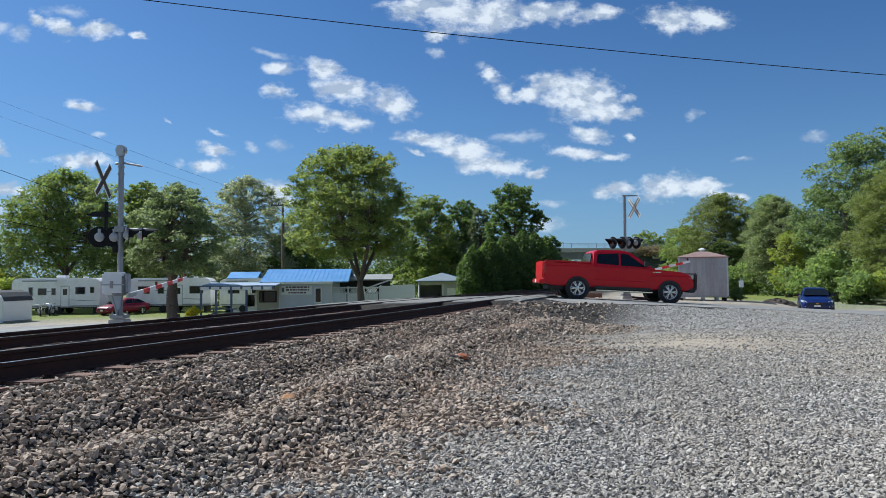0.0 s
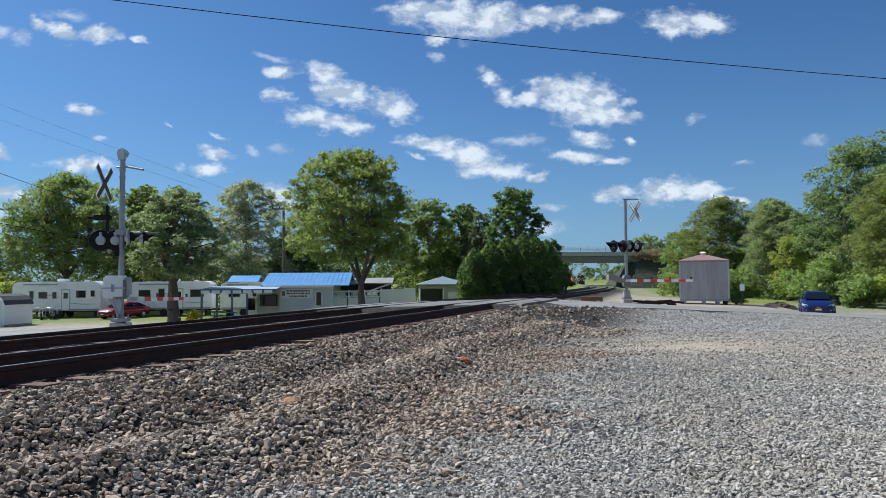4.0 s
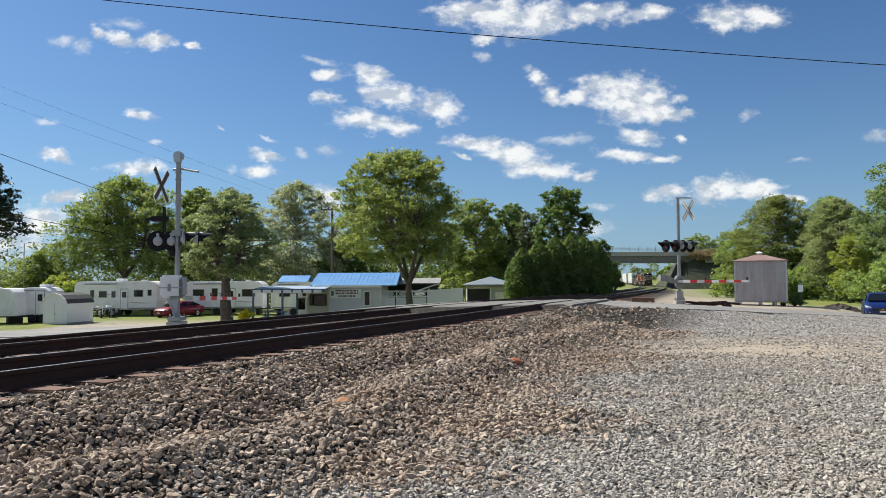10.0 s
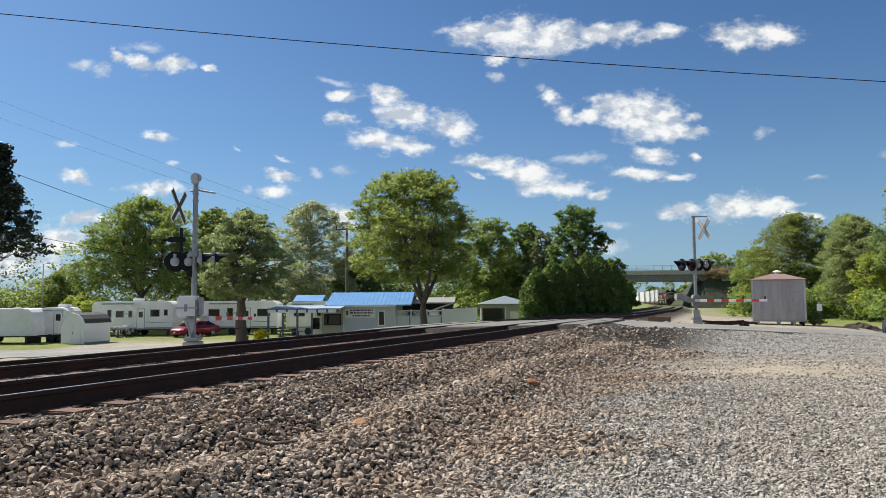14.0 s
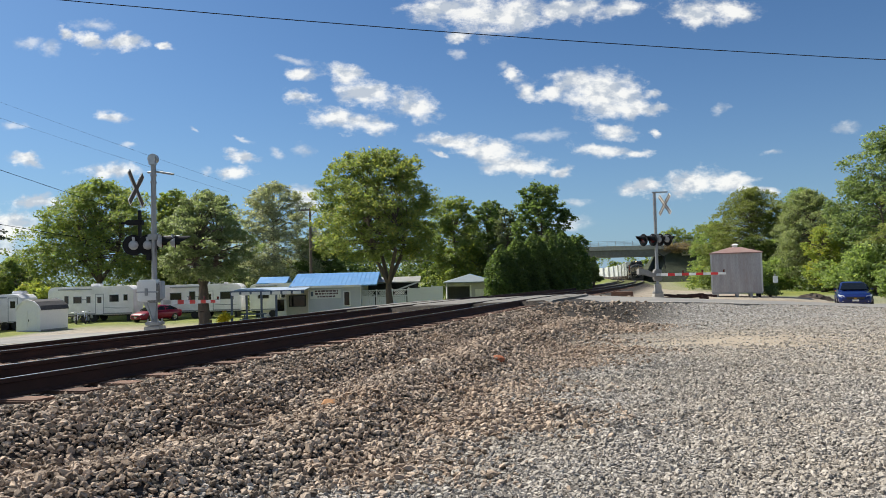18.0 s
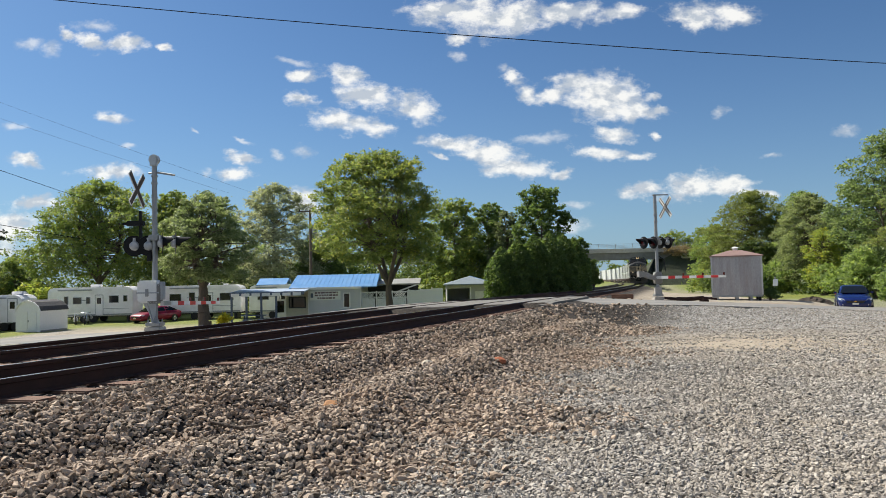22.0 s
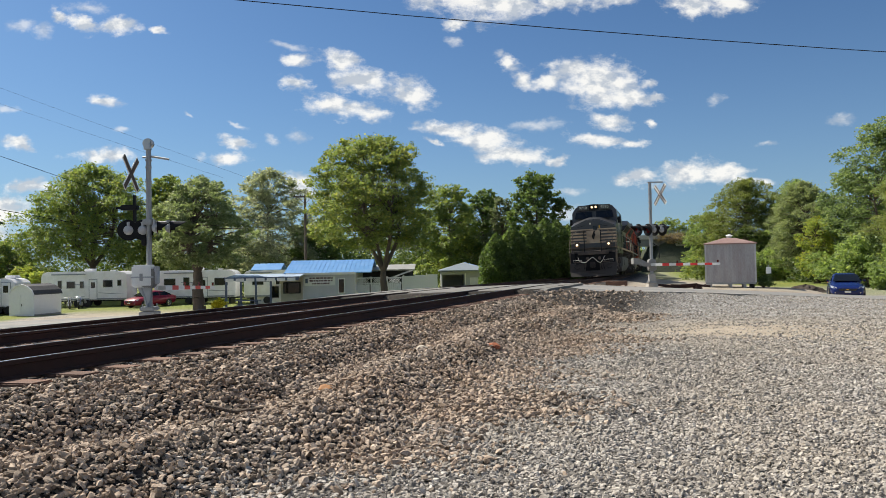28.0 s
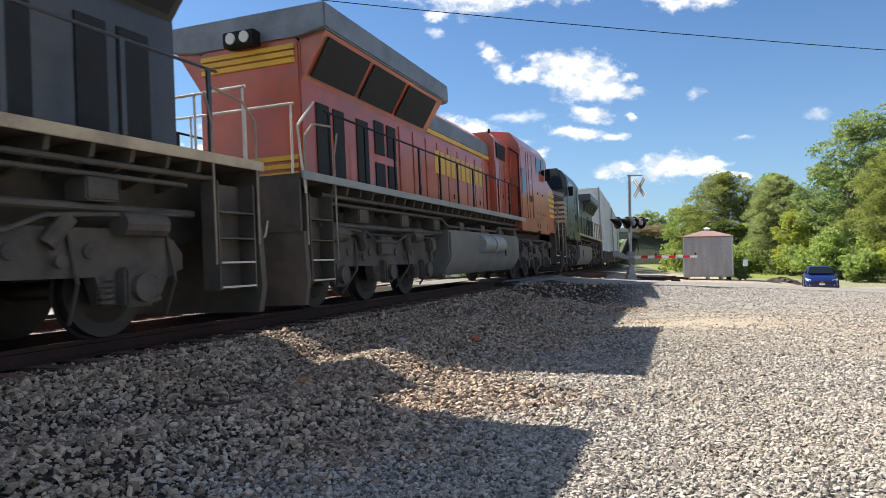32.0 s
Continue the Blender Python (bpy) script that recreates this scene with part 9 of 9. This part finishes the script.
# ---- crushed stone lying on the lot and the ballast shoulder ----
def stones(name, pts, sizes, seed, material, label, rich):
    rng = np.random.default_rng(seed)
    n = len(pts)
    q4 = np.arange(4) * math.pi / 2
    ring = np.stack([np.cos(q4), np.sin(q4), 0 * q4], 1)
    skew = np.stack([np.cos(q4 + 0.785), np.sin(q4 + 0.785), 0 * q4], 1)
    if rich:
        # broken stone: a foot, a wider waist and a small skewed top
        block = np.concatenate([ring * 0.95 + [0, 0, -0.9], skew * 1.08 + [0, 0, 0.2], ring * 0.8 + [0, 0, 0.78]])
        tri = [(8, 9, 10), (8, 10, 11)]
        for k in range(4):
            j = (k + 1) % 4
            tri += [(k, j, 4 + k), (j, 4 + j, 4 + k), (4 + k, 8 + j, 8 + k), (4 + k, 4 + j, 8 + j)]
        lift = np.repeat([0.0, 0.6, 1.0], 4)
    else:
        block = np.concatenate([skew * 1.25 + [0, 0, -0.9], ring * 0.85 + [0, 0, 0.75]])
        tri = [(4, 5, 6), (4, 6, 7)]
        for k in range(4):
            j = (k + 1) % 4
            tri += [(k, j, 4 + j), (k, 4 + j, 4 + k)]
        lift = np.repeat([0.0, 1.0], 4)
    m = len(block)
    V = block[None] * rng.uniform(0.5, 1.25, (n, m, 3)) + rng.normal(0, 0.16, (n, 1, 3)) * lift[None, :, None]
    V *= (sizes[:, None, None] * 0.5) * rng.uniform(0.72, 1.3, (n, 1, 3)) * np.array([1.2, 0.85, 0.62])
    # turned every way about the upright and tipped over somewhat
    tip = rng.normal(0, 0.4, (n, 2))
    turn = rng.random(n) * math.pi
    q = np.stack([np.cos(turn), tip[:, 0] * np.cos(turn), tip[:, 1] * np.cos(turn), np.sin(turn)], 1)
    q /= np.linalg.norm(q, axis=1)[:, None]
    w, x, y, z = q.T
    R = np.stack([1 - 2 * (y * y + z * z), 2 * (x * y - z * w), 2 * (x * z + y * w), 2 * (x * y + z * w), 1 - 2 * (x * x + z * z), 2 * (y * z - x * w),
                  2 * (x * z - y * w), 2 * (y * z + x * w), 1 - 2 * (x * x + y * y)], 1).reshape(n, 3, 3)
    V = np.einsum("nij,nkj->nki", R, V) + pts[:, None, :]
    F = (np.array(tri)[None] + m * np.arange(n)[:, None, None]).reshape(-1, 3)
    ob = new(name, mesh_np(name, V.reshape(-1, 3), F, material, 3, True))
    return tagged(ob, label, "gravel", kind="stuff")


def scatter_stones():
    rng = np.random.default_rng(77)

    def field(y0, y1, per_m2):
        a = 0.5 * (0.72 * 2) * (y1 * y1 - y0 * y0) + 4 * (y1 - y0)
        n = int(a * per_m2)
        y = np.sqrt(rng.random(n) * (y1 * y1 - y0 * y0) + y0 * y0)
        x = (rng.random(n) * 2 - 1) * (0.72 * y + 1.6)
        s, off = line_coords(x, y)
        d, _, hw = road_field(x, y)
        ok = ((off > 1.0) & (d > hw - 0.5 + 0.9 * rng.random(n))) | ((off > -6.2) & (off < 1.1) & (d > hw + 0.3) & (s < 26))
        # fewer stones lie on the packed pale ground
        pale = np.exp(-(((x - 6.3) / 3.0) ** 2 + ((y - 14.6) / 1.5) ** 2))
        ok &= rng.random(n) > 0.97 * pale
        ok &= (off < 0.85) | (off > 1.34) | (rng.random(n) < 0.22)
        ok &= (np.abs(off - 0.753) > 0.09) & (np.abs(off + 0.753) > 0.09)
        return x[ok], y[ok], off[ok]
    def lay(y0, y1, dens, size, ballast, seed):
        x, y, off = field(y0, y1, dens)
        edge = 4.6 + 0.5 * np.sin(y * 1.1) + 0.35 * np.sin(y * 2.7 + x) + rng.normal(0, 0.5, len(x))
        keep = (off < edge) if ballast else (off >= edge)
        x, y, off = x[keep], y[keep], off[keep]
        sz = size * np.exp(np.clip(rng.normal(0, 0.32, len(x)), -0.7, 0.6))
        z = ground_z(x, y)
        inner = off < 1.45
        sz = np.where(inner, np.minimum(sz, 0.042), sz)
        z = np.where(inner, z - 0.012, z)
        heap = rng.random(len(x))
        stones("crushed_stone", np.stack([x, y, z + sz * (0.05 + 0.5 * heap if ballast else 0.04 + 0.22 * heap)], 1), sz, seed, M["ballast_stone" if ballast else "gravel_stone"],
               "coarse brown-gray ballast stone with sharp edges" if ballast else "fine gray and tan crushed stone, loosely packed", y1 < 10)
    for k, row in enumerate([(3.6, 6, 1200, 0.038, True), (6, 9, 1050, 0.039, True), (9, 14, 820, 0.039, True), (14, 20, 330, 0.048, True), (20, 30, 70, 0.066, True),
                             (3.6, 6.5, 1700, 0.028, False), (6.5, 9.8, 1250, 0.029, False), (9.8, 16, 600, 0.031, False), (16, 24, 170, 0.032, False)]):
        lay(*row, 200 + k)


def lone_bits():
    """Loose leaves, a pale rock and a stick among the stones."""
    def bit(name, x, y, size, flat, material, label, cat, seed):
        rng = np.random.default_rng(seed)
        bm = B()
        r = bmesh.ops.create_icosphere(bm, subdivisions=2, radius=size)
        for v in r["verts"]:
            v.co *= rng.uniform(0.75, 1.15)
            v.co.z *= flat
        ob = part(name, bm, material)
        ob.matrix_world = pose(x, y, gz(x, y) + 0.035, 12, -10, seed * 40)
        tagged(ob, label, cat)
    M["rust_leaf"] = mat("rust_leaf", (0.34, 0.16, 0.06), 0.8, var=0.3, scale=8)
    M["red_leaf"] = mat("red_leaf", (0.3, 0.09, 0.035), 0.8, var=0.35, scale=8)
    M["pale_rock"] = mat("pale_rock", (0.42, 0.37, 0.3), 0.9, var=0.2, scale=8, bump=0.4)
    bit("dry_leaf", -1.13, 7.19, 0.075, 0.4, M["rust_leaf"], "curled orange-tan dry leaf on the ballast", "leaf", 1)
    bit("dry_leaf", 0.95, 11.06, 0.11, 0.45, M["red_leaf"], "curled rusty orange dry leaf on the gravel", "leaf", 2)
    bit("rock", -0.18, 10.35, 0.1, 0.6, M["pale_rock"], "pale flat rock lying on the ballast", "rock", 3)
    bit("rock", 2.2, 9.0, 0.05, 0.6, M["pale_rock"], "small pale rock lying in the gravel", "rock", 4)
    bm = B()
    pts = [Vector((-2.13, 6.52, gz(-2.13, 6.52) + 0.045)), Vector((-1.85, 6.48, gz(-1.85, 6.48) + 0.055)), Vector((-1.52, 6.5, gz(-1.52, 6.5) + 0.04))]
    cyl_bm(bm, pts[0], pts[1], 0.016, 0.02, 6)
    cyl_bm(bm, pts[1], pts[2], 0.02, 0.012, 6)
    tagged(part("stick", bm, M["bark"]), "dark broken stick lying on the ballast", "stick")


scatter_stones()
lone_bits()


# ---- what moves ----
def key_gates():
    """Both arms sink the last degrees: (seconds, degrees above level)."""
    falls = [[(0, 5.2), (0.3, 4.6), (0.6, 3.7), (0.9, 2.3), (1.2, 0.9), (1.6, -0.1), (2, -0.7), (3, -1.2), (4.5, -1.7), (32, -1.7)],
             [(0, 12.5), (0.3, 9.6), (0.6, 6.6), (0.9, 4), (1.2, 2), (1.6, 0.4), (2, 0), (32, 0)]]
    for (arm, z, yaw), fall in zip(GATE_ARMS, falls):
        walk(arm, [(t, pose(0, 0, z, 0, 0, yaw) @ pose(0, 0, 0, 0, -a, 0)) for t, a in fall])


def motions():
    key_train()
    key_gates()
    key_truck()


motions()
